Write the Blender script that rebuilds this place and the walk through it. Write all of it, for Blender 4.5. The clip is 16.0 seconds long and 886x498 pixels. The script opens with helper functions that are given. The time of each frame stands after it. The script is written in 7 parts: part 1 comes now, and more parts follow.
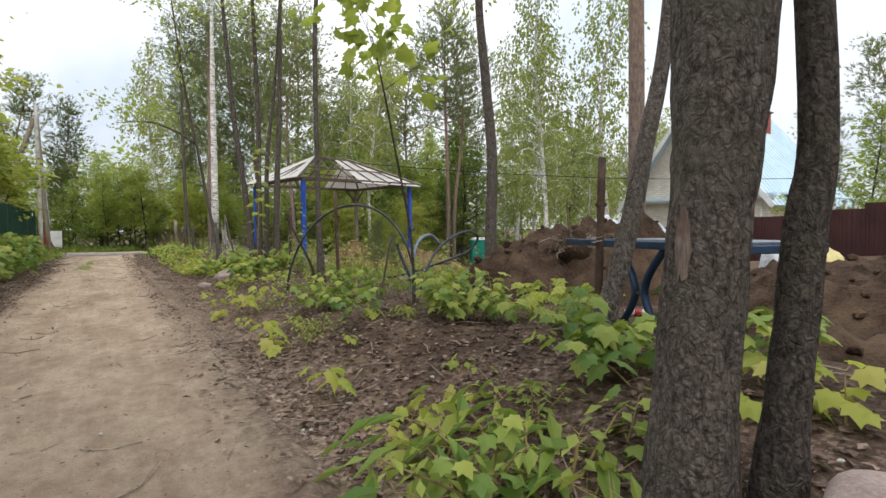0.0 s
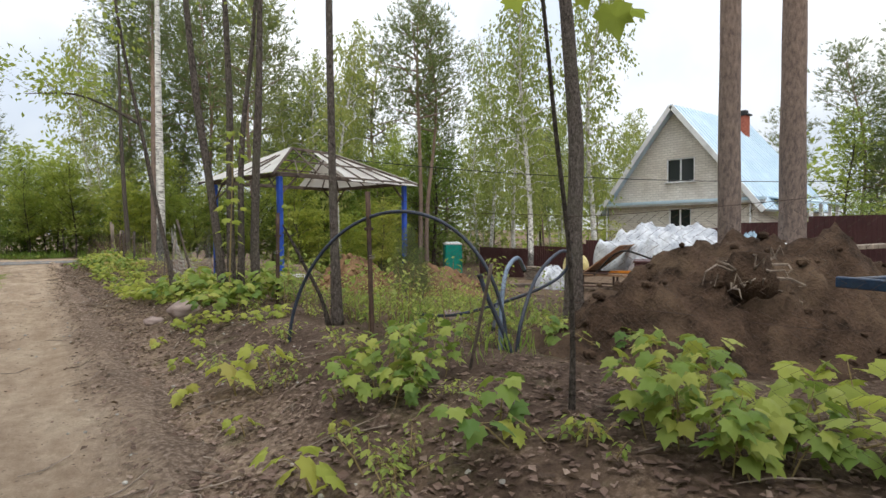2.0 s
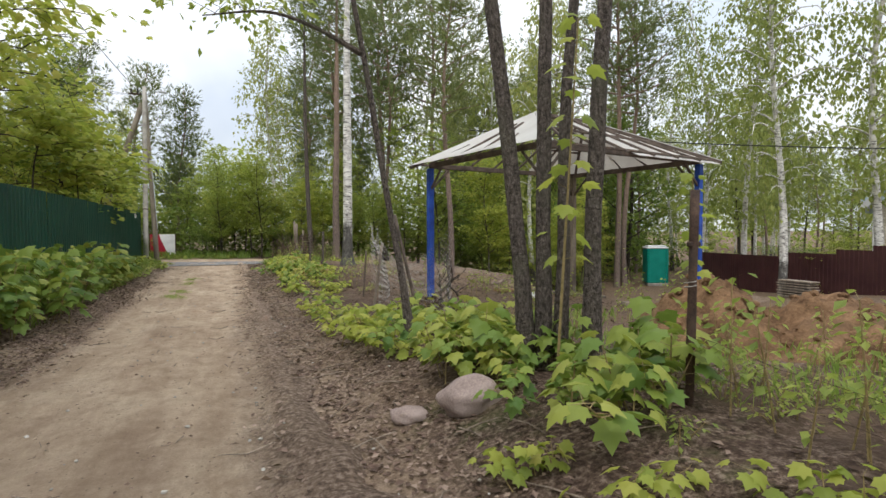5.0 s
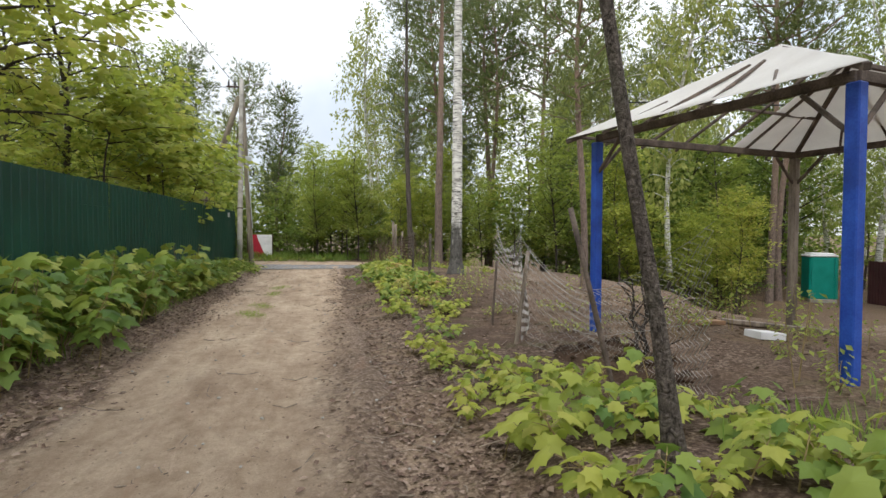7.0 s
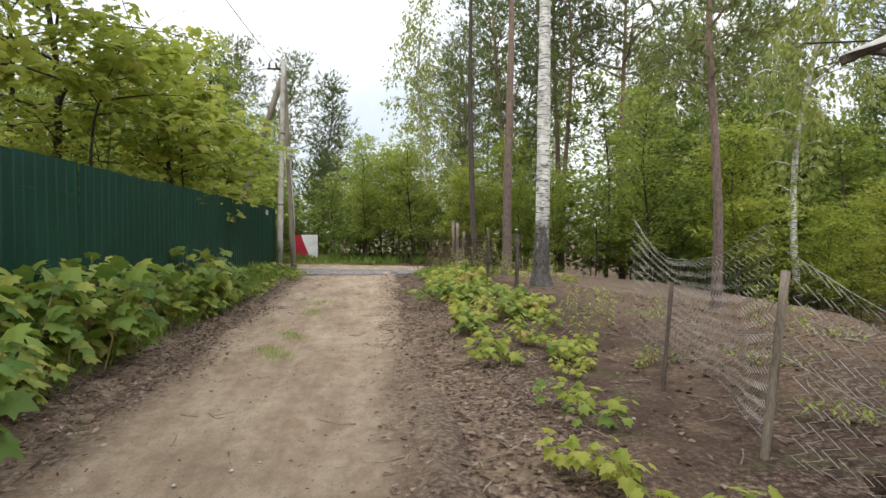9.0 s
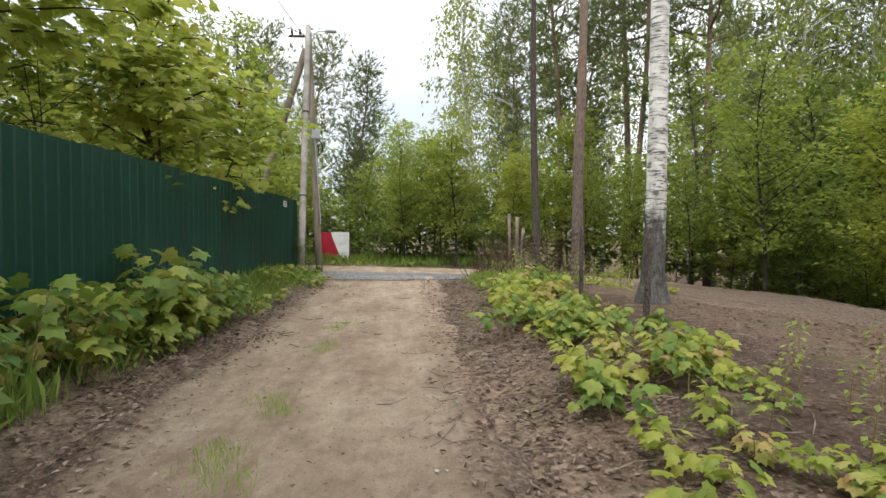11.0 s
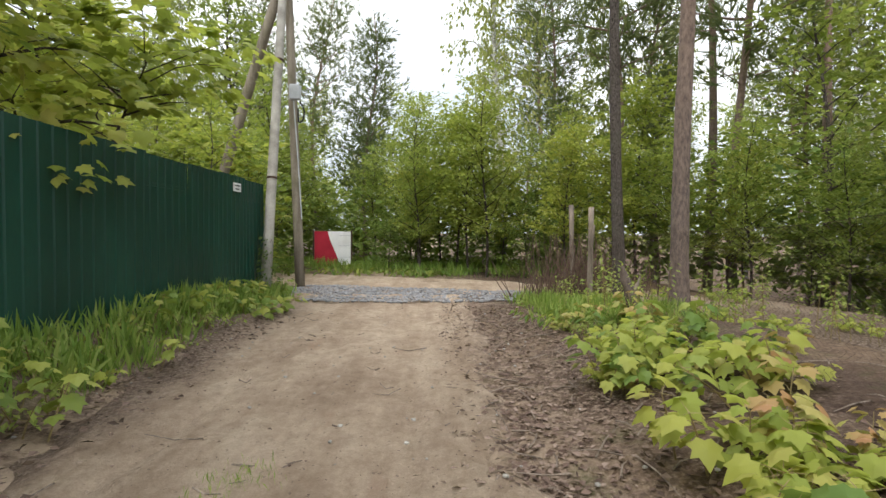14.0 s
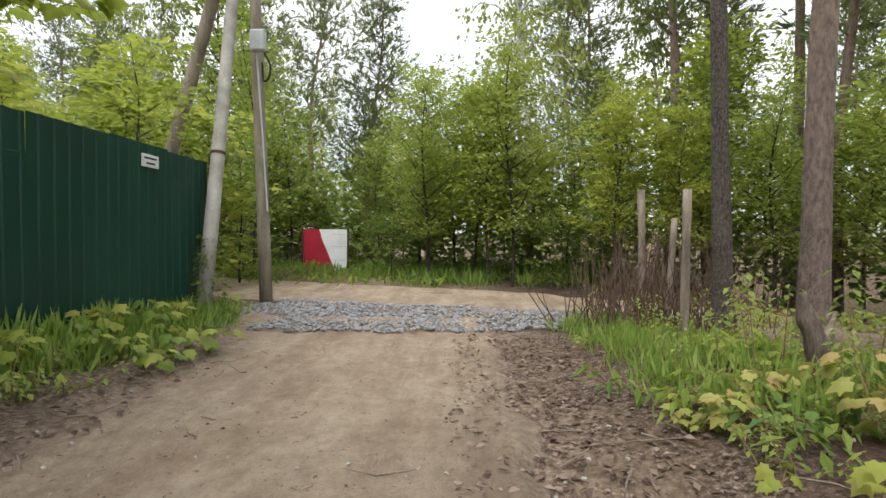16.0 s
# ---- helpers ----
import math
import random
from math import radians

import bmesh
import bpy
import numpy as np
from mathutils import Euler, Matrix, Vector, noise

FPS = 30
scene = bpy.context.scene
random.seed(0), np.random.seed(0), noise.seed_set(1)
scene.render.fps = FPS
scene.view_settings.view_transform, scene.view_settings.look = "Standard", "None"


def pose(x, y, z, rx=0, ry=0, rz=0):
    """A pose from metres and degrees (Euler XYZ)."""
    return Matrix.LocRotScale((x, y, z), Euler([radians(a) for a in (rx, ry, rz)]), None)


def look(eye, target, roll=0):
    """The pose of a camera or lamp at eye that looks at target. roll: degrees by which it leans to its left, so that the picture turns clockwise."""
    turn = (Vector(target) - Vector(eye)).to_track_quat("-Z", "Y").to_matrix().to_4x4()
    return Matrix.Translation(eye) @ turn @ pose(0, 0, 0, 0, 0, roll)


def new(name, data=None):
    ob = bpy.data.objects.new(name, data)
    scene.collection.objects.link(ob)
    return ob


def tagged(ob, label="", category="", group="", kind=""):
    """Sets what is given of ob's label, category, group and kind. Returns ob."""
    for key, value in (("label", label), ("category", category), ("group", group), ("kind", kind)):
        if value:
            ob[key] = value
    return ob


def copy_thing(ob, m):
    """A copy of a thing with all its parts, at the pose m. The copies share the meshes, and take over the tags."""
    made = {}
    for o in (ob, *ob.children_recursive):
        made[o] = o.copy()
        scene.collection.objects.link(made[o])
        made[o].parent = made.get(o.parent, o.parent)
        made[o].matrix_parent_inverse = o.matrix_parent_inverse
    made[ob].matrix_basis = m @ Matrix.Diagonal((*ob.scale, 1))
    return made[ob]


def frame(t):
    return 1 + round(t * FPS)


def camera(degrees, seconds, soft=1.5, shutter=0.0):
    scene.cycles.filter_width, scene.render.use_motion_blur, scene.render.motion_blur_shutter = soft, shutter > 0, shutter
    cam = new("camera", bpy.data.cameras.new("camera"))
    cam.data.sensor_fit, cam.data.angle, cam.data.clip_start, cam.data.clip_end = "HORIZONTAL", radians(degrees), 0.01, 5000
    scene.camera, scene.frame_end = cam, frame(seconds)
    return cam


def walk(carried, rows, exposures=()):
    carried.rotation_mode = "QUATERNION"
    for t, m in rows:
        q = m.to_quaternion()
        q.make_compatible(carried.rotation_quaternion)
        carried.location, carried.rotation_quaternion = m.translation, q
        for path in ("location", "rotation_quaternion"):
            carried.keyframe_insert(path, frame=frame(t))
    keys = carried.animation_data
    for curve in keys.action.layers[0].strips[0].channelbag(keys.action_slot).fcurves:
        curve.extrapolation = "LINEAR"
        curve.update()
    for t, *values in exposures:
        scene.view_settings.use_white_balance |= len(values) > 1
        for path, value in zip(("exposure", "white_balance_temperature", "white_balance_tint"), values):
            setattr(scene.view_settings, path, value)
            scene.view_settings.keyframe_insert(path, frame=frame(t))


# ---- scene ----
cam = camera(79.1, 16.0, soft=1.5)
METRES, EYE, TILT, LEAN, TURN = 26.0, 1.25, 0.0, 0.0, -32.0
ROWS = [
    (0.0, 0.0, 0.0, 0.0, -0.02, -2.18, 0.53),
    (0.5, -0.0108, 0.0271, 0.0013, -3.89, -2.16, 0.46),
    (1.0, -0.024, 0.0528, 0.0034, -5.49, -2.14, 0.44),
    (1.5, -0.0374, 0.079, 0.0061, -5.41, -2.1, 0.37),
    (2.0, -0.051, 0.1056, 0.007, -5.12, -2.09, 0.4),
    (2.5, -0.0654, 0.1359, 0.0066, -3.74, -2.09, 0.3),
    (3.0, -0.0804, 0.1627, 0.008, -2.76, -2.04, 0.3),
    (3.5, -0.0977, 0.1897, 0.0075, 0.13, -1.99, 0.21),
    (4.0, -0.1156, 0.2152, 0.0077, 2.9, -1.94, 0.23),
    (4.5, -0.133, 0.2426, 0.0076, 7.79, -1.96, 0.16),
    (5.0, -0.1475, 0.271, 0.0075, 10.43, -1.93, 0.22),
    (7.5, -0.223, 0.404, 0.0083, 21.67, -1.76, -0.24),
    (8.0, -0.241, 0.4289, 0.0086, 22.76, -1.8, -0.22),
    (8.5, -0.2588, 0.4551, 0.0088, 24.6, -1.8, -0.28),
    (9.0, -0.2758, 0.4804, 0.0083, 25.12, -1.76, -0.26),
    (11.5, -0.3665, 0.6158, 0.0036, 29.49, -1.88, -0.44),
    (12.0, -0.384, 0.6436, 0.002, 29.56, -1.88, -0.44),
    (12.5, -0.4014, 0.6715, 0.0015, 29.87, -1.9, -0.49),
    (13.0, -0.4176, 0.6985, 0.0029, 30.13, -1.86, -0.46),
    (13.5, -0.4329, 0.7246, 0.0032, 30.74, -1.84, -0.53),
    (14.0, -0.4486, 0.7507, 0.0034, 31.01, -1.83, -0.54),
    (14.5, -0.4642, 0.7783, 0.003, 31.76, -1.86, -0.57),
    (15.0, -0.4797, 0.8045, 0.0029, 32.08, -1.84, -0.58),
    (15.5, -0.495, 0.8313, 0.0028, 32.55, -1.9, -0.6),
    (16.0, -0.5106, 0.857, 0.0016, 32.75, -1.87, -0.62),
]
walk(cam, [(t, pose(0, 0, EYE, TILT, LEAN, TURN) @ pose(METRES * x, METRES * y, METRES * z, 90 + pitch, roll, yaw)) for t, x, y, z, yaw, pitch, roll in ROWS],
     [(0.0, 0.18), (1.5, 0.14), (3.5, 0.08), (5.0, 0.12), (9.0, 0.28), (12.5, 0.40), (16.0, 0.45)])

# ---- world and light ----
world = bpy.data.worlds.new("overcast_sky")
scene.world = world
world.use_nodes = True
wn, wl = world.node_tree.nodes, world.node_tree.links
wn.clear()
w_out = wn.new("ShaderNodeOutputWorld")
w_bg = wn.new("ShaderNodeBackground")
w_sky = wn.new("ShaderNodeTexSky")
w_sky.sky_type = 'NISHITA'
w_sky.sun_disc = False
w_sky.sun_elevation, w_sky.sun_rotation = radians(48), radians(200)
w_gain = wn.new("ShaderNodeMix")
w_gain.data_type, w_gain.blend_type = 'RGBA', 'MULTIPLY'
w_gain.inputs[0].default_value = 1.0
w_gain.inputs[7].default_value = (0.1, 0.1, 0.1, 1)
w_coord = wn.new("ShaderNodeTexCoord")
w_cloud = wn.new("ShaderNodeTexNoise")
w_cloud.inputs["Scale"].default_value = 2.2
w_cloud.inputs["Detail"].default_value = 5.0
w_ramp = wn.new("ShaderNodeValToRGB")
w_ramp.color_ramp.elements[0].position, w_ramp.color_ramp.elements[1].position = 0.35, 0.62
w_ramp.color_ramp.elements[0].color = (0.60, 0.66, 0.75, 1)
w_ramp.color_ramp.elements[1].color = (1.0, 1.0, 1.0, 1)
w_mix = wn.new("ShaderNodeMix")
w_mix.data_type = 'RGBA'
w_mix.inputs[0].default_value = 0.86
wl.new(w_coord.outputs["Generated"], w_cloud.inputs["Vector"])
wl.new(w_cloud.outputs["Fac"], w_ramp.inputs[0])
wl.new(w_sky.outputs[0], w_gain.inputs[6])
wl.new(w_gain.outputs[2], w_mix.inputs[6])
wl.new(w_ramp.outputs[0], w_mix.inputs[7])
w_sep = wn.new("ShaderNodeSeparateXYZ")
w_rise = wn.new("ShaderNodeMapRange")
w_rise.inputs["From Min"].default_value, w_rise.inputs["From Max"].default_value = 0.0, 0.95
w_rise.inputs["To Min"].default_value, w_rise.inputs["To Max"].default_value = 0.62, 1.55
w_dome = wn.new("ShaderNodeMix")
w_dome.data_type, w_dome.blend_type = 'RGBA', 'MULTIPLY'
w_dome.inputs[0].default_value = 1.0
wl.new(w_coord.outputs["Generated"], w_sep.inputs[0])
wl.new(w_sep.outputs[2], w_rise.inputs["Value"])
wl.new(w_mix.outputs[2], w_dome.inputs[6])
wl.new(w_rise.outputs["Result"], w_dome.inputs[7])
wl.new(w_dome.outputs[2], w_bg.inputs[0])
wl.new(w_bg.outputs[0], w_out.inputs[0])
w_bg.inputs[1].default_value = 1.5
sun = new("sun", bpy.data.lights.new("sun", 'SUN'))
sun.data.energy, sun.data.angle, sun.data.color = 1.1, radians(20), (1.0, 0.96, 0.9)
sun.matrix_world = look((0, 0, 30), (8, 20, 0))


# ---- materials ----
def nodes_of(name):
    m = bpy.data.materials.new(name)
    m.use_nodes = True
    n, l = m.node_tree.nodes, m.node_tree.links
    return m, n, l, n["Principled BSDF"]


def ramp(n, l, source, stops):
    r = n.new("ShaderNodeValToRGB")
    e = r.color_ramp.elements
    while len(e) < len(stops):
        e.new(0.5)
    for k, (p, c) in enumerate(stops):
        e[k].position, e[k].color = p, (*c, 1)
    l.new(source, r.inputs[0])
    return r.outputs[0]


def noise_at(n, l, scale, detail=4.0, stretch=None, space="Object", rough=0.55):
    t = n.new("ShaderNodeTexNoise")
    t.inputs["Scale"].default_value, t.inputs["Detail"].default_value, t.inputs["Roughness"].default_value = scale, detail, rough
    if space == "Position":
        v = n.new("ShaderNodeNewGeometry").outputs["Position"]
    else:
        v = n.new("ShaderNodeTexCoord").outputs[space]
    if stretch:
        mp = n.new("ShaderNodeMapping")
        mp.inputs["Scale"].default_value = stretch
        l.new(v, mp.inputs[0])
        v = mp.outputs[0]
    l.new(v, t.inputs["Vector"])
    return t.outputs["Fac"]


def mixed(n, l, fac, a, b, mode='MIX'):
    x = n.new("ShaderNodeMix")
    x.data_type, x.blend_type = 'RGBA', mode
    if isinstance(fac, (int, float)):
        x.inputs[0].default_value = fac
    else:
        l.new(fac, x.inputs[0])
    for k, v in ((6, a), (7, b)):
        if isinstance(v, tuple):
            x.inputs[k].default_value = (*v, 1)
        else:
            l.new(v, x.inputs[k])
    return x.outputs[2]


def maths(n, l, op, a, b=None, clamp=False):
    x = n.new("ShaderNodeMath")
    x.operation, x.use_clamp = op, clamp
    for k, v in ((0, a), (1, b)):
        if v is None:
            continue
        if isinstance(v, (int, float)):
            x.inputs[k].default_value = v
        else:
            l.new(v, x.inputs[k])
    return x.outputs[0]


def bumped(n, l, b, height, strength, distance=0.02):
    x = n.new("ShaderNodeBump")
    x.inputs["Strength"].default_value, x.inputs["Distance"].default_value = strength, distance
    l.new(height, x.inputs["Height"])
    l.new(x.outputs[0], b.inputs["Normal"])


def surface(name, dark, light, scale=6.0, fine=60.0, rough=0.8, metal=0.0, bump=0.4, depth=0.01, stretch=None, stain=None, space="Object", spec=0.3):
    """Two scales of noise between two colours, an optional third stain colour, and fine relief."""
    m, n, l, b = nodes_of(name)
    big = noise_at(n, l, scale, 5, stretch, space)
    small = noise_at(n, l, fine, 3, stretch, space)
    both = maths(n, l, 'ADD', maths(n, l, 'MULTIPLY', big, 0.65), maths(n, l, 'MULTIPLY', small, 0.35))
    c = ramp(n, l, both, [(0.36, dark), (0.62, light)])
    if stain:
        s = ramp(n, l, noise_at(n, l, scale * 0.37, 6, None, space), [(0.52, (0, 0, 0)), (0.66, (1, 1, 1))])
        c = mixed(n, l, maths(n, l, 'MULTIPLY', s, 0.7), c, stain)
    l.new(c, b.inputs["Base Color"])
    b.inputs["Roughness"].default_value, b.inputs["Metallic"].default_value = rough, metal
    b.inputs["Specular IOR Level"].default_value = spec
    if bump:
        bumped(n, l, b, both, bump, depth)
    return m


def leafy(name, stops, through_light=0.45, rough=0.5):
    """Leaves: colour by leaf and by plant, and light that shines through them."""
    m, n, l, b = nodes_of(name)
    geo, info = n.new("ShaderNodeNewGeometry"), n.new("ShaderNodeObjectInfo")
    mixrand = maths(n, l, 'ADD', maths(n, l, 'MULTIPLY', geo.outputs["Random Per Island"], 0.6), maths(n, l, 'MULTIPLY', info.outputs["Random"], 0.4))
    c = ramp(n, l, mixrand, stops)
    l.new(c, b.inputs["Base Color"])
    b.inputs["Roughness"].default_value = rough
    b.inputs["Specular IOR Level"].default_value = 0.25
    tr = n.new("ShaderNodeBsdfTranslucent")
    l.new(mixed(n, l, 0.25, c, (0.42, 0.48, 0.05)), tr.inputs[0])
    ms = n.new("ShaderNodeMixShader")
    ms.inputs[0].default_value = through_light
    l.new(b.outputs[0], ms.inputs[1])
    l.new(tr.outputs[0], ms.inputs[2])
    l.new(ms.outputs[0], n["Material Output"].inputs[0])
    return m


def bark_birch():
    m, n, l, b = nodes_of("birch_bark")
    marks = ramp(n, l, noise_at(n, l, 3.4, 6, (1.5, 1.5, 9.0), "Object", 0.62), [(0.53, (0, 0, 0)), (0.59, (1, 1, 1))])
    tone = ramp(n, l, noise_at(n, l, 5.0, 4), [(0.35, (0.46, 0.44, 0.40)), (0.6, (0.78, 0.76, 0.72))])
    c = mixed(n, l, maths(n, l, 'MULTIPLY', marks, 0.85), tone, (0.05, 0.045, 0.04))
    sep = n.new("ShaderNodeSeparateXYZ")
    l.new(n.new("ShaderNodeTexCoord").outputs["Object"], sep.inputs[0])
    rise = maths(n, l, 'ADD', sep.outputs[2], maths(n, l, 'MULTIPLY', noise_at(n, l, 6.0, 4, (1, 1, .35)), 2.4))
    low = ramp(n, l, maths(n, l, 'MULTIPLY', rise, 0.25), [(0.58, (1, 1, 1)), (0.74, (0, 0, 0))])
    crack = ramp(n, l, noise_at(n, l, 16.0, 5, (1.4, 1.4, 0.5), "Object", 0.7), [(0.40, (0.016, 0.014, 0.012)), (0.66, (0.115, 0.105, 0.092))])
    c = mixed(n, l, maths(n, l, 'MULTIPLY', low, 0.95), c, crack)
    l.new(c, b.inputs["Base Color"])
    b.inputs["Roughness"].default_value = 0.75
    bumped(n, l, b, noise_at(n, l, 14.0, 4, (1, 1, 2.5)), 0.5, 0.02)
    return m


def bark_pine():
    m, n, l, b = nodes_of("pine_bark")
    plates = noise_at(n, l, 13.0, 6, (1.5, 1.5, 0.6), 'Object', 0.68)
    low = ramp(n, l, plates, [(0.34, (0.085, 0.064, 0.055)), (0.64, (0.23, 0.172, 0.142))])
    high = ramp(n, l, plates, [(0.34, (0.17, 0.112, 0.085)), (0.64, (0.34, 0.235, 0.175))])
    sep = n.new("ShaderNodeSeparateXYZ")
    l.new(n.new("ShaderNodeTexCoord").outputs["Object"], sep.inputs[0])
    up = ramp(n, l, maths(n, l, 'MULTIPLY', sep.outputs[2], 0.1), [(0.2, (0, 0, 0)), (0.85, (1, 1, 1))])
    l.new(mixed(n, l, up, low, high), b.inputs["Base Color"])
    b.inputs["Roughness"].default_value = 0.9
    bumped(n, l, b, plates, 0.9, 0.03)
    return m


def bark_grey(name, dark, light, moss):
    m, n, l, b = nodes_of(name)
    ridges = noise_at(n, l, 34.0, 6, (1.3, 1.3, 0.62), 'Object', 0.7)
    c = ramp(n, l, ridges, [(0.36, dark), (0.62, light)])
    vor = n.new("ShaderNodeTexVoronoi")
    vor.feature = 'DISTANCE_TO_EDGE'
    vor.inputs["Scale"].default_value = 36.0
    mp = n.new("ShaderNodeMapping")
    mp.inputs["Scale"].default_value = (1.0, 1.0, 0.75)
    warp = n.new("ShaderNodeTexNoise")
    warp.inputs["Scale"].default_value = 22.0
    co = n.new("ShaderNodeTexCoord").outputs["Object"]
    l.new(co, warp.inputs["Vector"])
    l.new(mixed(n, l, 0.06, co, warp.outputs["Color"]), mp.inputs[0])
    l.new(mp.outputs[0], vor.inputs["Vector"])
    cracks = ramp(n, l, vor.outputs["Distance"], [(0.0, (0.35, 0.33, 0.31)), (0.22, (1.05, 1.04, 1.03))])
    c = mixed(n, l, 0.42, c, cracks, 'MULTIPLY')
    patch = ramp(n, l, noise_at(n, l, 2.6, 5), [(0.5, (0, 0, 0)), (0.68, (1, 1, 1))])
    c = mixed(n, l, maths(n, l, 'MULTIPLY', patch, 0.55), c, moss)
    l.new(c, b.inputs["Base Color"])
    b.inputs["Roughness"].default_value = 0.92
    b.inputs["Specular IOR Level"].default_value = 0.15
    bumped(n, l, b, maths(n, l, 'ADD', ridges, maths(n, l, 'MULTIPLY', maths(n, l, 'MINIMUM', vor.outputs["Distance"], 0.3), 0.9)), 1.0, 0.03)
    return m


def ground_soil():
    """Dry leaves and humus by the road, sandy earth on the building plot."""
    m, n, l, b = nodes_of("forest_soil")
    litter = ramp(n, l, noise_at(n, l, 26.0, 6, None, "Position", 0.75), [(0.38, (0.030, 0.020, 0.015)), (0.5, (0.125, 0.085, 0.064)), (0.64, (0.36, 0.28, 0.22))])
    sand = ramp(n, l, noise_at(n, l, 9.0, 9, None, "Position", 0.75), [(0.3, (0.065, 0.042, 0.028)), (0.68, (0.25, 0.175, 0.115))])
    where = ramp(n, l, noise_at(n, l, 0.75, 5, None, "Position"), [(0.42, (0, 0, 0)), (0.6, (1, 1, 1))])
    sep = n.new("ShaderNodeSeparateXYZ")
    l.new(n.new("ShaderNodeNewGeometry").outputs["Position"], sep.inputs[0])
    plot = ramp(n, l, maths(n, l, 'MULTIPLY', sep.outputs[0], 0.1), [(0.33, (0, 0, 0)), (0.6, (1, 1, 1))])
    fac = maths(n, l, 'ADD', maths(n, l, 'MULTIPLY', where, 0.6), maths(n, l, 'MULTIPLY', plot, 0.45), True)
    south = ramp(n, l, maths(n, l, 'MULTIPLY', sep.outputs[1], 0.05), [(0.46, (1, 1, 1)), (0.60, (0, 0, 0))])
    east = ramp(n, l, maths(n, l, 'MULTIPLY', sep.outputs[0], 0.2), [(0.24, (0, 0, 0)), (0.38, (1, 1, 1))])
    wet = ramp(n, l, noise_at(n, l, 2.2, 7, None, "Position", 0.7), [(0.36, (0, 0, 0)), (0.56, (1, 1, 1))])
    c0 = maths(n, l, 'MULTIPLY', maths(n, l, 'MULTIPLY', south, east), wet)
    off = maths(n, l, 'ABSOLUTE', maths(n, l, 'ADD', sep.outputs[0], 0.62))
    near = ramp(n, l, maths(n, l, 'MULTIPLY', off, 0.25), [(0.36, (1, 1, 1)), (0.60, (0, 0, 0))])
    patchy = ramp(n, l, noise_at(n, l, 5.0, 7, None, "Position", 0.7), [(0.40, (0, 0, 0)), (0.60, (1, 1, 1))])
    c = mixed(n, l, fac, litter, sand)
    c = mixed(n, l, maths(n, l, 'MULTIPLY', c0, 0.8), c, (0.058, 0.038, 0.028))
    c = mixed(n, l, maths(n, l, 'MULTIPLY', near, patchy), c, (0.37, 0.28, 0.20))
    verge = maths(n, l, 'ABSOLUTE', maths(n, l, 'SUBTRACT', sep.outputs[0], 3.0))
    dug = maths(n, l, 'MULTIPLY', ramp(n, l, maths(n, l, 'MULTIPLY', verge, 0.5), [(0.3, (1, 1, 1)), (0.6, (0, 0, 0))]), ramp(n, l, maths(n, l, 'MULTIPLY', sep.outputs[1], 0.03), [(0.33, (0, 0, 0)), (0.40, (1, 1, 1))]))
    c = mixed(n, l, maths(n, l, 'MULTIPLY', maths(n, l, 'MULTIPLY', dug, wet), 0.75), c, (0.062, 0.040, 0.031))
    green = ramp(n, l, noise_at(n, l, 1.3, 6, (1.0, 1.0, 1.0), "Position", 0.7), [(0.56, (0, 0, 0)), (0.7, (1, 1, 1))])
    c = mixed(n, l, maths(n, l, 'MULTIPLY', green, 0.45), c, (0.085, 0.11, 0.035))
    l.new(c, b.inputs["Base Color"])
    b.inputs["Roughness"].default_value = 0.95
    b.inputs["Specular IOR Level"].default_value = 0.1
    bumped(n, l, b, noise_at(n, l, 30.0, 6, None, "Position", 0.7), 0.8, 0.04)
    return m


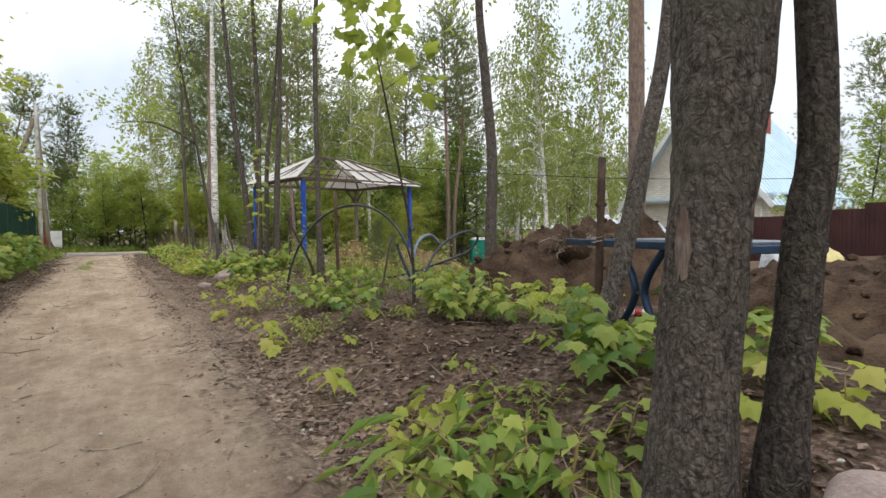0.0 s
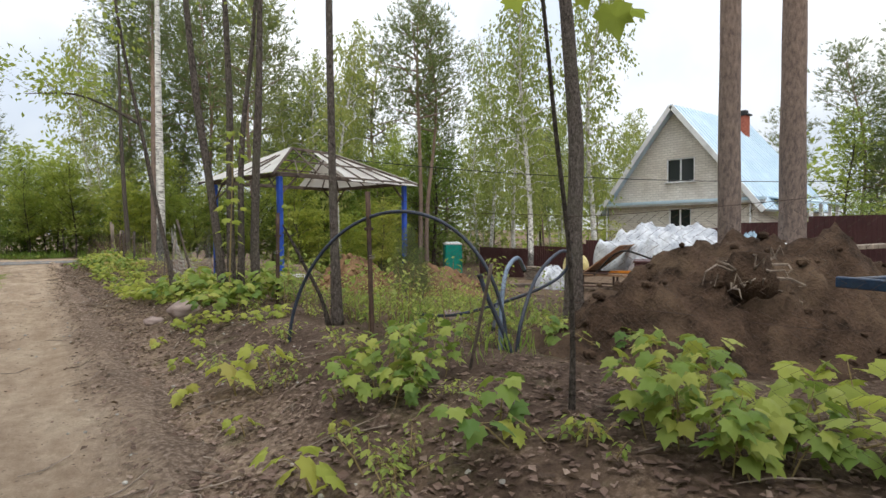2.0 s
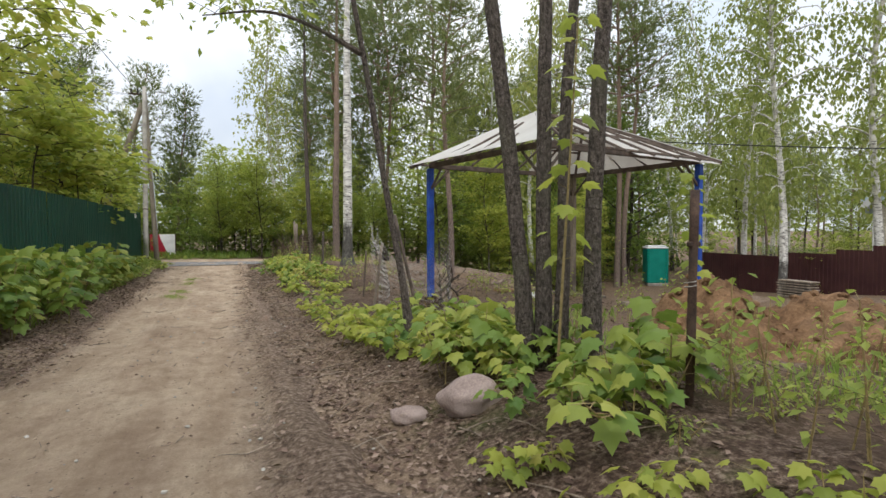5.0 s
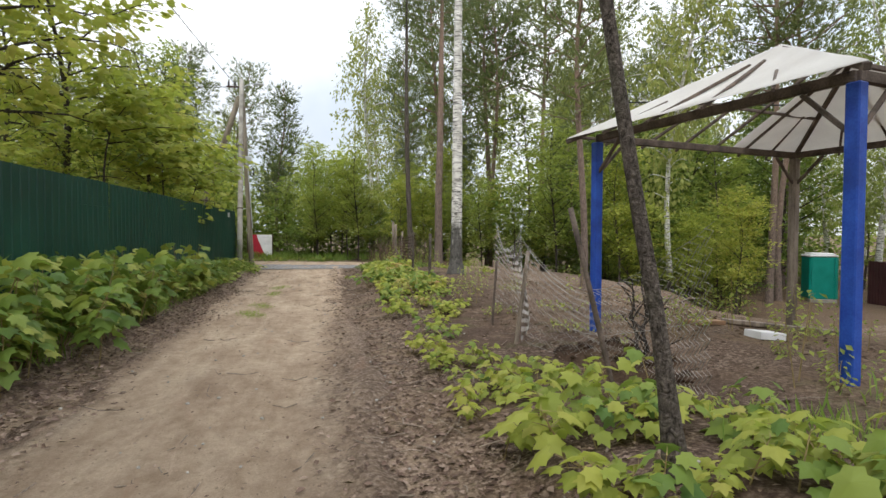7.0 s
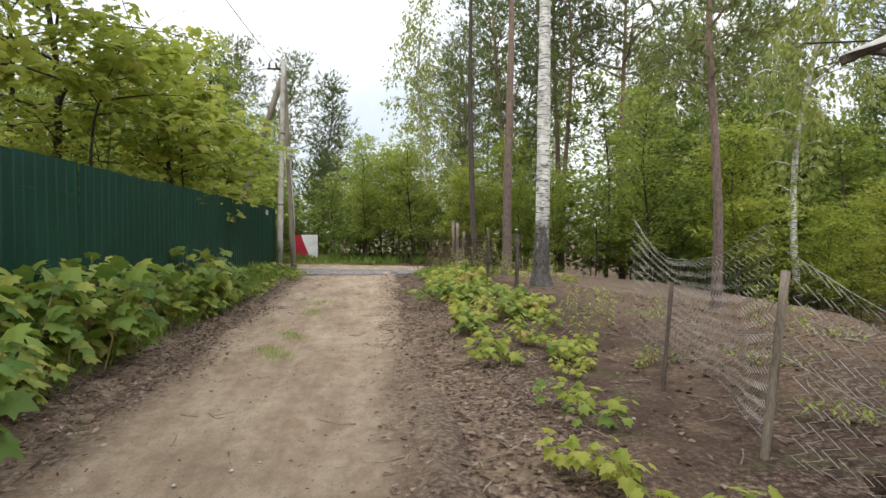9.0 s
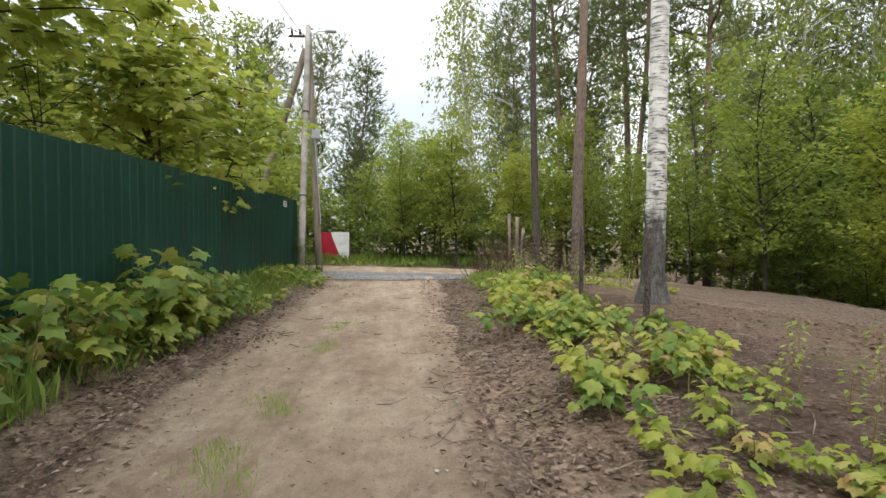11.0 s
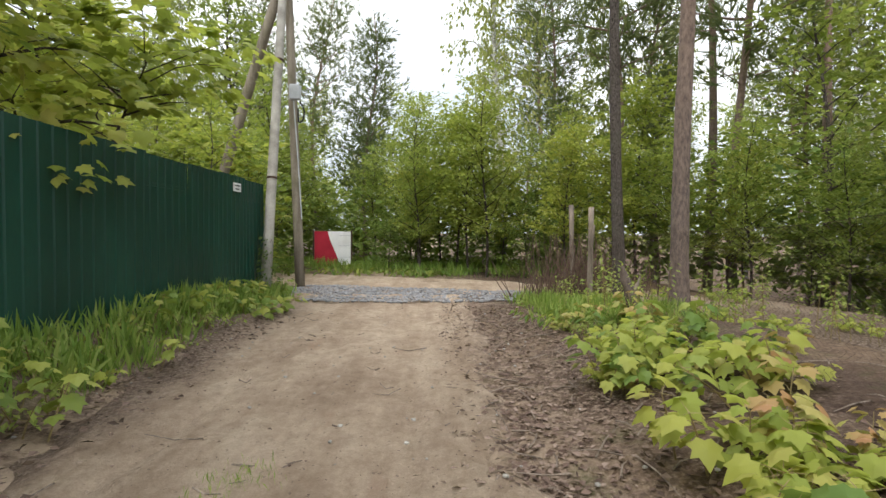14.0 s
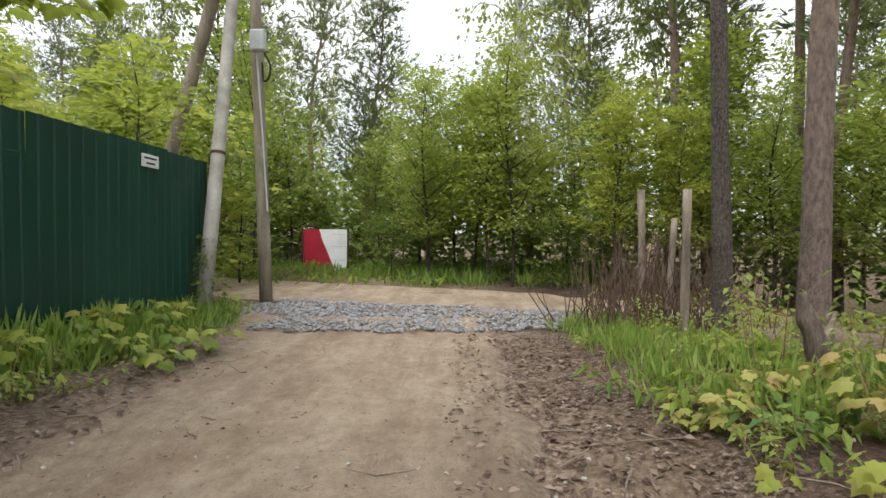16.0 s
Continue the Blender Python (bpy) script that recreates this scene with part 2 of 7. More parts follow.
def road_sand():
    m, n, l, b = nodes_of("packed_sand")
    base = ramp(n, l, noise_at(n, l, 1.3, 9, (1.3, 0.55, 1), "Position", 0.66), [(0.32, (0.39, 0.295, 0.22)), (0.52, (0.53, 0.42, 0.32)), (0.70, (0.64, 0.535, 0.42))])
    streak = ramp(n, l, noise_at(n, l, 1.0, 8, (3.4, 0.13, 1), "Position", 0.7), [(0.36, (0.74, 0.69, 0.64)), (0.62, (1.08, 1.08, 1.08))])
    c = mixed(n, l, 0.4, base, streak, 'MULTIPLY')
    lumps = ramp(n, l, noise_at(n, l, 7.0, 8, (1, .75, 1), "Position", 0.75), [(0.34, (0.70, 0.66, 0.62)), (0.60, (1.08, 1.08, 1.07))])
    c = mixed(n, l, 0.75, c, lumps, 'MULTIPLY')
    damp = ramp(n, l, noise_at(n, l, 0.9, 8, (1.2, 0.45, 1), "Position", 0.7), [(0.55, (0, 0, 0)), (0.70, (1, 1, 1))])
    c = mixed(n, l, maths(n, l, 'MULTIPLY', damp, 0.45), c, (0.27, 0.19, 0.14))
    grit = ramp(n, l, noise_at(n, l, 70.0, 6, None, "Position", 0.75), [(0.3, (0.74, 0.71, 0.68)), (0.7, (1.15, 1.14, 1.12))])
    c = mixed(n, l, 0.7, c, grit, 'MULTIPLY')
    specks = ramp(n, l, noise_at(n, l, 33.0, 3, (1, .7, 1), "Position", 0.5), [(0.66, (0, 0, 0)), (0.70, (1, 1, 1))])
    c = mixed(n, l, maths(n, l, 'MULTIPLY', specks, 0.6), c, (0.13, 0.10, 0.08))
    sep = n.new("ShaderNodeSeparateXYZ")
    l.new(n.new("ShaderNodeNewGeometry").outputs["Position"], sep.inputs[0])
    side = maths(n, l, 'ABSOLUTE', maths(n, l, 'ADD', sep.outputs[0], 0.36))
    side = maths(n, l, 'SUBTRACT', side, maths(n, l, 'MULTIPLY', ramp(n, l, maths(n, l, 'MULTIPLY', sep.outputs[1], 0.025), [(0.48, (0, 0, 0)), (0.60, (1, 1, 1))]), 0.38))
    wander = maths(n, l, 'ADD', maths(n, l, 'MULTIPLY', noise_at(n, l, 0.9, 6, (1, .55, 1), "Position", 0.6), 1.1), maths(n, l, 'MULTIPLY', noise_at(n, l, 11.0, 6, None, "Position", 0.75), 0.9))
    dirt = ramp(n, l, maths(n, l, 'MULTIPLY', maths(n, l, 'ADD', side, wander), 0.4), [(0.74, (0, 0, 0)), (0.92, (1, 1, 1))])
    on_lane = ramp(n, l, maths(n, l, 'MULTIPLY', sep.outputs[1], 0.025), [(0.78, (1, 1, 1)), (0.84, (0, 0, 0))])
    humus = ramp(n, l, noise_at(n, l, 26.0, 6, None, "Position", 0.7), [(0.36, (0.07, 0.048, 0.036)), (0.5, (0.19, 0.135, 0.10)), (0.64, (0.40, 0.31, 0.25))])
    c = mixed(n, l, maths(n, l, 'MULTIPLY', maths(n, l, 'MULTIPLY', dirt, on_lane), 0.9), c, humus)
    rusty = ramp(n, l, noise_at(n, l, 1.7, 7, (1.5, 0.5, 1), "Position", 0.7), [(0.60, (0, 0, 0)), (0.72, (1, 1, 1))])
    c = mixed(n, l, maths(n, l, 'MULTIPLY', rusty, 0.5), c, (0.36, 0.22, 0.15))
    l.new(c, b.inputs["Base Color"])
    b.inputs["Roughness"].default_value = 0.95
    b.inputs["Specular IOR Level"].default_value = 0.1
    bumped(n, l, b, noise_at(n, l, 9.0, 10, (1, 0.7, 1), "Position", 0.8), 1.0, 0.09)
    return m


def brick_white():
    m, n, l, b = nodes_of("pale_brick")
    t = n.new("ShaderNodeTexBrick")
    t.inputs["Color1"].default_value, t.inputs["Color2"].default_value, t.inputs["Mortar"].default_value = (0.78, 0.73, 0.66, 1), (0.68, 0.625, 0.56, 1), (0.48, 0.44, 0.40, 1)
    t.inputs["Scale"].default_value, t.inputs["Mortar Size"].default_value = 1.0, 0.012
    t.inputs["Brick Width"].default_value, t.inputs["Row Height"].default_value = 0.40, 0.15
    mp = n.new("ShaderNodeMapping")
    mp.inputs["Rotation"].default_value = (radians(90), 0, radians(90))
    l.new(n.new("ShaderNodeNewGeometry").outputs["Position"], mp.inputs[0])
    sep, com = n.new("ShaderNodeSeparateXYZ"), n.new("ShaderNodeCombineXYZ")
    l.new(n.new("ShaderNodeNewGeometry").outputs["Position"], sep.inputs[0])
    l.new(maths(n, l, 'ADD', sep.outputs[0], sep.outputs[1]), com.inputs[0])
    l.new(sep.outputs[2], com.inputs[1])
    l.new(com.outputs[0], t.inputs["Vector"])
    dirt = ramp(n, l, noise_at(n, l, 0.8, 6, None, "Position"), [(0.35, (0.8, 0.78, 0.75)), (0.65, (1, 1, 1))])
    l.new(mixed(n, l, 0.8, t.outputs["Color"], dirt, 'MULTIPLY'), b.inputs["Base Color"])
    b.inputs["Roughness"].default_value = 0.9
    bumped(n, l, b, t.outputs["Fac"], -0.4, 0.02)
    return m


def translucent_cloth(name, base):
    n, l = base.node_tree.nodes, base.node_tree.links
    tr = n.new("ShaderNodeBsdfTranslucent")
    tr.inputs[0].default_value = (0.8, 0.78, 0.74, 1)
    ms = n.new("ShaderNodeMixShader")
    ms.inputs[0].default_value = 0.45
    l.new(n["Principled BSDF"].outputs[0], ms.inputs[1])
    l.new(tr.outputs[0], ms.inputs[2])
    l.new(ms.outputs[0], n["Material Output"].inputs[0])
    base.name = name
    return base


M = {
    "soil": ground_soil(), "sand": road_sand(), "birch": bark_birch(), "pine": bark_pine(),
    "bark": bark_grey("grey_bark", (0.045, 0.037, 0.032), (0.19, 0.16, 0.14), (0.12, 0.115, 0.085)),
    "bark_dark": bark_grey("dark_bark", (0.028, 0.023, 0.02), (0.125, 0.105, 0.09), (0.085, 0.075, 0.055)),
    "maple": leafy("maple_leaf", [(0.1, (0.22, 0.285, 0.058)), (0.45, (0.35, 0.41, 0.080)), (0.8, (0.47, 0.48, 0.105)), (1.0, (0.50, 0.45, 0.14))], 0.56),
    # maple green for low plants, their shade put into the darker colour
    "maple_shaded": leafy("shaded_maple_leaf", [(0.1, (0.085, 0.165, 0.036)), (0.5, (0.185, 0.265, 0.052)), (0.85, (0.35, 0.37, 0.078))], 0.4),
    "maple_red": leafy("young_maple_leaf", [(0.15, (0.271, 0.300, 0.063)), (0.5, (0.384, 0.360, 0.105)), (0.95, (0.407, 0.200, 0.105))], 0.35),
    "broad": leafy("broad_leaf", [(0.1, (0.165, 0.235, 0.058)), (0.5, (0.29, 0.365, 0.085)), (0.9, (0.42, 0.46, 0.115))], 0.55),
    # darker copy of broad_leaf; in undergrowth and bushes it carries the wood's inner shade
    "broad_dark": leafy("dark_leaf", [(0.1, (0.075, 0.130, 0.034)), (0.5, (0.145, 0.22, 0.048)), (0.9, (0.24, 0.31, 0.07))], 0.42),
    "birch_leaf": leafy("birch_leaf", [(0.1, (0.192, 0.240, 0.074)), (0.5, (0.305, 0.350, 0.105)), (0.9, (0.429, 0.440, 0.147))], 0.5),
    "needle": leafy("pine_needle", [(0.1, (0.085, 0.115, 0.053)), (0.5, (0.15, 0.19, 0.079)), (0.9, (0.23, 0.255, 0.10))], 0.35),
    "grass": leafy("grass_blade", [(0.1, (0.10, 0.19, 0.035)), (0.5, (0.20, 0.31, 0.06)), (0.9, (0.36, 0.42, 0.12))], 0.4),
    "stalk": surface("reddish_stalk", (0.16, 0.13, 0.05), (0.30, 0.22, 0.10), 20, 90, 0.7, 0, 0),
    "dry_leaf": leafy("dry_leaf", [(0.1, (0.055, 0.034, 0.026)), (0.5, (0.16, 0.105, 0.082)), (0.95, (0.42, 0.325, 0.26))], 0.1, 0.8),
    "red_twig": surface("red_brown_twig", (0.055, 0.034, 0.024), (0.19, 0.125, 0.09), 8, 80, 0.9),
    "twig": surface("dry_twig", (0.08, 0.06, 0.045), (0.30, 0.24, 0.19), 8, 80, 0.9),
    "clod": surface("dark_earth", (0.018, 0.012, 0.008), (0.085, 0.054, 0.036), 4, 38, 0.95, 0, 1.0, 0.07, None, (0.125, 0.085, 0.055), "Position", 0.1),
    "red_earth": surface("reddish_earth", (0.07, 0.038, 0.02), (0.26, 0.155, 0.085), 4, 34, 0.95, 0, 0.9, 0.05, None, (0.16, 0.10, 0.06), "Position", 0.1),
    "gravel": surface("crushed_stone", (0.11, 0.11, 0.115), (0.34, 0.335, 0.34), 12, 90, 0.85, 0, 0.7, 0.02, None, (0.30, 0.25, 0.2), "Position"),
    "granite": surface("pink_granite", (0.18, 0.135, 0.12), (0.37, 0.29, 0.26), 3, 70, 0.85, 0, 0.5, 0.02, None, (0.22, 0.18, 0.16)),
    "fence_green": surface("green_sheet_steel", (0.003, 0.037, 0.024), (0.006, 0.055, 0.036), 1.2, 30, 0.45, 0.0, 0.05, 0.003, (1, 1, .3), (0.004, 0.032, 0.021), "Position", 0.4),
    "fence_brown": surface("brown_sheet_steel", (0.045, 0.014, 0.016), (0.075, 0.028, 0.027), 1.2, 30, 0.5, 0, 0.05, 0.003, None, (0.05, 0.02, 0.018), "Position", 0.4),
    "blue": surface("blue_paint", (0.012, 0.045, 0.30), (0.03, 0.10, 0.46), 5, 60, 0.5, 0, 0.2, 0.004, None, (0.015, 0.04, 0.18)),
    "dark_blue": surface("dark_blue_paint", (0.012, 0.028, 0.06), (0.03, 0.06, 0.115), 6, 70, 0.38, 0.2, 0.15, 0.003, None, (0.06, 0.05, 0.045)),
    "worn_top": surface("worn_slate_blue_board", (0.05, 0.065, 0.085), (0.13, 0.15, 0.18), 4, 60, 0.35, 0, 0.15, 0.003, None, (0.09, 0.08, 0.07)),
    "canvas": translucent_cloth("white_canvas", surface("cloth", (0.62, 0.60, 0.57), (0.80, 0.79, 0.76), 2, 50, 0.8, 0, 0.2, 0.01, None, (0.50, 0.47, 0.43))),
    "old_timber": surface("grey_timber", (0.12, 0.095, 0.075), (0.34, 0.28, 0.22), 5, 60, 0.85, 0, 0.5, 0.01, (2, 2, .25), (0.09, 0.07, 0.06)),
    "dead_wood": surface("torn_wood", (0.05, 0.036, 0.03), (0.20, 0.155, 0.13), 9, 70, 0.9, 0, 0.8, 0.02, (2, 2, .3), (0.07, 0.035, 0.025)),
    "dark_timber": surface("dark_timber", (0.05, 0.04, 0.034), (0.17, 0.13, 0.105), 5, 60, 0.85, 0, 0.5, 0.01),
    "rust": surface("rusty_steel", (0.035, 0.022, 0.017), (0.12, 0.075, 0.055), 9, 90, 0.8, 0.3, 0.5, 0.006, None, (0.05, 0.045, 0.04)),
    "wire": surface("galvanised_wire", (0.22, 0.21, 0.195), (0.42, 0.40, 0.37), 6, 80, 0.6, 0.2, 0.0, 0.01, None, (0.15, 0.09, 0.06), "Position"),
    "pipe": surface("black_blue_pipe", (0.012, 0.015, 0.022), (0.04, 0.05, 0.075), 5, 60, 0.45, 0, 0.1, 0.003),
    "pipe_blue": surface("faded_blue_pipe", (0.10, 0.14, 0.20), (0.24, 0.30, 0.38), 5, 60, 0.5, 0, 0.1, 0.003),
    "teal": surface("teal_plastic", (0.0, 0.20, 0.155), (0.005, 0.27, 0.21), 2, 60, 0.45, 0, 0.1, 0.004),
    "white_paint": surface("white_paint", (0.66, 0.67, 0.68), (0.80, 0.80, 0.80), 2, 50, 0.5, 0, 0.1, 0.004, None, (0.50, 0.49, 0.47)),
    "red_paint": surface("red_paint", (0.30, 0.012, 0.03), (0.42, 0.022, 0.045), 2, 50, 0.45, 0, 0.1, 0.004),
    "concrete": surface("weathered_concrete", (0.24, 0.225, 0.20), (0.44, 0.415, 0.37), 3, 60, 0.9, 0, 0.5, 0.012, None, (0.17, 0.155, 0.13)),
    "pole_wood": surface("grey_pole_wood", (0.15, 0.125, 0.095), (0.33, 0.285, 0.225), 4, 60, 0.9, 0, 0.5, 0.012, (2, 2, .2), (0.14, 0.13, 0.075)),
    "brick": brick_white(),
    "roof_blue": surface("pale_blue_roof_steel", (0.44, 0.57, 0.68), (0.55, 0.68, 0.78), 1.5, 30, 0.35, 0.0, 0.05, 0.004, None, (0.42, 0.56, 0.66), "Position", 0.5),
    "chimney": surface("red_brick", (0.24, 0.06, 0.04), (0.40, 0.13, 0.08), 8, 50, 0.9),
    "plastic": surface("white_plastic_sheet", (0.34, 0.36, 0.40), (0.66, 0.68, 0.71), 5, 22, 0.32, 0, 0.9, 0.06, None, (0.30, 0.33, 0.38), "Object", 0.5),
    "bag_yellow": surface("yellow_sack", (0.48, 0.40, 0.16), (0.66, 0.58, 0.28), 4, 50, 0.6, 0, 0.4, 0.02),
    "bag_blue": surface("pale_blue_sack", (0.22, 0.33, 0.42), (0.38, 0.50, 0.60), 4, 50, 0.5, 0, 0.4, 0.02),
    "orange": surface("orange_paint", (0.60, 0.19, 0.02), (0.75, 0.28, 0.03), 4, 50, 0.5),
    "ply": surface("brown_plywood", (0.22, 0.12, 0.065), (0.36, 0.22, 0.13), 3, 50, 0.7, 0, 0.2, 0.006),
    "cable": surface("black_cable", (0.012, 0.012, 0.012), (0.03, 0.03, 0.03), 5, 60, 0.6),
    "dark": surface("dark_interior", (0.012, 0.011, 0.010), (0.03, 0.028, 0.026), 2, 30, 0.9),
    "meter": surface("grey_plastic", (0.42, 0.44, 0.46), (0.58, 0.60, 0.62), 3, 50, 0.5),
    "bottle": surface("bottle_plastic", (0.55, 0.50, 0.50), (0.78, 0.74, 0.74), 9, 60, 0.25, 0, 0.1, 0.003),
}
g, gn, gl, gb = nodes_of("window_glass")
gb.inputs["Base Color"].default_value = (0.02, 0.025, 0.03, 1)
gb.inputs["Roughness"].default_value = 0.06
M["glass"] = g


# ---- mesh helpers ----
class Shape:
    """Collects vertices and faces of one mesh."""

    def __init__(self):
        self.v, self.f, self.n = [], [], 0

    def add(self, verts, faces):
        self.v.append(np.asarray(verts, dtype=float).reshape(-1, 3))
        self.f.extend([tuple(int(i) + self.n for i in f) for f in faces])
        self.n += len(self.v[-1])
        return self

    def bulk(self, verts, faces):
        self.v.append(verts)
        self.f.extend(map(tuple, (faces + self.n).tolist()))
        self.n += len(verts)
        return self

    def mesh(self, name, material, smooth=True):
        me = bpy.data.meshes.new(name)
        me.from_pydata(np.concatenate(self.v).tolist() if self.v else [], [], self.f)
        me.materials.append(material)
        if smooth:
            me.polygons.foreach_set("use_smooth", [True] * len(me.polygons))
        return me


def part(name, shape, material, parent=None, label="", smooth=False, at=None):
    me = shape if isinstance(shape, bpy.types.Mesh) else shape.mesh(name, material, smooth)
    ob = new(name, me)
    if parent:
        ob.parent = parent
    if at is not None:
        ob.matrix_basis = at
    if label:
        ob["label"] = label
    return ob


def thing(name, at, label, category, group="", kind=""):
    ob = new(name)
    ob.empty_display_size = 0.2
    ob.matrix_basis = at if isinstance(at, Matrix) else Matrix.Translation(at)
    return tagged(ob, label, category, group, kind)


def box(sh, size, at=None, bevel=0.006):
    """A box with chamfered edges, centred, at a pose."""
    bm = bmesh.new()
    bmesh.ops.create_cube(bm, size=1.0)
    for v in bm.verts:
        v.co = Vector((v.co.x * size[0], v.co.y * size[1], v.co.z * size[2]))
    if bevel:
        bmesh.ops.bevel(bm, geom=bm.edges[:], offset=min(bevel, 0.3 * min(size)), segments=1, affect='EDGES')
    m = at if at is not None else Matrix()
    vs = [tuple(m @ v.co) for v in bm.verts]
    fs = [[v.index for v in f.verts] for f in bm.faces]
    bm.verts.index_update()
    sh.add(vs, fs)
    bm.free()
    return sh


def tube(sh, pts, radii, sides=8, cap=True, ring=None):
    """A tube along points, with a radius at each; ring(i, k) may swell it."""
    p = np.asarray(pts, dtype=float)
    n = len(p)
    r = np.full(n, radii) if np.isscalar(radii) else np.asarray(radii, dtype=float)
    tan = np.gradient(p, axis=0)
    tan /= np.linalg.norm(tan, axis=1)[:, None] + 1e-9
    ref = np.array([1.0, 0, 0]) if abs(tan[0][0]) < 0.8 else np.array([0, 1.0, 0])
    a = np.cross(tan[0], ref)
    vs = []
    ang = np.arange(sides) * 2 * math.pi / sides
    for i in range(n):
        a = a - tan[i] * a.dot(tan[i])
        a /= np.linalg.norm(a)
        b = np.cross(tan[i], a)
        rr = r[i] if ring is None else r[i] * np.array([ring(i, k) for k in range(sides)])
        vs.append(p[i] + (np.cos(ang) * rr)[:, None] * a + (np.sin(ang) * rr)[:, None] * b)
    fs = [(i * sides + k, i * sides + (k + 1) % sides, (i + 1) * sides + (k + 1) % sides, (i + 1) * sides + k) for i in range(n - 1) for k in range(sides)]
    if cap:
        fs.append(tuple(range(sides))[::-1])
        fs.append(tuple((n - 1) * sides + k for k in range(sides)))
    return sh.add(np.concatenate(vs), fs)


def smooth_path(pts, per=6):
    """A curve through points (Catmull-Rom)."""
    p = [Vector(q) for q in pts]
    p = [p[0] * 2 - p[1]] + p + [p[-1] * 2 - p[-2]]
    out = []
    for i in range(1, len(p) - 2):
        for k in range(per):
            t = k / per
            out.append(0.5 * ((2 * p[i]) + (p[i + 1] - p[i - 1]) * t + (2 * p[i - 1] - 5 * p[i] + 4 * p[i + 1] - p[i + 2]) * t * t + (3 * p[i] - p[i - 1] - 3 * p[i + 1] + p[i + 2]) * t ** 3))
    out.append(p[-2])
    return [tuple(q) for q in out]


def ss(a, b, x):
    t = min(1.0, max(0.0, (x - a) / (b - a)))
    return t * t * (3 - 2 * t)


# leaf shapes: base at the origin, tip along +y
def maple_leaf():
    half = [(0.0, -0.02), (0.22, -0.13), (0.36, 0.02), (0.58, 0.12), (0.43, 0.33), (0.53, 0.60), (0.27, 0.57), (0.13, 0.80), (0.0, 1.0)]
    out = half + [(-x, y) for x, y in half[-2:0:-1]]
    v = [(0, 0.34, 0.04)] + [(x, y, -0.28 * x * x - 0.22 * y * y) for x, y in out]
    k = len(out)
    return np.array(v), np.array([(0, 1 + i, 1 + (i + 1) % k) for i in range(k)])


MAPLE = maple_leaf()
OVAL = (np.array([(0, 0, 0), (0.30, 0.5, 0.07), (0, 1, -0.08), (-0.30, 0.5, 0.07)]), np.array([(0, 1, 2), (0, 2, 3)]))
LANCE = (np.array([(0, 0, 0), (0.16, 0.45, 0.05), (0, 1, -0.15), (-0.16, 0.45, 0.05)]), np.array([(0, 1, 2), (0, 2, 3)]))
BLADE = (np.array([(-0.014, 0, 0), (0.014, 0, 0), (0.010, 0.6, 0.06), (0, 1, 0.26)]), np.array([(0, 1, 2), (0, 2, 3)]))


def needle_tuft():
    v, f = [], []
    for k in range(5):
        a = k * 2.4
        tilt = 0.35 + 0.1 * (k % 4)
        d = np.array([math.cos(a) * tilt, 1.0 - 0.25 * (k % 3), math.sin(a) * tilt])
        side = np.array([-math.sin(a), 0, math.cos(a)]) * 0.07
        v += [-side, side, d]
        f.append((3 * k, 3 * k + 1, 3 * k + 2))
    return np.array(v), np.array(f)


TUFT = needle_tuft()


def scatter(sh, leaf, pos, fwd, size, rng, up=(0, 0, 1), jitter=0.5):
    """Leaves at positions, tip along fwd, faces roughly up."""
    v, f = leaf
    n = len(pos)
    y = fwd / (np.linalg.norm(fwd, axis=1)[:, None] + 1e-9)
    u = np.array(up) + rng.normal(0, jitter, (n, 3))
    x = np.cross(y, u)
    x /= np.linalg.norm(x, axis=1)[:, None] + 1e-9
    z = np.cross(x, y)
    s = np.asarray(size).reshape(-1, 1, 1)
    w = pos[:, None, :] + s * (v[None, :, 0, None] * x[:, None, :] + v[None, :, 1, None] * y[:, None, :] + v[None, :, 2, None] * z[:, None, :])
    k = len(v)
    faces = (f[None, :, :] + (np.arange(n) * k)[:, None, None]).reshape(-1, f.shape[1])
    return sh.bulk(w.reshape(-1, 3), faces)


# ---- ground ----
CROSS = [(-40, 47), (-14, 41.2), (-3.0, 37.4), (2.2, 35.4), (5.9, 32.0), (7.9, 27.8), (10.3, 24.3), (14.5, 22.3), (21, 24.5)]


def cross_dist(x, y):
    best = 99.0
    for (ax, ay), (bx, by) in zip(CROSS, CROSS[1:]):
        t = max(0.0, min(1.0, ((x - ax) * (bx - ax) + (y - ay) * (by - ay)) / ((bx - ax) ** 2 + (by - ay) ** 2)))
        best = min(best, math.hypot(x - ax - t * (bx - ax), y - ay - t * (by - ay)))
    return best


def mound(x, y, cx, cy, rx, ry, turn, h):
    c, s = math.cos(turn), math.sin(turn)
    u, v = ((x - cx) * c + (y - cy) * s) / rx, (-(x - cx) * s + (y - cy) * c) / ry
    d = u * u + v * v
    return h * math.exp(-d * 1.6) if d < 5 else 0.0


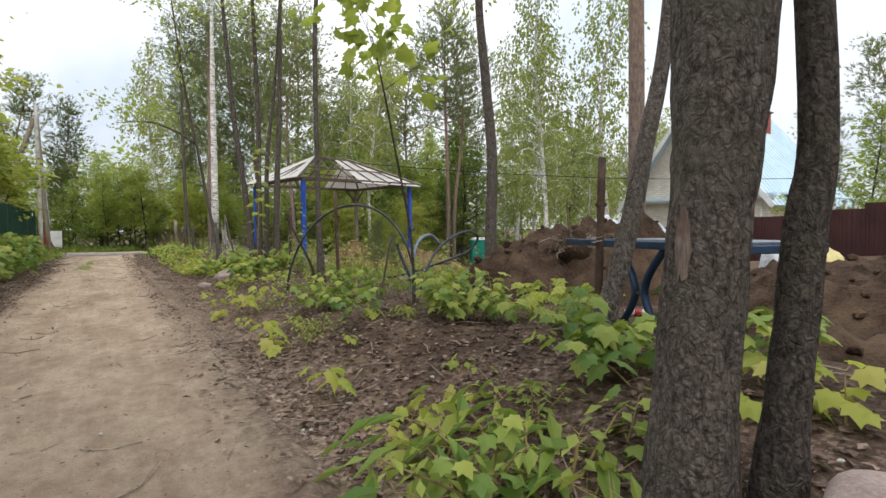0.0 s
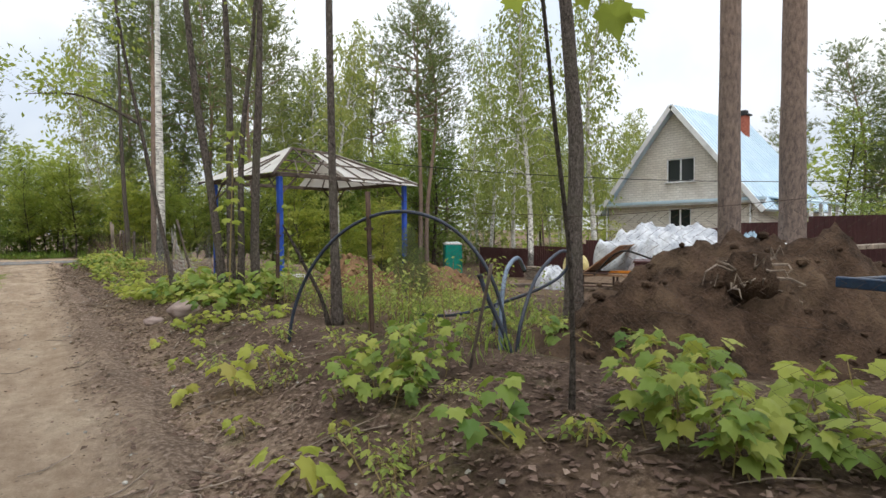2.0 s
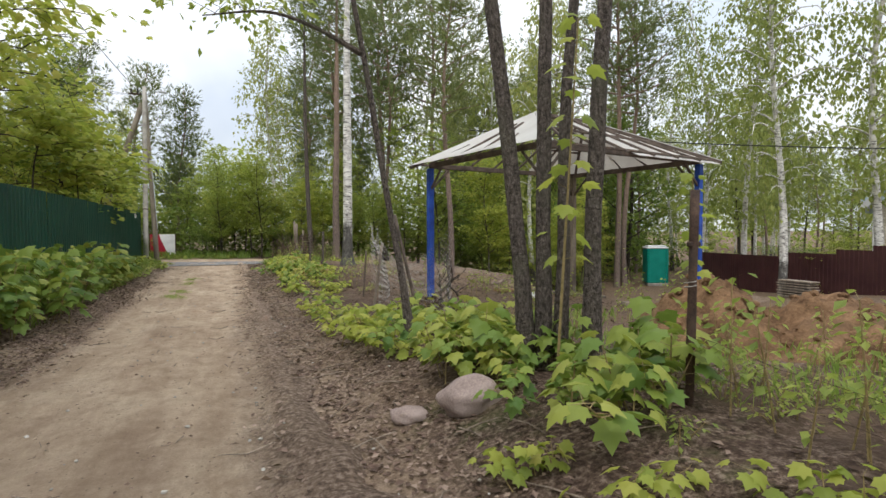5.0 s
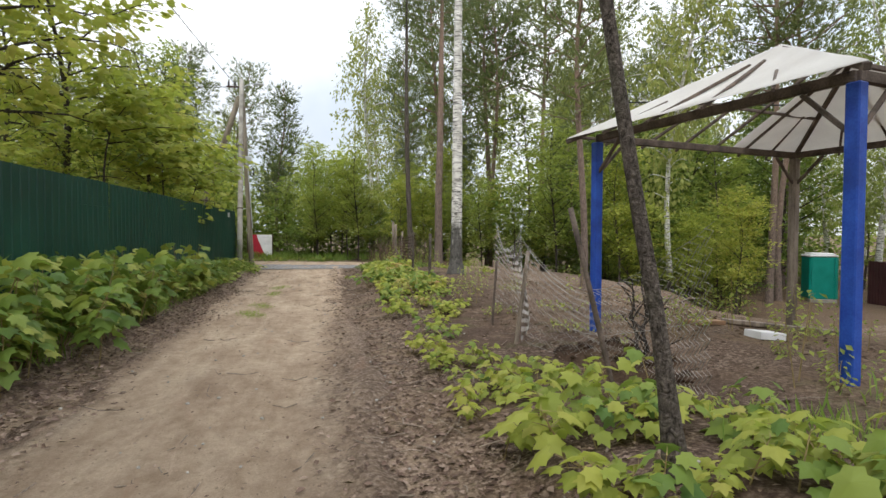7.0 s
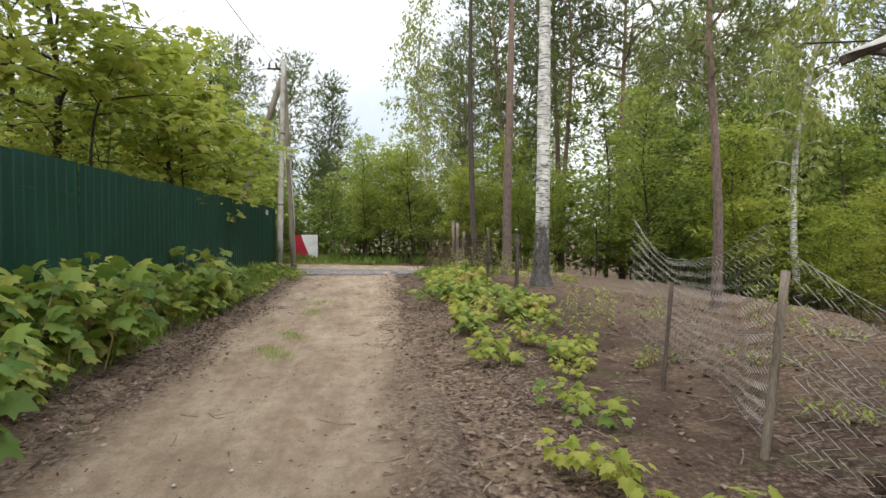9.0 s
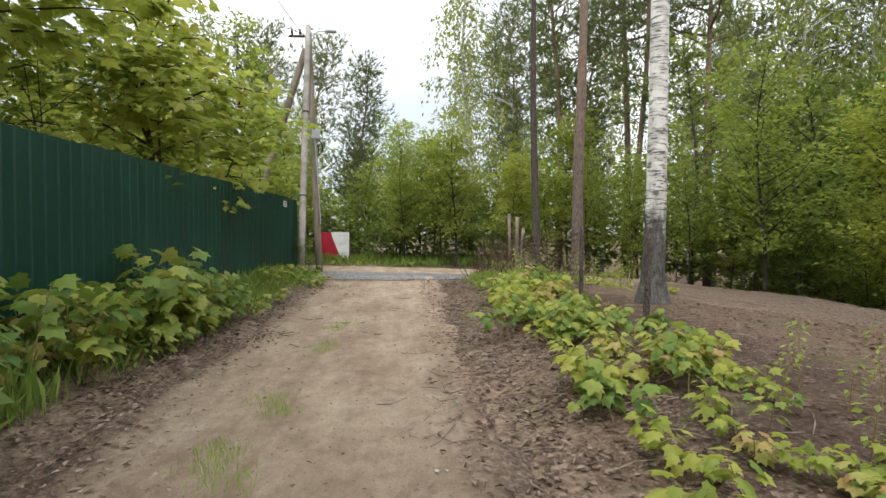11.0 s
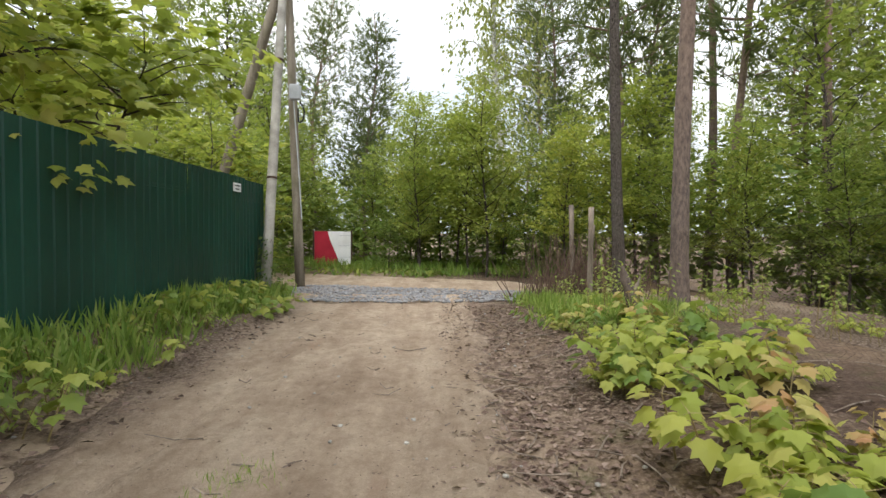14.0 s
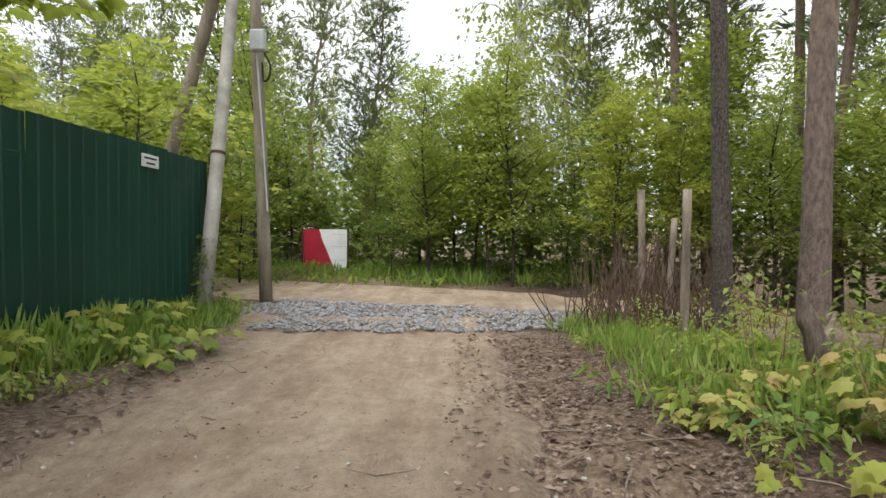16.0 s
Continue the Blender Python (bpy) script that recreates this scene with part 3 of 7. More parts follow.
def gz(x, y):
    """Height of the ground."""
    berm = 0.40 - 0.30 * ss(12.5, 16.5, y) + 0.22 * ss(19, 23, y) - 0.15 * ss(28, 33, y)
    right = berm * ss(0.95, 2.7, x)
    plot = 0.30 - 1.9 * ss(4, 16.5, x) * ss(4, 32, y) - 0.15 * ss(6, 12, y) * ss(4, 8, x)
    k = ss(3.0, 5.0, x)
    z = right * (1 - k) + plot * k
    z += 0.32 * ss(-2.3, -3.1, x)
    flat = 1 - ss(1.6, 3.2, cross_dist(x, y))
    z *= 1 - flat * (1 if x < 9 else 0)
    z *= 1 - 0.75 * ss(30.5, 33.5, y) * (1 if x < 6 else 0)
    if -2.4 < x < 14 and y < 40:
        z -= 0.07 * ss(1.55, 1.25, abs(x + 0.62)) * ss(34, 33, y)
        z += 0.035 * noise.noise((x * 1.3, y * 1.3, 0)) * ss(0.9, 1.8, abs(x + 0.6)) + 0.02 * noise.noise((x * 4, y * 4, 3)) * ss(0.9, 1.8, abs(x + 0.6))
    return z


def axis(lo, hi, step, far):
    a = list(np.arange(lo, hi, step))
    d, left, right = step, [], []
    while d < far:
        d *= 1.45
        left.append((left[-1] if left else lo) - d)
        right.append((right[-1] if right else a[-1]) + d)
    return left[::-1] + a + right


gxs, gys = axis(-4.2, 11.0, 0.14, 260), axis(-3.0, 41.0, 0.18, 260)
sh = Shape()
sh.v = [np.array([(x, y, gz(x, y)) for y in gys for x in gxs])]
W = len(gxs)
sh.f = [(j * W + i, j * W + i + 1, (j + 1) * W + i + 1, (j + 1) * W + i) for j in range(len(gys) - 1) for i in range(W - 1)]
sh.n = len(gxs) * len(gys)
ground = tagged(part("ground", sh, M["soil"], smooth=True), "leaf-strewn brown forest soil with sandy patches", "ground", kind="structure")


def ribbon(name, line, widths, material, lift, step_w, label, rut=0.0):
    sh = Shape()
    nw = int(max(widths) * 2 / step_w) + 1
    rows = 0
    vs = []
    for i, (cx, cy) in enumerate(line):
        a, b = line[max(0, i - 1)], line[min(len(line) - 1, i + 1)]
        d = Vector((b[0] - a[0], b[1] - a[1])).normalized()
        for k in range(nw):
            s = -1 + 2 * k / (nw - 1)
            wob = 1 + 0.13 * noise.noise((cx * 0.7, cy * 0.7, 5 + (s > 0) * 9)) + 0.09 * noise.noise((cx * 2.6, cy * 2.6, 7 + (s > 0) * 9))
            x, y = cx + d.y * s * widths[i] * wob, cy - d.x * s * widths[i] * wob
            e = ss(1.0, 0.72, abs(s) + 0.10 * noise.noise((x * 2.5, y * 2.5, 1)))
            h = rut * (0.5 * noise.noise((x * 2.2, y * 0.5, 2)) + 0.35 * noise.noise((x * 5, y * 2.2, 4)) + 0.2 * noise.noise((x * 11, y * 7, 6)))
            h -= rut * 0.9 * (math.exp(-((s + 0.42) / 0.13) ** 2) + math.exp(-((s - 0.38) / 0.13) ** 2)) * (0.7 + 0.5 * noise.noise((x, y * .4, 8)))
            if rut < 0.035 and 20 < y < 33:
                for xc, g in ((-1.12 + 0.07 * (y - 28.4) + 0.08 * noise.noise((0, y * 0.9, 3)), 0.050), (0.32 + 0.07 * noise.noise((0, y * 0.8, 9)), 0.032)):
                    h -= g * math.exp(-((x - xc) / 0.06) ** 2) * (0.6 + 0.8 * noise.noise((xc, y * 1.4, 12)))
            vs.append((x, y, gz(x, y) + (lift + h) * e - 0.05 * (1 - e)))
        rows += 1
    sh.v = [np.array(vs)]
    sh.n = len(vs)
    sh.f = [(j * nw + i, j * nw + i + 1, (j + 1) * nw + i + 1, (j + 1) * nw + i) for j in range(rows - 1) for i in range(nw - 1)]
    return tagged(part(name, sh, material, smooth=True), label, "road", kind="structure")


ys = np.arange(-9, 33.6, 0.11)
def lane(y):
    """Middle of the dirt road, at each y."""
    return -0.50 + 0.25 * ss(2, 8, y) - 0.22 * ss(17, 23, y) - 0.20 * ss(24, 31, y)


road = ribbon("road", [(lane(y), y) for y in ys], [1.58 + 0.50 * ss(24, 32, y) for y in ys], M["sand"], 0.085, 0.055, "packed sandy dirt road with shallow wheel ruts", 0.034)
cl = smooth_path([(x, y, 0) for x, y in CROSS], 14)
cross_road = ribbon("road_2", [(x, y) for x, y, z in cl], [1.9] * len(cl), M["sand"], 0.03, 0.16, "sandy cross track along the forest edge", 0.04)

# ---- green fence ----
def sheet_panel(width, height, ribs, depth):
    """One profiled steel sheet, standing in the yz plane, with a folded thickness."""
    sh = Shape()
    ysec = []
    pitch = width / ribs
    for k in range(ribs):
        y0 = k * pitch
        ysec += [(y0, 0), (y0 + pitch * 0.62, 0), (y0 + pitch * 0.70, depth), (y0 + pitch * 0.92, depth)]
    ysec.append((width, 0))
    n = len(ysec)
    vs = [(d, y, z) for z in (0, height) for y, d in ysec] + [(d - 0.004, y, z) for z in (0, height) for y, d in ysec]
    fs = [(i, i + 1, n + i + 1, n + i) for i in range(n - 1)] + [(2 * n + i + 1, 2 * n + i, 3 * n + i, 3 * n + i + 1) for i in range(n - 1)]
    fs += [(n + i, n + i + 1, 3 * n + i + 1, 3 * n + i) for i in range(n - 1)]
    return sh.add(vs, fs)


green_fence = thing("sheet_fence", (-3.06, -7.0, 0.0), "tall dark green profiled steel sheet fence", "fence")
me = sheet_panel(1.15, 2.06, 6, 0.013).mesh("sheet", M["fence_green"], False)
for k in range(36):
    y = k * 1.135
    part("sheet", me, None, green_fence, at=pose(0.002 * (k % 2), y, 0.22 + 0.012 * math.sin(k * 1.9), 0, 0.4 * math.sin(k * 2.3), 0))
end_y = 36 * 1.135
for k in range(3):
    part("sheet", me, None, green_fence, at=pose(-0.02 - 1.135 * k, end_y + 0.02, 0.22, 0, 0, 90))
for k in range(15):
    part("fence_post", box(Shape(), (0.06, 0.06, 2.2), pose(-0.06, k * 2.9 + 0.02, 1.1)), M["fence_green"], green_fence)
for z in (0.6, 1.9):
    part("rail", box(Shape(), (0.03, end_y, 0.05), pose(-0.02, end_y / 2, z)), M["fence_green"], green_fence)

# ---- trees ----
RNG = np.random.default_rng(7)


def trunk_path(h, lean=(0, 0), wob=0.12, n=9, seed=0):
    out = []
    for i in range(n):
        t = i / (n - 1)
        out.append((lean[0] * t * h + wob * t * h * 0.1 * math.sin(seed + 5 * t), lean[1] * t * h + wob * t * h * 0.1 * math.cos(seed * 1.7 + 4 * t), t * h - 0.15 * (1 - t)))
    return np.array(out)


def along(path, t):
    i = min(len(path) - 2, int(t * (len(path) - 1)))
    k = t * (len(path) - 1) - i
    return path[i] * (1 - k) + path[i + 1] * k


def make_tree(seed, h, r, start, spread, limbs, leaf, size, leaves, rise=0.5, droop=0.0, lean=(0, 0), profile="oval", clump=0.45, forks=0, per=14, flare=1.35, sides=9, wob=0.5, twigs=False, flat=1.0):
    """Trunk with limbs, and a crown of leaf clumps on the limbs."""
    rng = np.random.default_rng(seed)
    wood, crown = Shape(), Shape()
    tp = trunk_path(h, lean, wob, 11, seed)
    rad = np.array([r * (1 - 0.86 * (i / 10) ** 1.1) for i in range(11)])
    tp = np.insert(tp, 1, along(tp, 0.012), axis=0)
    rad = np.insert(rad, 1, r * 1.03)
    rad[0] = r * flare
    tube(wood, tp, rad, sides, True, lambda i, k: 1 + 0.06 * math.sin(k * 2.7 + i * 1.3 + seed) + (0.10 * math.sin(k * 4.1 + seed) if i == 0 else 0))
    centres, sizes, dirs = [], [], []
    for i in range(limbs):
        u = (i + rng.uniform(0, 0.9)) / limbs
        t = start + (0.98 - start) * u
        if profile == "cone":
            ln = spread * (1.06 - u) ** 0.85
        elif profile == "top":
            ln = spread * (0.55 + 0.75 * math.sin(math.pi * min(1, 0.2 + 0.8 * u)))
        else:
            ln = spread * (0.35 + 0.75 * math.sin(math.pi * (0.12 + 0.8 * u)))
        ln *= rng.uniform(0.65, 1.15)
        az = i * 2.39996 + rng.uniform(-0.5, 0.5)
        up = rise * rng.uniform(0.6, 1.3) + (0.5 * u if profile != "cone" else 0.15)
        o = along(tp[1:], t)
        pts = [o]
        d = np.array([math.cos(az), math.sin(az), up])
        d /= np.linalg.norm(d)
        for s in range(4):
            pts.append(pts[-1] + d * ln / 4)
            d = d + np.array([rng.normal(0, 0.13), rng.normal(0, 0.13), -droop * (s + 1) * 0.18 + rng.normal(0, 0.06)])
            d /= np.linalg.norm(d)
        pts = np.array(pts)
        r0 = max(0.008, min(r * 0.45 * (1 - 0.7 * u), ln * 0.022))
        tube(wood, pts, np.linspace(r0, r0 * 0.25, 5), 4, False)
        if twigs:
            for q in range(4):
                b0 = along(pts, rng.uniform(0.35, 0.95))
                b1 = b0 + (d + rng.normal(0, 0.6, 3)) * ln * 0.16
                tube(wood, [b0, (b0 + b1) / 2 + rng.normal(0, 0.02, 3), b1], [r0 * 0.3, r0 * 0.22, r0 * 0.12], 3, False)
        m = max(2, int(ln * 3.2))
        for q in range(m):
            w = 0.22 + 0.78 * (q + rng.uniform(0, 1)) / m
            centres.append(along(pts, min(0.999, w)) + rng.normal(0, 0.10 * ln, 3) * np.array([1, 1, 0.6]))
            sizes.append(clump * rng.uniform(0.6, 1.3))
            dirs.append(d)
    centres, sizes, dirs = np.array(centres), np.array(sizes), np.array(dirs)
    idx = rng.integers(0, len(centres), leaves)
    off = rng.normal(0, 0.5, (leaves, 3)) * np.array([1, 1, 0.65 * flat])
    if droop > 1:
        off[:, 2] = -np.abs(off[:, 2]) * 2.2
        off[:, :2] *= 0.45
    pos = centres[idx] + off * sizes[idx][:, None]
    fwd = dirs[idx] * 0.5 + off * 0.9 + rng.normal(0, 0.35, (leaves, 3)) + np.array([0, 0, -0.25 if leaf is not TUFT else 0.35])
    fwd[:, 2] *= 0.35 + 0.65 * flat
    scatter(crown, leaf, pos, fwd, size * rng.uniform(0.6, 1.3, leaves), rng, jitter=0.2 + 0.3 * flat)
    return wood, crown


def tree_proto(name, bark, foliage, label, category, group, **kw):
    root = thing(name, (0, 0, 0), label, category, group)
    wood, crown = make_tree(**kw)
    part("trunk", wood, M[bark], root, smooth=True)
    part("crown", crown, M[foliage], root)
    return root


used = set()


def plant(proto, x, y, turn=0.0, scale=1.0, sink=0.05, z=None):
    at = pose(x, y, (gz(x, y) if z is None else z) - sink, 0, 0, turn)
    if proto.name not in used:
        used.add(proto.name)
        proto.matrix_basis = at @ Matrix.Diagonal((scale, scale, scale, 1))
        return proto
    ob = copy_thing(proto, at)
    ob.scale = (scale, scale, scale)
    return ob


FG = "forest trees"
P = {
    "maple_a": tree_proto("maple_tree", "bark", "maple", "young maple with yellow-green leaves at the forest edge", "tree", FG, seed=1, h=6.5, r=0.06, start=0.12, spread=1.5, limbs=24, leaf=OVAL, size=0.22, leaves=2500, rise=0.4, flat=0.3),
    "maple_b": tree_proto("maple_tree", "bark", "maple", "slender young maple with fresh yellow-green leaves", "tree", FG, seed=2, h=8.0, r=0.07, start=0.22, spread=1.6, limbs=26, leaf=OVAL, size=0.22, leaves=2600, rise=0.5, flat=0.3),
    "broad_a": tree_proto("rowan_tree", "bark", "broad", "bushy green broadleaf tree in the wood", "tree", FG, seed=3, h=9.0, r=0.09, start=0.1, spread=2.1, limbs=30, leaf=OVAL, size=0.25, leaves=2600, rise=0.5, flat=0.5),
    "broad_b": tree_proto("alder_tree", "bark_dark", "broad", "tall green alder with a loose crown", "tree", FG, seed=4, h=13.0, r=0.13, start=0.2, spread=2.3, limbs=36, leaf=OVAL, size=0.28, leaves=3100, rise=0.6, flat=0.6),
    "broad_d": tree_proto("linden_tree", "bark_dark", "broad_dark", "dense dark green broadleaf tree", "tree", FG, seed=5, h=9.5, r=0.16, start=0.12, spread=2.8, limbs=30, leaf=OVAL, size=0.26, leaves=3600, rise=0.5),
    "birch_a": tree_proto("birch_tree", "birch", "birch_leaf", "tall white-barked birch with drooping twigs", "tree", FG, seed=6, h=17.0, r=0.16, start=0.22, spread=2.4, limbs=44, leaf=OVAL, size=0.21, leaves=3900, rise=0.7, droop=1.4, clump=0.8),
    "birch_b": tree_proto("birch_tree", "birch", "birch_leaf", "slim birch with a light airy crown", "tree", FG, seed=7, h=14.0, r=0.12, start=0.3, spread=1.9, limbs=36, leaf=OVAL, size=0.2, leaves=3200, rise=0.8, droop=1.2, clump=0.7),
    "pine_a": tree_proto("pine_tree", "pine", "needle", "tall Scots pine with a bare reddish trunk", "tree", FG, seed=8, h=18.0, r=0.17, start=0.55, spread=2.6, limbs=30, leaf=TUFT, size=0.38, leaves=1500, rise=0.25, profile="top", clump=0.75),
    "pine_b": tree_proto("pine_tree", "pine", "needle", "Scots pine with an open dark green crown", "tree", FG, seed=9, h=15.0, r=0.14, start=0.38, spread=2.3, limbs=34, leaf=TUFT, size=0.40, leaves=1250, rise=0.3, profile="oval", clump=0.7),
    "pine_y": tree_proto("pine_tree", "pine", "needle", "young pine with branches almost to the ground", "tree", FG, seed=10, h=9.0, r=0.10, start=0.28, spread=1.9, limbs=40, leaf=TUFT, size=0.26, leaves=2000, rise=0.35, profile="cone", clump=0.6),
    "spruce": tree_proto("spruce_tree", "bark_dark", "needle", "dark conical spruce rising above the wood", "tree", FG, seed=11, h=16.0, r=0.18, start=0.08, spread=2.9, limbs=64, leaf=TUFT, size=0.44, leaves=2000, rise=0.18, droop=0.2, profile="cone", clump=0.7),
}

P["maple_n"] = tree_proto("maple_tree", "bark", "maple", "young maple with fresh yellow-green leaves by the crossing", "tree", FG, seed=14, h=6.2, r=0.05, start=0.26, spread=1.35, limbs=28, leaf=OVAL, size=0.165, leaves=4000, rise=0.6, clump=0.5, flat=0.5, profile="top")
P["broad_n"] = tree_proto("rowan_tree", "bark_dark", "broad", "slim green broadleaf tree by the crossing", "tree", FG, seed=15, h=7.5, r=0.06, start=0.22, spread=1.5, limbs=30, leaf=OVAL, size=0.15, leaves=4000, rise=0.6, clump=0.5, flat=0.55, profile="top")


def forest_edge(x):
    """How far ahead the wood begins, at each x."""
    pts = [(-40, 49), (-14, 43.6), (-3.3, 40.6), (3.1, 37.6), (5.6, 35.4), (8.2, 31.0), (10.5, 27.6), (15, 27.5), (19, 33.5), (24, 36), (60, 40)]
    for (ax, ay), (bx, by) in zip(pts, pts[1:]):
        if ax <= x <= bx:
            return ay + (by - ay) * (x - ax) / (bx - ax)
    return 45


placed = []


def free(x, y, gap):
    return all((x - a) ** 2 + (y - b) ** 2 > gap * gap for a, b in placed)


def fill(kinds, count, xr, yr, gap, rng, ok, smin=0.8, smax=1.2):
    made = 0
    for _ in range(count * 30):
        if made >= count:
            break
        x, y = rng.uniform(*xr), rng.uniform(*yr)
        if ok(x, y) and free(x, y, gap):
            placed.append((x, y))
            plant(P[kinds[int(rng.integers(0, len(kinds)))]], x, y, rng.uniform(0, 360), rng.uniform(smin, smax))
            made += 1


# trees that stand out singly
for kind, x, y, s, turn in [("birch_a", 21.9, 23.6, 1.05, 40), ("pine_a", 20.6, 32.4, 1.05, 10), ("pine_a", 21.6, 32.9, 1.0, 130), ("broad_d", 24.0, 35.5, 1.05, 0),
                            ("pine_y", -2.6, 47.0, 1.2, 0), ("pine_b", -5.2, 49.0, 0.85, 0), ("birch_a", 5.6, 66.0, 1.05, 80), ("pine_b", 7.2, 24.3, 0.74, 0),
                            ("pine_b", 8.5, 37.0, 1.0, 200), ("pine_b", 6.8, 41.5, 1.15, 60), ("birch_b", 13.5, 29.5, 1.0, 90), ("spruce", 50, 14.5, 1.0, 20), ("pine_b", 47, 12, 0.95, 20), ("pine_b", 52, 17, 1.1, 70), ("pine_a", 56, 15, 1.0, 40), ("spruce", 46, 9.0, 0.85, 90), ("birch_a", 25.3, 21.9, 1.08, 120), ("birch_a", 24.5, 27.5, 1.0, 200), ("birch_a", 27.5, 33.0, 1.05, 300)]:
    placed.append((x, y))
    plant(P[kind], x, y, turn, s)
R2 = np.random.default_rng(21)
fill(["maple_n", "maple_n", "broad_n"], 18, (-7.5, 5), (37, 50), 1.1, R2, lambda x, y: forest_edge(x) + 0.3 < y < forest_edge(x) + 4.2 and not (-5.2 < x < -1.2 and y < 43), 0.6, 1.05)
fill(["maple_n", "maple_n", "broad_n"], 22, (5, 17), (26, 44), 1.3, R2, lambda x, y: forest_edge(x) + 0.3 < y < forest_edge(x) + 5, 0.45, 0.95)
fill(["pine_y", "pine_b"], 4, (5, 15), (30, 46), 2.0, R2, lambda x, y: forest_edge(x) + 3 < y < forest_edge(x) + 9, 0.7, 0.9)
fill(["pine_a", "birch_b", "pine_b", "birch_a"], 9, (8, 22), (31, 48), 2.4, R2, lambda x, y: forest_edge(x) + 2.5 < y < forest_edge(x) + 10, 0.8, 1.0)
fill(["maple_a", "maple_b", "broad_a"], 14, (-18, 24), (26, 52), 1.3, R2, lambda x, y: forest_edge(x) + 0.3 < y < forest_edge(x) + 4 and not -7.5 < x < 17, 0.6, 1.0)
fill(["broad_a", "maple_b", "maple_b"], 10, (-9, 5), (38, 56), 1.8, R2, lambda x, y: forest_edge(x) + 3.5 < y < forest_edge(x) + 13, 0.55, 0.8)
fill(["broad_a", "maple_b", "broad_b", "birch_b", "pine_b"], 30, (-24, 30), (26, 60), 2.0, R2, lambda x, y: forest_edge(x) + 5 < y < forest_edge(x) + 14 and not -9 < x < 5, 0.75, 1.05)
fill(["pine_a", "birch_b", "broad_b", "pine_b", "birch_a", "spruce"], 24, (-30, 40), (40, 80), 2.2, R2, lambda x, y: forest_edge(x) + 9 < y < forest_edge(x) + 30 and not -9 < x < 7, 0.8, 1.08)
fill(["birch_a", "birch_b", "broad_b", "pine_b", "broad_a"], 34, (25.0, 64), (29, 56), 2.2, R2, lambda x, y: y < forest_edge(x) + 14, 0.75, 1.0)
fill(["pine_b", "broad_b", "spruce", "broad_a"], 16, (43, 66), (-14, 30), 3.0, R2, lambda x, y: True, 0.6, 0.9)
fill(["broad_d", "broad_d", "broad_a", "pine_y"], 30, (6, 27), (28, 48), 1.5, np.random.default_rng(88), lambda x, y: forest_edge(x) + 1.8 < y < forest_edge(x) + 9, 0.62, 0.98)
fill(["broad_b", "pine_b", "birch_b", "broad_a"], 13, (-18, -7.5), (6, 42), 2.2, R2, lambda x, y: True, 0.75, 1.0)
fill(["birch_b", "broad_b", "birch_a", "pine_y"], 9, (2.5, 14), (33, 48), 1.7, np.random.default_rng(64), lambda x, y: forest_edge(x) + 1.5 < y < forest_edge(x) + 6, 0.7, 0.95)
# unseen trees behind the start, added to close the place and hold back skylight
fill(["pine_b", "pine_a", "broad_a"], 9, (-14, 16), (-22, -5), 3.0, R2, lambda x, y: abs(x + 0.6) > 3, 0.8, 1.1)

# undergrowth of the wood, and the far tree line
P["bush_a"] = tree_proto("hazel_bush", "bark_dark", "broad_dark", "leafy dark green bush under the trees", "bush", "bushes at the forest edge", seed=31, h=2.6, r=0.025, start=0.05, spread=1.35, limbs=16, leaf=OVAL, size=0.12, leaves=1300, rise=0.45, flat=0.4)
P["bush_b"] = tree_proto("maple_bush", "bark", "maple", "low yellow-green maple growth at the forest edge", "bush", "bushes at the forest edge", seed=32, h=3.2, r=0.03, start=0.05, spread=0.9, limbs=18, leaf=OVAL, size=0.14, leaves=1200, rise=0.5, flat=0.25)
fill(["bush_a", "bush_b", "bush_a"], 46, (-14, 24), (25, 52), 1.0, R2, lambda x, y: forest_edge(x) - 0.1 < y < forest_edge(x) + 5 and not (-5.2 < x < -1.3 and y < 43.2), 0.55, 1.05)
fill(["bush_a", "bush_b"], 34, (24.2, 45), (6, 36), 1.2, R2, lambda x, y: not (30 < x < 43 and 13 < y < 28), 0.6, 1.0)
fill(["bush_a", "bush_b"], 16, (-9, -4.2), (4, 42), 1.2, R2, lambda x, y: True, 0.8, 1.3)
RU = np.random.default_rng(15)
ux = RU.uniform(-26, 34, 200000)
uy = RU.uniform(26, 66, 200000)
fe = np.array([forest_edge(x) for x in ux])
ok = (uy > fe + 2.4) & (uy < fe + 12)
ux, uy = ux[ok][:46000], uy[ok][:46000]
un = len(ux)
uh = 2.5 + 1.4 * np.sin(ux * 1.1) * np.cos(uy * 0.9) + 0.8 * np.sin(ux * 2.7 + uy)
sh = Shape()
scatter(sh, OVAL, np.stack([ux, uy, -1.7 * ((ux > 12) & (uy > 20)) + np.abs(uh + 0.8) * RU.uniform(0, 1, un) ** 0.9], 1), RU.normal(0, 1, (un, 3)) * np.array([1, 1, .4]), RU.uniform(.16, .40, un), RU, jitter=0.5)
# dark leaf colour stands in for the shade between the trunks
tagged(part("undergrowth", sh, M["broad_dark"]), "green undergrowth deep in the wood, coloured dark for shade", "undergrowth", kind="stuff")
sh = Shape()
RF = np.random.default_rng(5)
FN = 42000
ang = RF.uniform(0, 2 * math.pi, FN)
rad = RF.uniform(80, 104, FN)
top = 10.5 + 3.2 * np.sin(ang * 17) + 2.2 * np.sin(ang * 41 + 1) + 1.9 * np.sin(ang * 90 + 2) + 1.4 * np.sin(ang * 213)
pos = np.stack([np.cos(ang) * rad, np.sin(ang) * rad + 15, -2.5 + (top + 3.0) * RF.uniform(0, 1, FN) ** 0.8], 1)
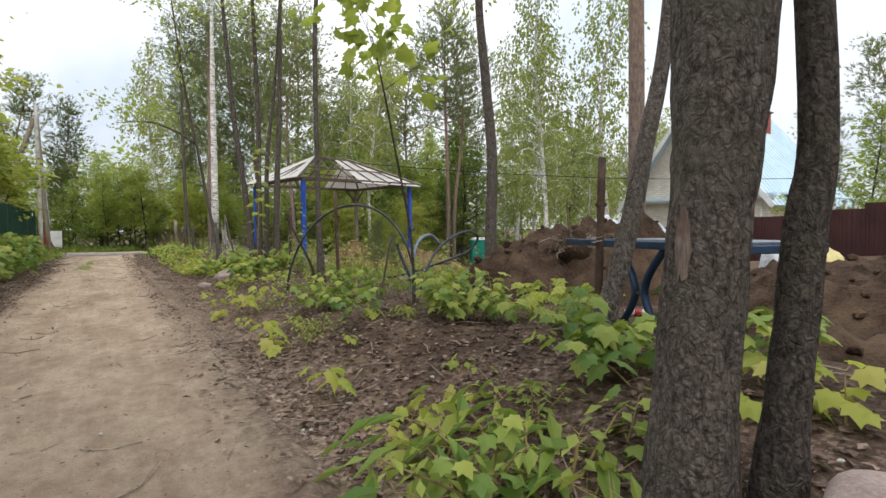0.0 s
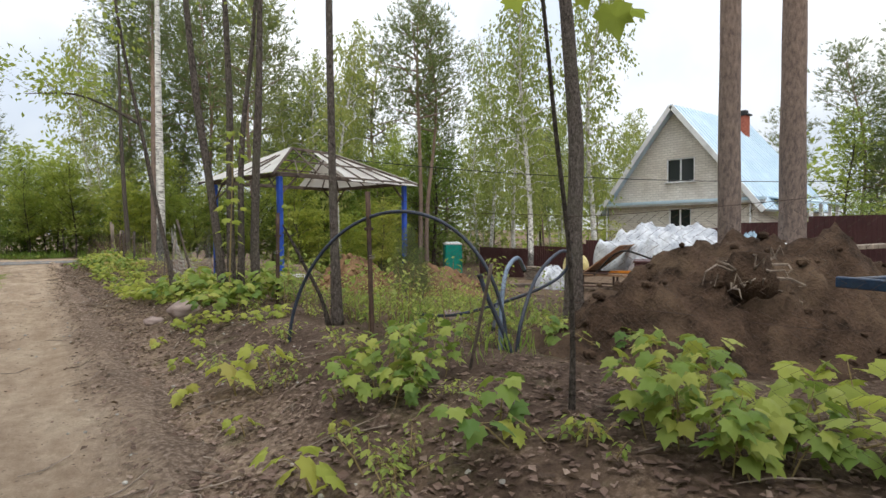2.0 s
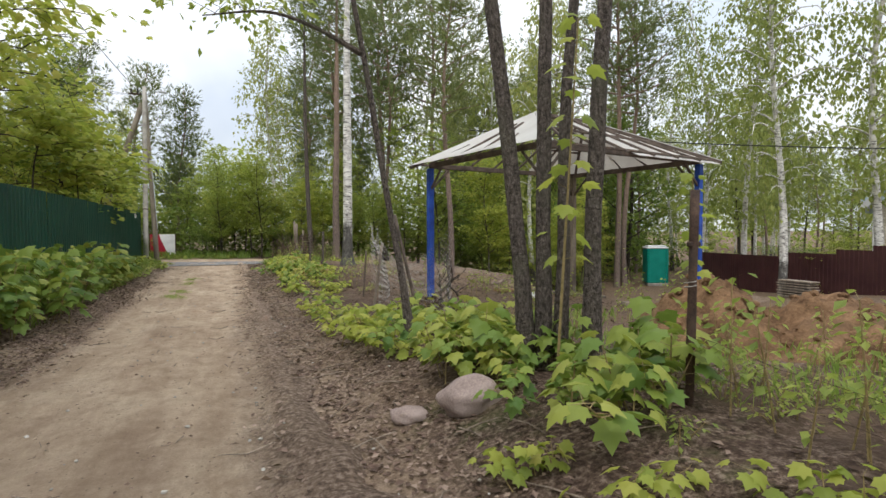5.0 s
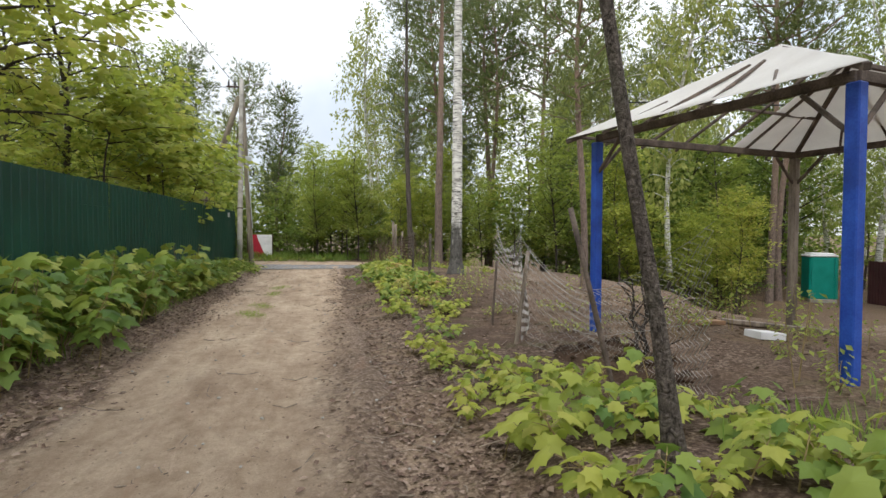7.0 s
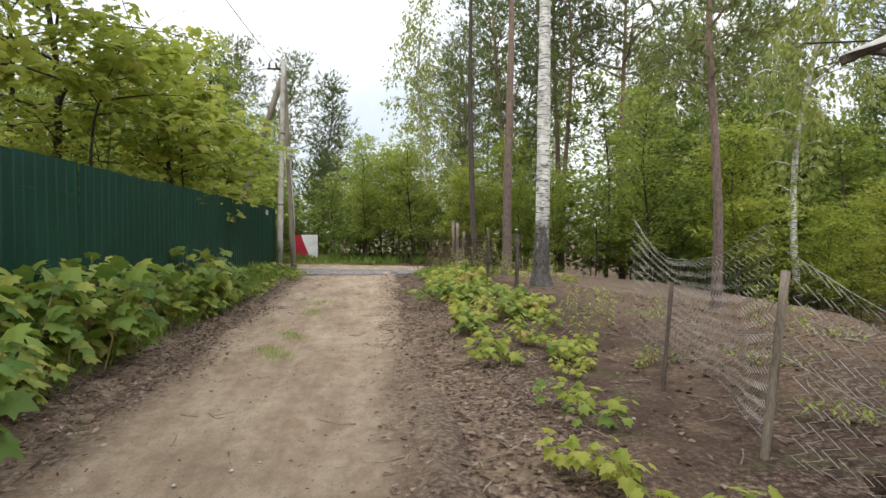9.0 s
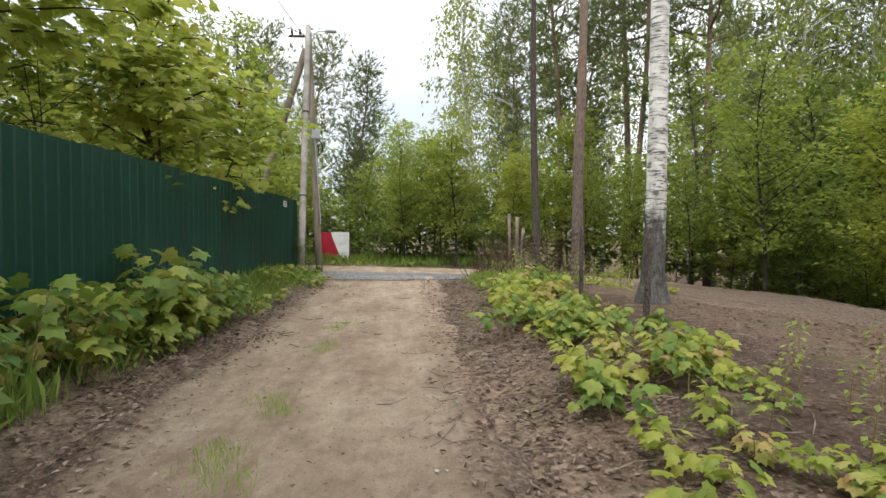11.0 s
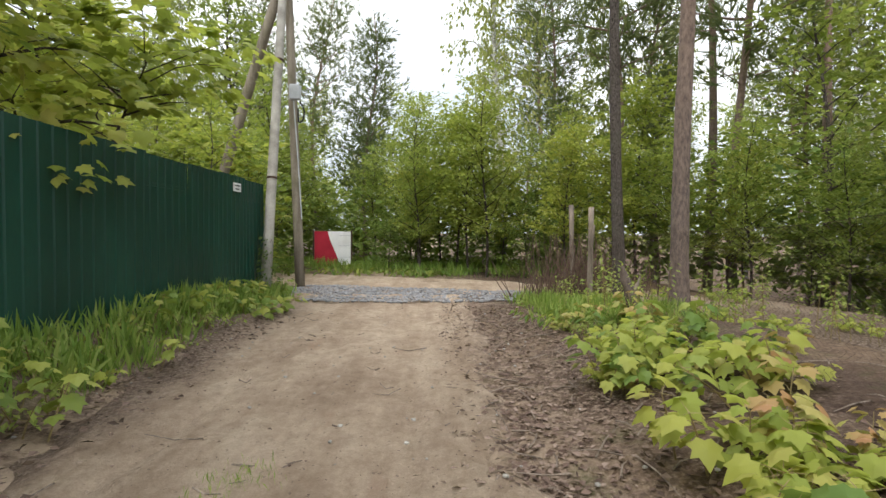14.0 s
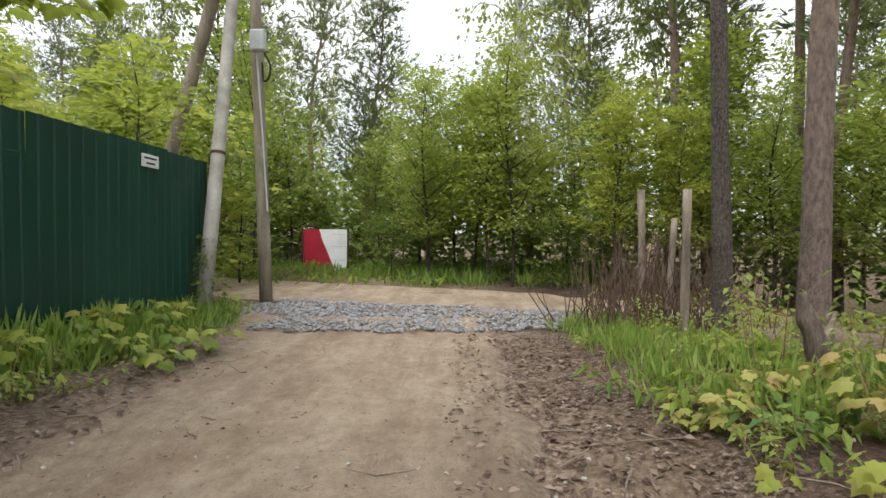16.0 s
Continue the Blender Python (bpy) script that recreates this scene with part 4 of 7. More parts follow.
scatter(sh, OVAL, pos, RF.normal(0, 1, (FN, 3)) * np.array([1, 1, .6]), RF.uniform(0.5, 1.3, FN), RF)
tagged(part("far_woods", sh, M["broad"]), "distant green woodland all round the place", "woods", kind="stuff")

# ---- maples behind the green fence ----
MG = "maples behind the fence"
for k, (x, y, h, s, seed, lean) in enumerate([(-4.9, 12.0, 8.0, 2.2, 41, (.0, 0)), (-5.6, 16.5, 9.5, 2.5, 42, (.01, 0)), (-4.9, 20.5, 8.6, 2.3, 43, (.02, .02)), (-5.3, 24.6, 8.8, 2.4, 44, (.02, 0)), (-4.4, 28.0, 5.4, 1.9, 45, (.04, -.05)), (-5.6, 31.0, 4.8, 1.8, 46, (.0, 0)), (-8.0, 22.0, 10.0, 2.6, 54, (0, 0)), (-8.4, 28.5, 9.0, 2.6, 55, (0, 0))]):
    tree = thing("maple_tree", (x, y, gz(x, y) - 0.05), "large maple with broad fresh green leaves hanging over the fence", "tree", MG)
    wood, crown = make_tree(seed=seed, h=h, r=0.085, start=0.26, spread=s, limbs=30, leaf=MAPLE, size=0.165, leaves=1750, rise=0.35, droop=0.45, lean=lean, clump=0.62, twigs=True, flat=0.4)
    part("trunk", wood, M["bark_dark"], tree, smooth=True)
    part("crown", crown, M["maple"], tree)
for x, y, h, seed in [(-3.85, 26.4, 3.9, 51), (-3.9, 23.0, 4.1, 52), (-3.9, 29.6, 3.6, 53)]:
    tree = thing("maple_tree", (x, y, gz(x, y) - 0.05), "low maple whose leafy boughs hang over the fence", "tree", MG)
    wood, crown = make_tree(seed=seed, h=h, r=0.04, start=0.72, spread=1.45, limbs=14, leaf=MAPLE, size=0.18, leaves=620, rise=0.22, droop=0.4, clump=0.42, lean=(.1, .1), flat=0.3)
    part("trunk", wood, M["bark_dark"], tree, smooth=True)
    part("crown", crown, M["maple"], tree)
for x, y, h, seed in [(-6.0, 36.5, 4.2, 47), (-4.6, 37.2, 3.6, 48), (-7.6, 34.5, 5.0, 49), (-6.6, 40.2, 4.4, 50)]:
    tree = thing("maple_tree", (x, y, gz(x, y) - 0.05), "young maple with a reddish fresh tip behind the poles", "tree", MG)
    wood, crown = make_tree(seed=seed, h=h, r=0.04, start=0.12, spread=1.25, limbs=18, leaf=MAPLE, size=0.17, leaves=900, rise=0.5, clump=0.42, flat=0.3)
    part("trunk", wood, M["bark"], tree, smooth=True)
    part("crown", crown, M["maple"], tree)


# ---- trees beside the road ----
def rough_trunk(sh, pts, radii, sides, seed, ridge=0.06):
    """A trunk with bark ridges, knots and root flare."""
    path = smooth_path(pts, 9)
    n = len(path)
    rr = np.interp(np.linspace(0, 1, n), np.linspace(0, 1, len(radii)), radii)
    return tube(sh, path, rr, sides, True, lambda i, k: 1 + ridge * noise.noise((k * 1.7 + seed, i * 0.35, seed)) + 1.5 * ridge * noise.noise((k * 0.6, i * 0.22, seed + 9)) + (0.25 * (1 - i / 7) * abs(math.sin(k * 0.9 + seed)) if i < 7 else 0))


def roadside_tree(name, label, x, y, stems, bark, foliage, leaf, size, leaves, crown_at, crown_r, seed, sides=18, ridge=0.06, group="", category="tree", branches=7):
    """stems: each a list of (dx, dy, dz) from the base with radii."""
    root = thing(name, (x, y, gz(x, y) - 0.04), label, category, group)
    rng = np.random.default_rng(seed)
    crown = Shape()
    for pts, radii in stems:
        sh = Shape()
        rough_trunk(sh, pts, radii, sides, seed, ridge)
        tip = np.array(pts[-1])
        mid = np.array(pts[-2])
        for b in range(branches):
            o = mid + (tip - mid) * rng.uniform(0.0, 1.0)
            d = rng.normal(0, 1, 3) * np.array([1, 1, 0.3]) + np.array([0, 0, 0.7])
            d /= np.linalg.norm(d)
            e = o + d * crown_r * rng.uniform(0.5, 1.0)
            tube(sh, [o, (o + e) / 2 + rng.normal(0, 0.06, 3), e], [radii[-1] * 0.6, radii[-1] * 0.4, radii[-1] * 0.15], 4, False)
            k = max(4, leaves // (branches * len(stems)))
            t = rng.uniform(0.3, 1.05, k)[:, None]
            off = rng.normal(0, 0.16 * crown_r, (k, 3))
            scatter(crown, leaf, o + (e - o) * t + off, d * 0.6 + off * 3 + rng.normal(0, 0.4, (k, 3)) + np.array([0, 0, -0.3]), size * rng.uniform(0.6, 1.25, k), rng)
        part("trunk", sh, M[bark], root, smooth=True)
    if leaves:
        part("crown", crown, M[foliage], root)
    return root


T = roadside_tree
T("maple_tree", "thick dark-barked maple trunk at the roadside", 1.72, 1.14, [([(0, 0, 0), (.03, -.02, .6), (.07, -.04, 1.2), (.09, -.05, 1.6), (.06, .0, 2.6), (-.1, .1, 4.2), (-.2, .2, 6.5)], [.155, .137, .135, .155, .115, .08, .03]),
                                                                            ([(.10, -.05, 1.25), (.17, -.09, 1.62), (.24, -.12, 2.5), (.4, -.1, 4.5)], [.09, .10, .075, .03])], "bark", "maple", MAPLE, 0.15, 260, 5, 1.4, 60, 26, 0.07)
bare = thing("bark_scar", (1.72, 1.14, gz(1.72, 1.14) - 0.04), "pale bare wood where bark broke off the maple", "bark")
sh = Shape()
vs = []
for j in range(9):
    v = j / 8
    for i in range(7):
        u = -1 + i / 3
        an = math.radians(184) + u * (0.20 + 0.07 * noise.noise((0, v * 4, u * 2))) * math.sin(math.pi * min(.96, .2 + .75 * v)) ** 0.7
        rr_ = 0.146 + 0.012 * noise.noise((i, j * .4, 1)) - 0.004 * abs(u)
        vs.append((.055 + rr_ * math.cos(an), -.03 + rr_ * math.sin(an), .95 + .25 * v + 0.03 * noise.noise((i * .8, v, 4))))
sh.add(vs, [(j * 7 + i, j * 7 + i + 1, (j + 1) * 7 + i + 1, (j + 1) * 7 + i) for j in range(8) for i in range(6)])
part("bare_wood", sh, M["dead_wood"], bare, smooth=True)
T("rowan_tree", "slim dark trunk beside the thick maple", 1.98, 0.96, [([(0, 0, 0), (.04, -.02, .5), (.08, -.04, 1.0), (.11, -.06, 1.6), (.0, .05, 4.0), (0, 0, 6.0)], [.085, .072, .068, .062, .045, .02])], "bark_dark", "broad", LANCE, 0.08, 300, 5, 1.2, 61, 20)
T("maple_tree", "leaning grey-barked tree beside the wire fence", 2.62, 2.38, [([(0, 0, 0), (.17, 0, .45), (.36, 0, .95), (.54, .02, 1.5), (.78, .05, 2.2), (1.0, .1, 3.6), (1.1, .2, 5.5)], [.085, .068, .063, .06, .053, .042, .02])], "bark", "broad", LANCE, 0.10, 420, 5, 1.0, 62, 20)
T("alder_tree", "slim straight grey alder trunk by the fence", 2.88, 8.3, [([(0, 0, 0), (-.02, 0, 1.0), (-.03, .01, 2.2), (-.02, .02, 4.0), (.1, 0, 6.0), (.1, .1, 8.0)], [.062, .043, .039, .036, .028, .014])], "bark", "broad", OVAL, 0.09, 700, 7, 1.3, 63, branches=12)
T("dead_branch", "bare bent dead branch leaning by an alder", 2.82, 8.36, [([(0, 0, 0), (-.08, .04, .35), (-.24, .12, .72), (-.34, .17, .95), (-.42, .20, 1.12)], [.026, .021, .018, .014, .008])], "bark_dark", "broad", OVAL, 0.09, 0, 7, 0.3, 73, 10, category="branch", branches=2)
T("alder_tree", "crooked grey alder trunk on the plot", 5.45, 7.2, [([(0, 0, 0), (.0, 0, 1.0), (.03, 0, 2.2), (-.05, .05, 3.4), (-.16, .1, 5.0), (-.2, .1, 8.0)], [.12, .095, .088, .08, .06, .02])], "bark", "broad", OVAL, 0.10, 900, 7, 1.6, 64)
T("alder_tree", "thin leaning alder beside the dirt road", 2.24, 13.39, [([(0, 0, 0), (-.09, .03, .7), (-.24, .08, 1.6), (-.42, .14, 2.8), (-.68, .2, 4.4), (-.9, .3, 6.5)], [.055, .037, .033, .030, .025, .012]), ([(-.46, .15, 3.0), (-.95, .36, 3.3), (-1.4, .55, 3.45), (-2.0, .8, 3.42)], [.028, .02, .015, .006])], "bark", "broad", OVAL, 0.10, 900, 6, 1.0, 65, branches=11)
T("alder_tree", "clump of dark alder stems among maple seedlings", 2.72, 11.5, [([(-.14, .06, 0), (-.20, .08, .9), (-.32, .1, 2.0), (-.46, .14, 3.2), (-.6, .2, 5.2), (-.7, .3, 7.2)], [.072, .06, .055, .05, .035, .014]),
    ([(-.04, .0, 0), (-.03, .02, .9), (-.02, .03, 2.0), (.0, .05, 3.2), (-.05, .1, 5.5), (-.1, .1, 7.6)], [.07, .058, .052, .048, .035, .014]),
    ([(.08, -.03, 0), (.11, -.04, 1.0), (.12, -.04, 1.9), (.18, -.06, 2.8), (.34, -.1, 4.2), (.5, -.1, 6.5)], [.058, .048, .043, .038, .028, .012]),
    ([(.27, -.18, 0), (.27, -.18, .9), (.30, -.2, 2.0), (.36, -.22, 3.2), (.42, -.2, 5.0), (.5, -.2, 7.4)], [.076, .063, .058, .052, .036, .014])], "bark", "broad", OVAL, 0.085, 2600, 7, 1.35, 66, branches=11)
T("maple_sapling", "thin dark maple sapling with large leaves at its top", 2.76, 5.02, [([(0, 0, 0), (.0, 0, .5), (-.06, -.02, 1.0), (-.2, -.05, 1.6), (-.36, -.1, 2.25), (-.5, -.12, 2.8)], [.019, .015, .013, .012, .010, .006])], "bark_dark", "maple", MAPLE, 0.16, 110, 3, 1.05, 67, 10, branches=6)
T("birch_tree", "old white birch with a black cracked base", 4.1, 25.85, [([(0, 0, 0), (.0, 0, .5), (.02, 0, 1.4), (.03, 0, 3.5), (.05, .05, 7.0), (.1, .1, 11.0), (.1, .1, 15.0)], [.24, .175, .152, .14, .11, .07, .02])], "birch", "birch_leaf", OVAL, 0.13, 2200, 12, 2.4, 68, 24, 0.04, branches=26)
T("pine_tree", "tall straight pine at the crossing", 4.92, 32.4, [([(0, 0, 0), (0, 0, 1.0), (0, 0, 3.0), (.05, 0, 5.2), (.1, .0, 9.0), (.15, 0, 13.0)], [.19, .16, .145, .13, .09, .02])], "pine", "needle", TUFT, 0.21, 2300, 10, 2.3, 69, 20, 0.05, branches=30)
T("pine_tree", "slender grey pine at the crossing", 3.8, 32.3, [([(0, 0, 0), (-.03, 0, 1.0), (-.12, 0, 3.0), (-.2, 0, 6.0), (-.2, 0, 9.0), (-.2, 0, 12.5)], [.135, .105, .095, .08, .055, .015])], "bark", "needle", TUFT, 0.2, 800, 10, 1.5, 70, 16, 0.05, branches=20)
for x, y, r in [(8.92, 7.0, .16), (11.38, 7.01, .215)]:
    T("pine_tree", "tall bare pine trunk on the building plot", x, y, [([(0, 0, 0), (0, 0, 1.0), (0, .02, 3.0), (-.05, .0, 6.0), (-.1, .0, 10.0), (-.1, 0, 16.0)], [r * 1.25, r * 1.02, r * .97, r * .88, r * .7, .03])], "pine", "needle", TUFT, 0.32, 1300, 13, 2.6, 71, 22, 0.05, branches=24)
T("spruce_sapling", "thin half-bare young spruce by the far fence", 19.0, 5.2, [([(0, 0, 0), (0, 0, 1), (0, 0, 2.5), (0, 0, 4.0), (0, 0, 5.5)], [.05, .045, .035, .025, .01])], "bark_dark", "needle", TUFT, 0.22, 260, 4, 0.8, 72, 8, branches=22)


# ---- wire fence along the road ----
def stake(label, x, y, z0, z1, r, mat, lean=(0, 0), name="fence_post", cap=False):
    root = thing(name, (x, y, z0 - 0.15), label, "post", "posts of the wire fence")
    sh = Shape()
    h = z1 - z0 + 0.15
    tube(sh, [(lean[0] * t, lean[1] * t, h * t) for t in np.linspace(0, 1, 7)], [r * (1 + 0.08 * math.sin(i * 2 + x)) for i in range(7)], 9)
    part("shaft", sh, M[mat], root, smooth=True)
    if cap:
        part("bracket", box(Shape(), (0.09, 0.03, 0.03), pose(lean[0] * .78, lean[1] * .78, h * 0.78)), M["rust"], root)
        part("tie_wire", tube(Shape(), [(r * 1.25 * math.cos(a), r * 1.25 * math.sin(a), h * 0.6 + a * 0.004) for a in np.linspace(0, 12, 30)], 0.003, 4), M["wire"], root)
    return root


stake("rusty steel fence post with a small bracket", 2.80, 2.52, 0.42, 1.72, 0.027, "rust", (0.05, 0), cap=True)
stake("rusty steel fence post standing alone", 2.89, 7.55, 0.32, 1.80, 0.024, "rust", (-0.02, .03), cap=True)
stake("dark steel fence post between seedlings", 2.99, 10.4, 0.38, 1.68, 0.026, "rust", (0.03, 0), cap=True)
stake("dark leaning wooden fence pole", 3.05, 15.3, 0.06, 1.68, 0.024, "dark_timber", (-0.33, 0.3))
stake("pale crooked wooden stake holding wire mesh", 2.80, 17.3, 0.02, 1.24, 0.025, "old_timber", (0.22, .10))
stake("thin dark stake in the wire mesh", 2.95, 18.7, 0.06, 1.05, 0.018, "dark_timber", (0.08, 0))
stake("mossy green-grey wooden fence post", 2.87, 23.3, 0.30, 1.44, 0.034, "bark", (0.03, 0.02))
stake("mossy grey wooden fence post", 2.80, 25.3, 0.30, 1.48, 0.029, "bark", (0, 0))
stake("thin stick stuck in the ground", 2.84, 6.1, 0.32, 1.18, 0.013, "dark_timber", (0.10, -.2), name="stick")
stake("weathered broken post in a brush heap", 3.25, 33.4, 0.12, 1.9, 0.05, "old_timber", (-0.05, 0.05))
stake("weathered post in a brush heap", 3.12, 31.8, 0.14, 1.78, 0.045, "old_timber", (0, 0))
stake("split leaning post in a brush heap", 3.45, 33.1, 0.12, 1.5, 0.04, "old_timber", (0.12, 0.1))


def mesh_panel(label, a, b, z0, z1, sag=0.0, cell=0.062, bulge=0.0, wire=0.0014, mat="rust"):
    """Chain-link: zigzag wires between two ends; sag lowers the middle."""
    root = thing("wire_mesh", (a[0], a[1], 0), label, "fence")
    d = np.array([b[0] - a[0], b[1] - a[1]])
    L = np.linalg.norm(d)
    u = d / L
    nrm = np.array([-u[1], u[0]])
    sh = Shape()
    rows = int((z1 - z0) / (cell * 0.75))
    for i in range(int(L / cell)):
        pts = []
        for j in range(rows + 1):
            s = (i + (j % 2)) * cell
            f = min(1, s / L)
            low = sag * math.sin(math.pi * f) * (0.3 + 0.7 * j / rows)
            out = bulge * math.sin(math.pi * f) * math.sin(math.pi * (1 - j / rows) * 0.6) + 0.012 * (j % 2) + 0.05 * noise.noise((s * 1.1, j * 0.12, a[1]))
            g = gz(a[0] + u[0] * s, a[1] + u[1] * s)
            pts.append((u[0] * s + nrm[0] * out, u[1] * s + nrm[1] * out, max(g + 0.02, g + z0 + (z1 - z0) * j / rows - low)))
        tube(sh, pts, wire, 3, False)
    part("wire_netting", sh, M[mat], root)
    for f, z in ((0.97, z1), (0.5, (z0 + z1) / 2)):
        pts = []
        for t in np.linspace(0, 1, 16):
            x, y = a[0] + d[0] * t, a[1] + d[1] * t
            pts.append((d[0] * t, d[1] * t, gz(x, y) + z - sag * math.sin(math.pi * t) * f))
        part("tension_wire", tube(Shape(), pts, max(0.0015, wire * 0.9), 4), M[mat], root)
    return root


mesh_panel("chain-link wire mesh hung beside the road", (2.82, 2.5), (2.9, 7.4), 0.1, 1.35, 0.25)
mesh_panel("grey chain-link mesh with a low sag", (3.0, 7.6), (3.0, 10.4), 0.02, 0.42, 0.12)
mesh_panel("sagging grey chain-link mesh by the blue posts", (3.05, 14.2), (2.9, 17.25), 0.02, 1.25, 0.45, cell=0.075, bulge=-0.35, wire=0.0026, mat="wire")
mesh_panel("bulging grey chain-link mesh behind the stake", (2.95, 17.4), (3.6, 20.6), 0.02, 1.45, 0.35, cell=0.075, bulge=-0.3, wire=0.0026, mat="wire")
mesh_panel("rusty chain-link mesh at the crossing", (2.9, 25.3), (3.2, 31.8), 0.05, 1.15, 0.12)
mesh_panel("chain-link mesh along the wood beyond the track", (7.2, 34.2), (12.0, 28.0), 0.05, 1.4, 0.1, cell=0.1, wire=0.0035)
mesh_panel("old chain-link mesh in front of the undergrowth", (12.0, 28.0), (17.0, 28.6), 0.05, 1.3, 0.15, cell=0.1, wire=0.0035)


# ---- plastic hoops ----
def hoop(label, pts, r, mat, name="plastic_pipe"):
    x, y, z = pts[0]
    root = thing(name, (x, y, z), label, "pipe", "bent pipes")
    path = smooth_path([(p[0] - x, p[1] - y, p[2] - z) for p in pts], 10)
    part("tube_body", tube(Shape(), path, r, 10), M[mat], root, smooth=True)
    for q in (0, -1):
        a, b = Vector(path[q]), Vector(path[1 if q == 0 else -2])
        e = a + (b - a).normalized() * 0.035
        part("end_sleeve", tube(Shape(), [tuple(a), tuple(e)], r * 1.18, 10), M["cable"], root, smooth=True)
    return root


A, B = Vector((2.28, 8.18, 0.12)), Vector((3.50, 6.32, 0.28))
arch = [A + (B - A) * (0.5 - 0.5 * math.cos(t)) + Vector((0.12 * math.sin(t), 0.12 * math.sin(t), 1.40 * math.sin(t) ** 0.9)) for t in np.linspace(0, math.pi, 13)]
hoop("black plastic pipe bent into a tall arch", [tuple(p) for p in arch], 0.017, "pipe")
hoop("faded blue pipe curled over at its end", [(3.52, 6.25, 0.25), (3.62, 6.28, .62), (3.95, 6.4, 1.0), (4.5, 6.6, 1.20), (4.85, 6.75, 1.12), (4.75, 6.85, .90), (4.3, 7.0, .72), (3.9, 7.5, .52), (3.9, 8.3, .42)], 0.017, "pipe")
hoop("pale blue pipe standing in the bundle", [(3.46, 6.36, 0.25), (3.50, 6.40, .7), (3.62, 6.46, 1.05), (3.9, 6.6, 1.16), (4.2, 6.8, 1.02)], 0.02, "pipe_blue")
hoop("black pipe lying across the weeds", [(3.5, 6.5, .55), (4.0, 7.0, .62), (4.6, 7.6, .66), (5.4, 8.4, .60)], 0.016, "pipe")
hoop("short dark pipe stuck in the ground", [(3.50, 6.2, 0.22), (3.45, 6.28, .5), (3.35, 6.4, .85), (3.3, 6.45, 1.05)], 0.02, "pipe")


# ---- gazebo ----
gaz = thing("gazebo", (4.6, 14.6, 0), "open gazebo with blue posts and torn white canvas roof", "gazebo")
gu, gv = Vector((3.7, 0.7, 0)), Vector((-0.6, 2.95, 0))
corner = {"n": Vector((0, 0, 0)), "r": gu, "l": gv, "f": gu + gv}
EAVE = 2.62
for key, p in corner.items():
    g0 = gz(4.6 + p.x, 14.6 + p.y)
    blue = key != "f"
    part("post", box(Shape(), (0.11, 0.11, EAVE - g0 + 0.1), pose(p.x, p.y, (EAVE + g0 - 0.1) / 2, 0, 0, 10.7), 0.01), M["blue" if blue else "old_timber"], gaz, "" if blue else "unpainted grey timber post")


def beam(a, b, w, h, mat, parent, name, label=""):
    a, b = Vector(a), Vector(b)
    d = b - a
    m = d.to_track_quat('Y', 'Z').to_matrix().to_4x4()
    m.translation = (a + b) / 2
    return part(name, box(Shape(), (w, d.length, h), None, 0.006), M[mat], parent, label, at=m)


for a, b in (("n", "r"), ("r", "f"), ("f", "l"), ("l", "n")):
    pa, pb = corner[a].copy(), corner[b].copy()
    pa.z = pb.z = EAVE + 0.05
    beam(pa, pb, 0.06, 0.09, "dark_timber", gaz, "beam")
cen = (gu + gv) / 2
R1, R3 = cen - gu * 0.16 + Vector((0, 0, 3.52)), cen + gu * 0.16 + Vector((0, 0, 3.50))
beam(R1, R3, 0.05, 0.07, "dark_timber", gaz, "ridge")
eaves = {}
for key, p in corner.items():
    q = cen + (p - cen) * 1.16
    q.z = EAVE + 0.02
    eaves[key] = q
    beam(q, R1 if key in "nl" else R3, 0.05, 0.06, "dark_timber", gaz, "rafter")
for a, b, ra, rb, n in (("n", "r", R1, R3, 7), ("l", "f", R1, R3, 7)):
    for k in range(1, n):
        t = k / n
        lo = eaves[a].lerp(eaves[b], t)
        hi = ra.lerp(rb, ss(0.2, 0.8, t))
        hi = lo.lerp(hi, 0.98 if 0.25 < t < 0.75 else min(t, 1 - t) * 3.6)
        beam(lo, hi, 0.028, 0.04, "dark_timber", gaz, "rafter")
    for f in (0.06, 0.5):
        beam(eaves[a].lerp(ra, f), eaves[b].lerp(rb, f), 0.03, 0.04, "dark_timber", gaz, "batten")


def canvas(a, b, top_a, top_b, sag, lift=0.04):
    sh = Shape()
    n, m = 14, 9
    vs = []
    for j in range(m):
        for i in range(n):
            u, v = i / (n - 1), j / (m - 1)
            p = a.lerp(b, u).lerp(top_a.lerp(top_b, u), v)
            p.z += lift - sag * math.sin(math.pi * u) * math.sin(math.pi * v) + 0.012 * noise.noise((u * 7, v * 6, a.x))
            vs.append(tuple(p))
    fs = [(j * n + i, j * n + i + 1, (j + 1) * n + i + 1, (j + 1) * n + i) for j in range(m - 1) for i in range(n - 1)]
    k = len(vs)
    vs += [(x, y, z + 0.006) for x, y, z in vs]
    fs += [tuple(k + i for i in f[::-1]) for f in fs]
    return sh.add(vs, fs)


part("roof_canvas", canvas(eaves["l"], eaves["n"], R1, R1, 0.08), M["canvas"], gaz, "white canvas, stained along its folds", True)
part("roof_canvas", canvas(eaves["r"], eaves["f"], R3, R3, 0.08), M["canvas"], gaz, "white canvas, stained along its folds", True)
part("roof_canvas", canvas(eaves["n"].lerp(eaves["r"], 0.48), eaves["r"], R1.lerp(R3, 0.55), R3, 0.05, -0.03), M["canvas"], gaz, "white canvas lashed under dark rafters", True)
part("roof_canvas", canvas(eaves["f"], eaves["f"].lerp(eaves["l"], 0.34), R3, R3.lerp(R1, 0.1), 0.06), M["canvas"], gaz, "white canvas, torn off halfway", True)
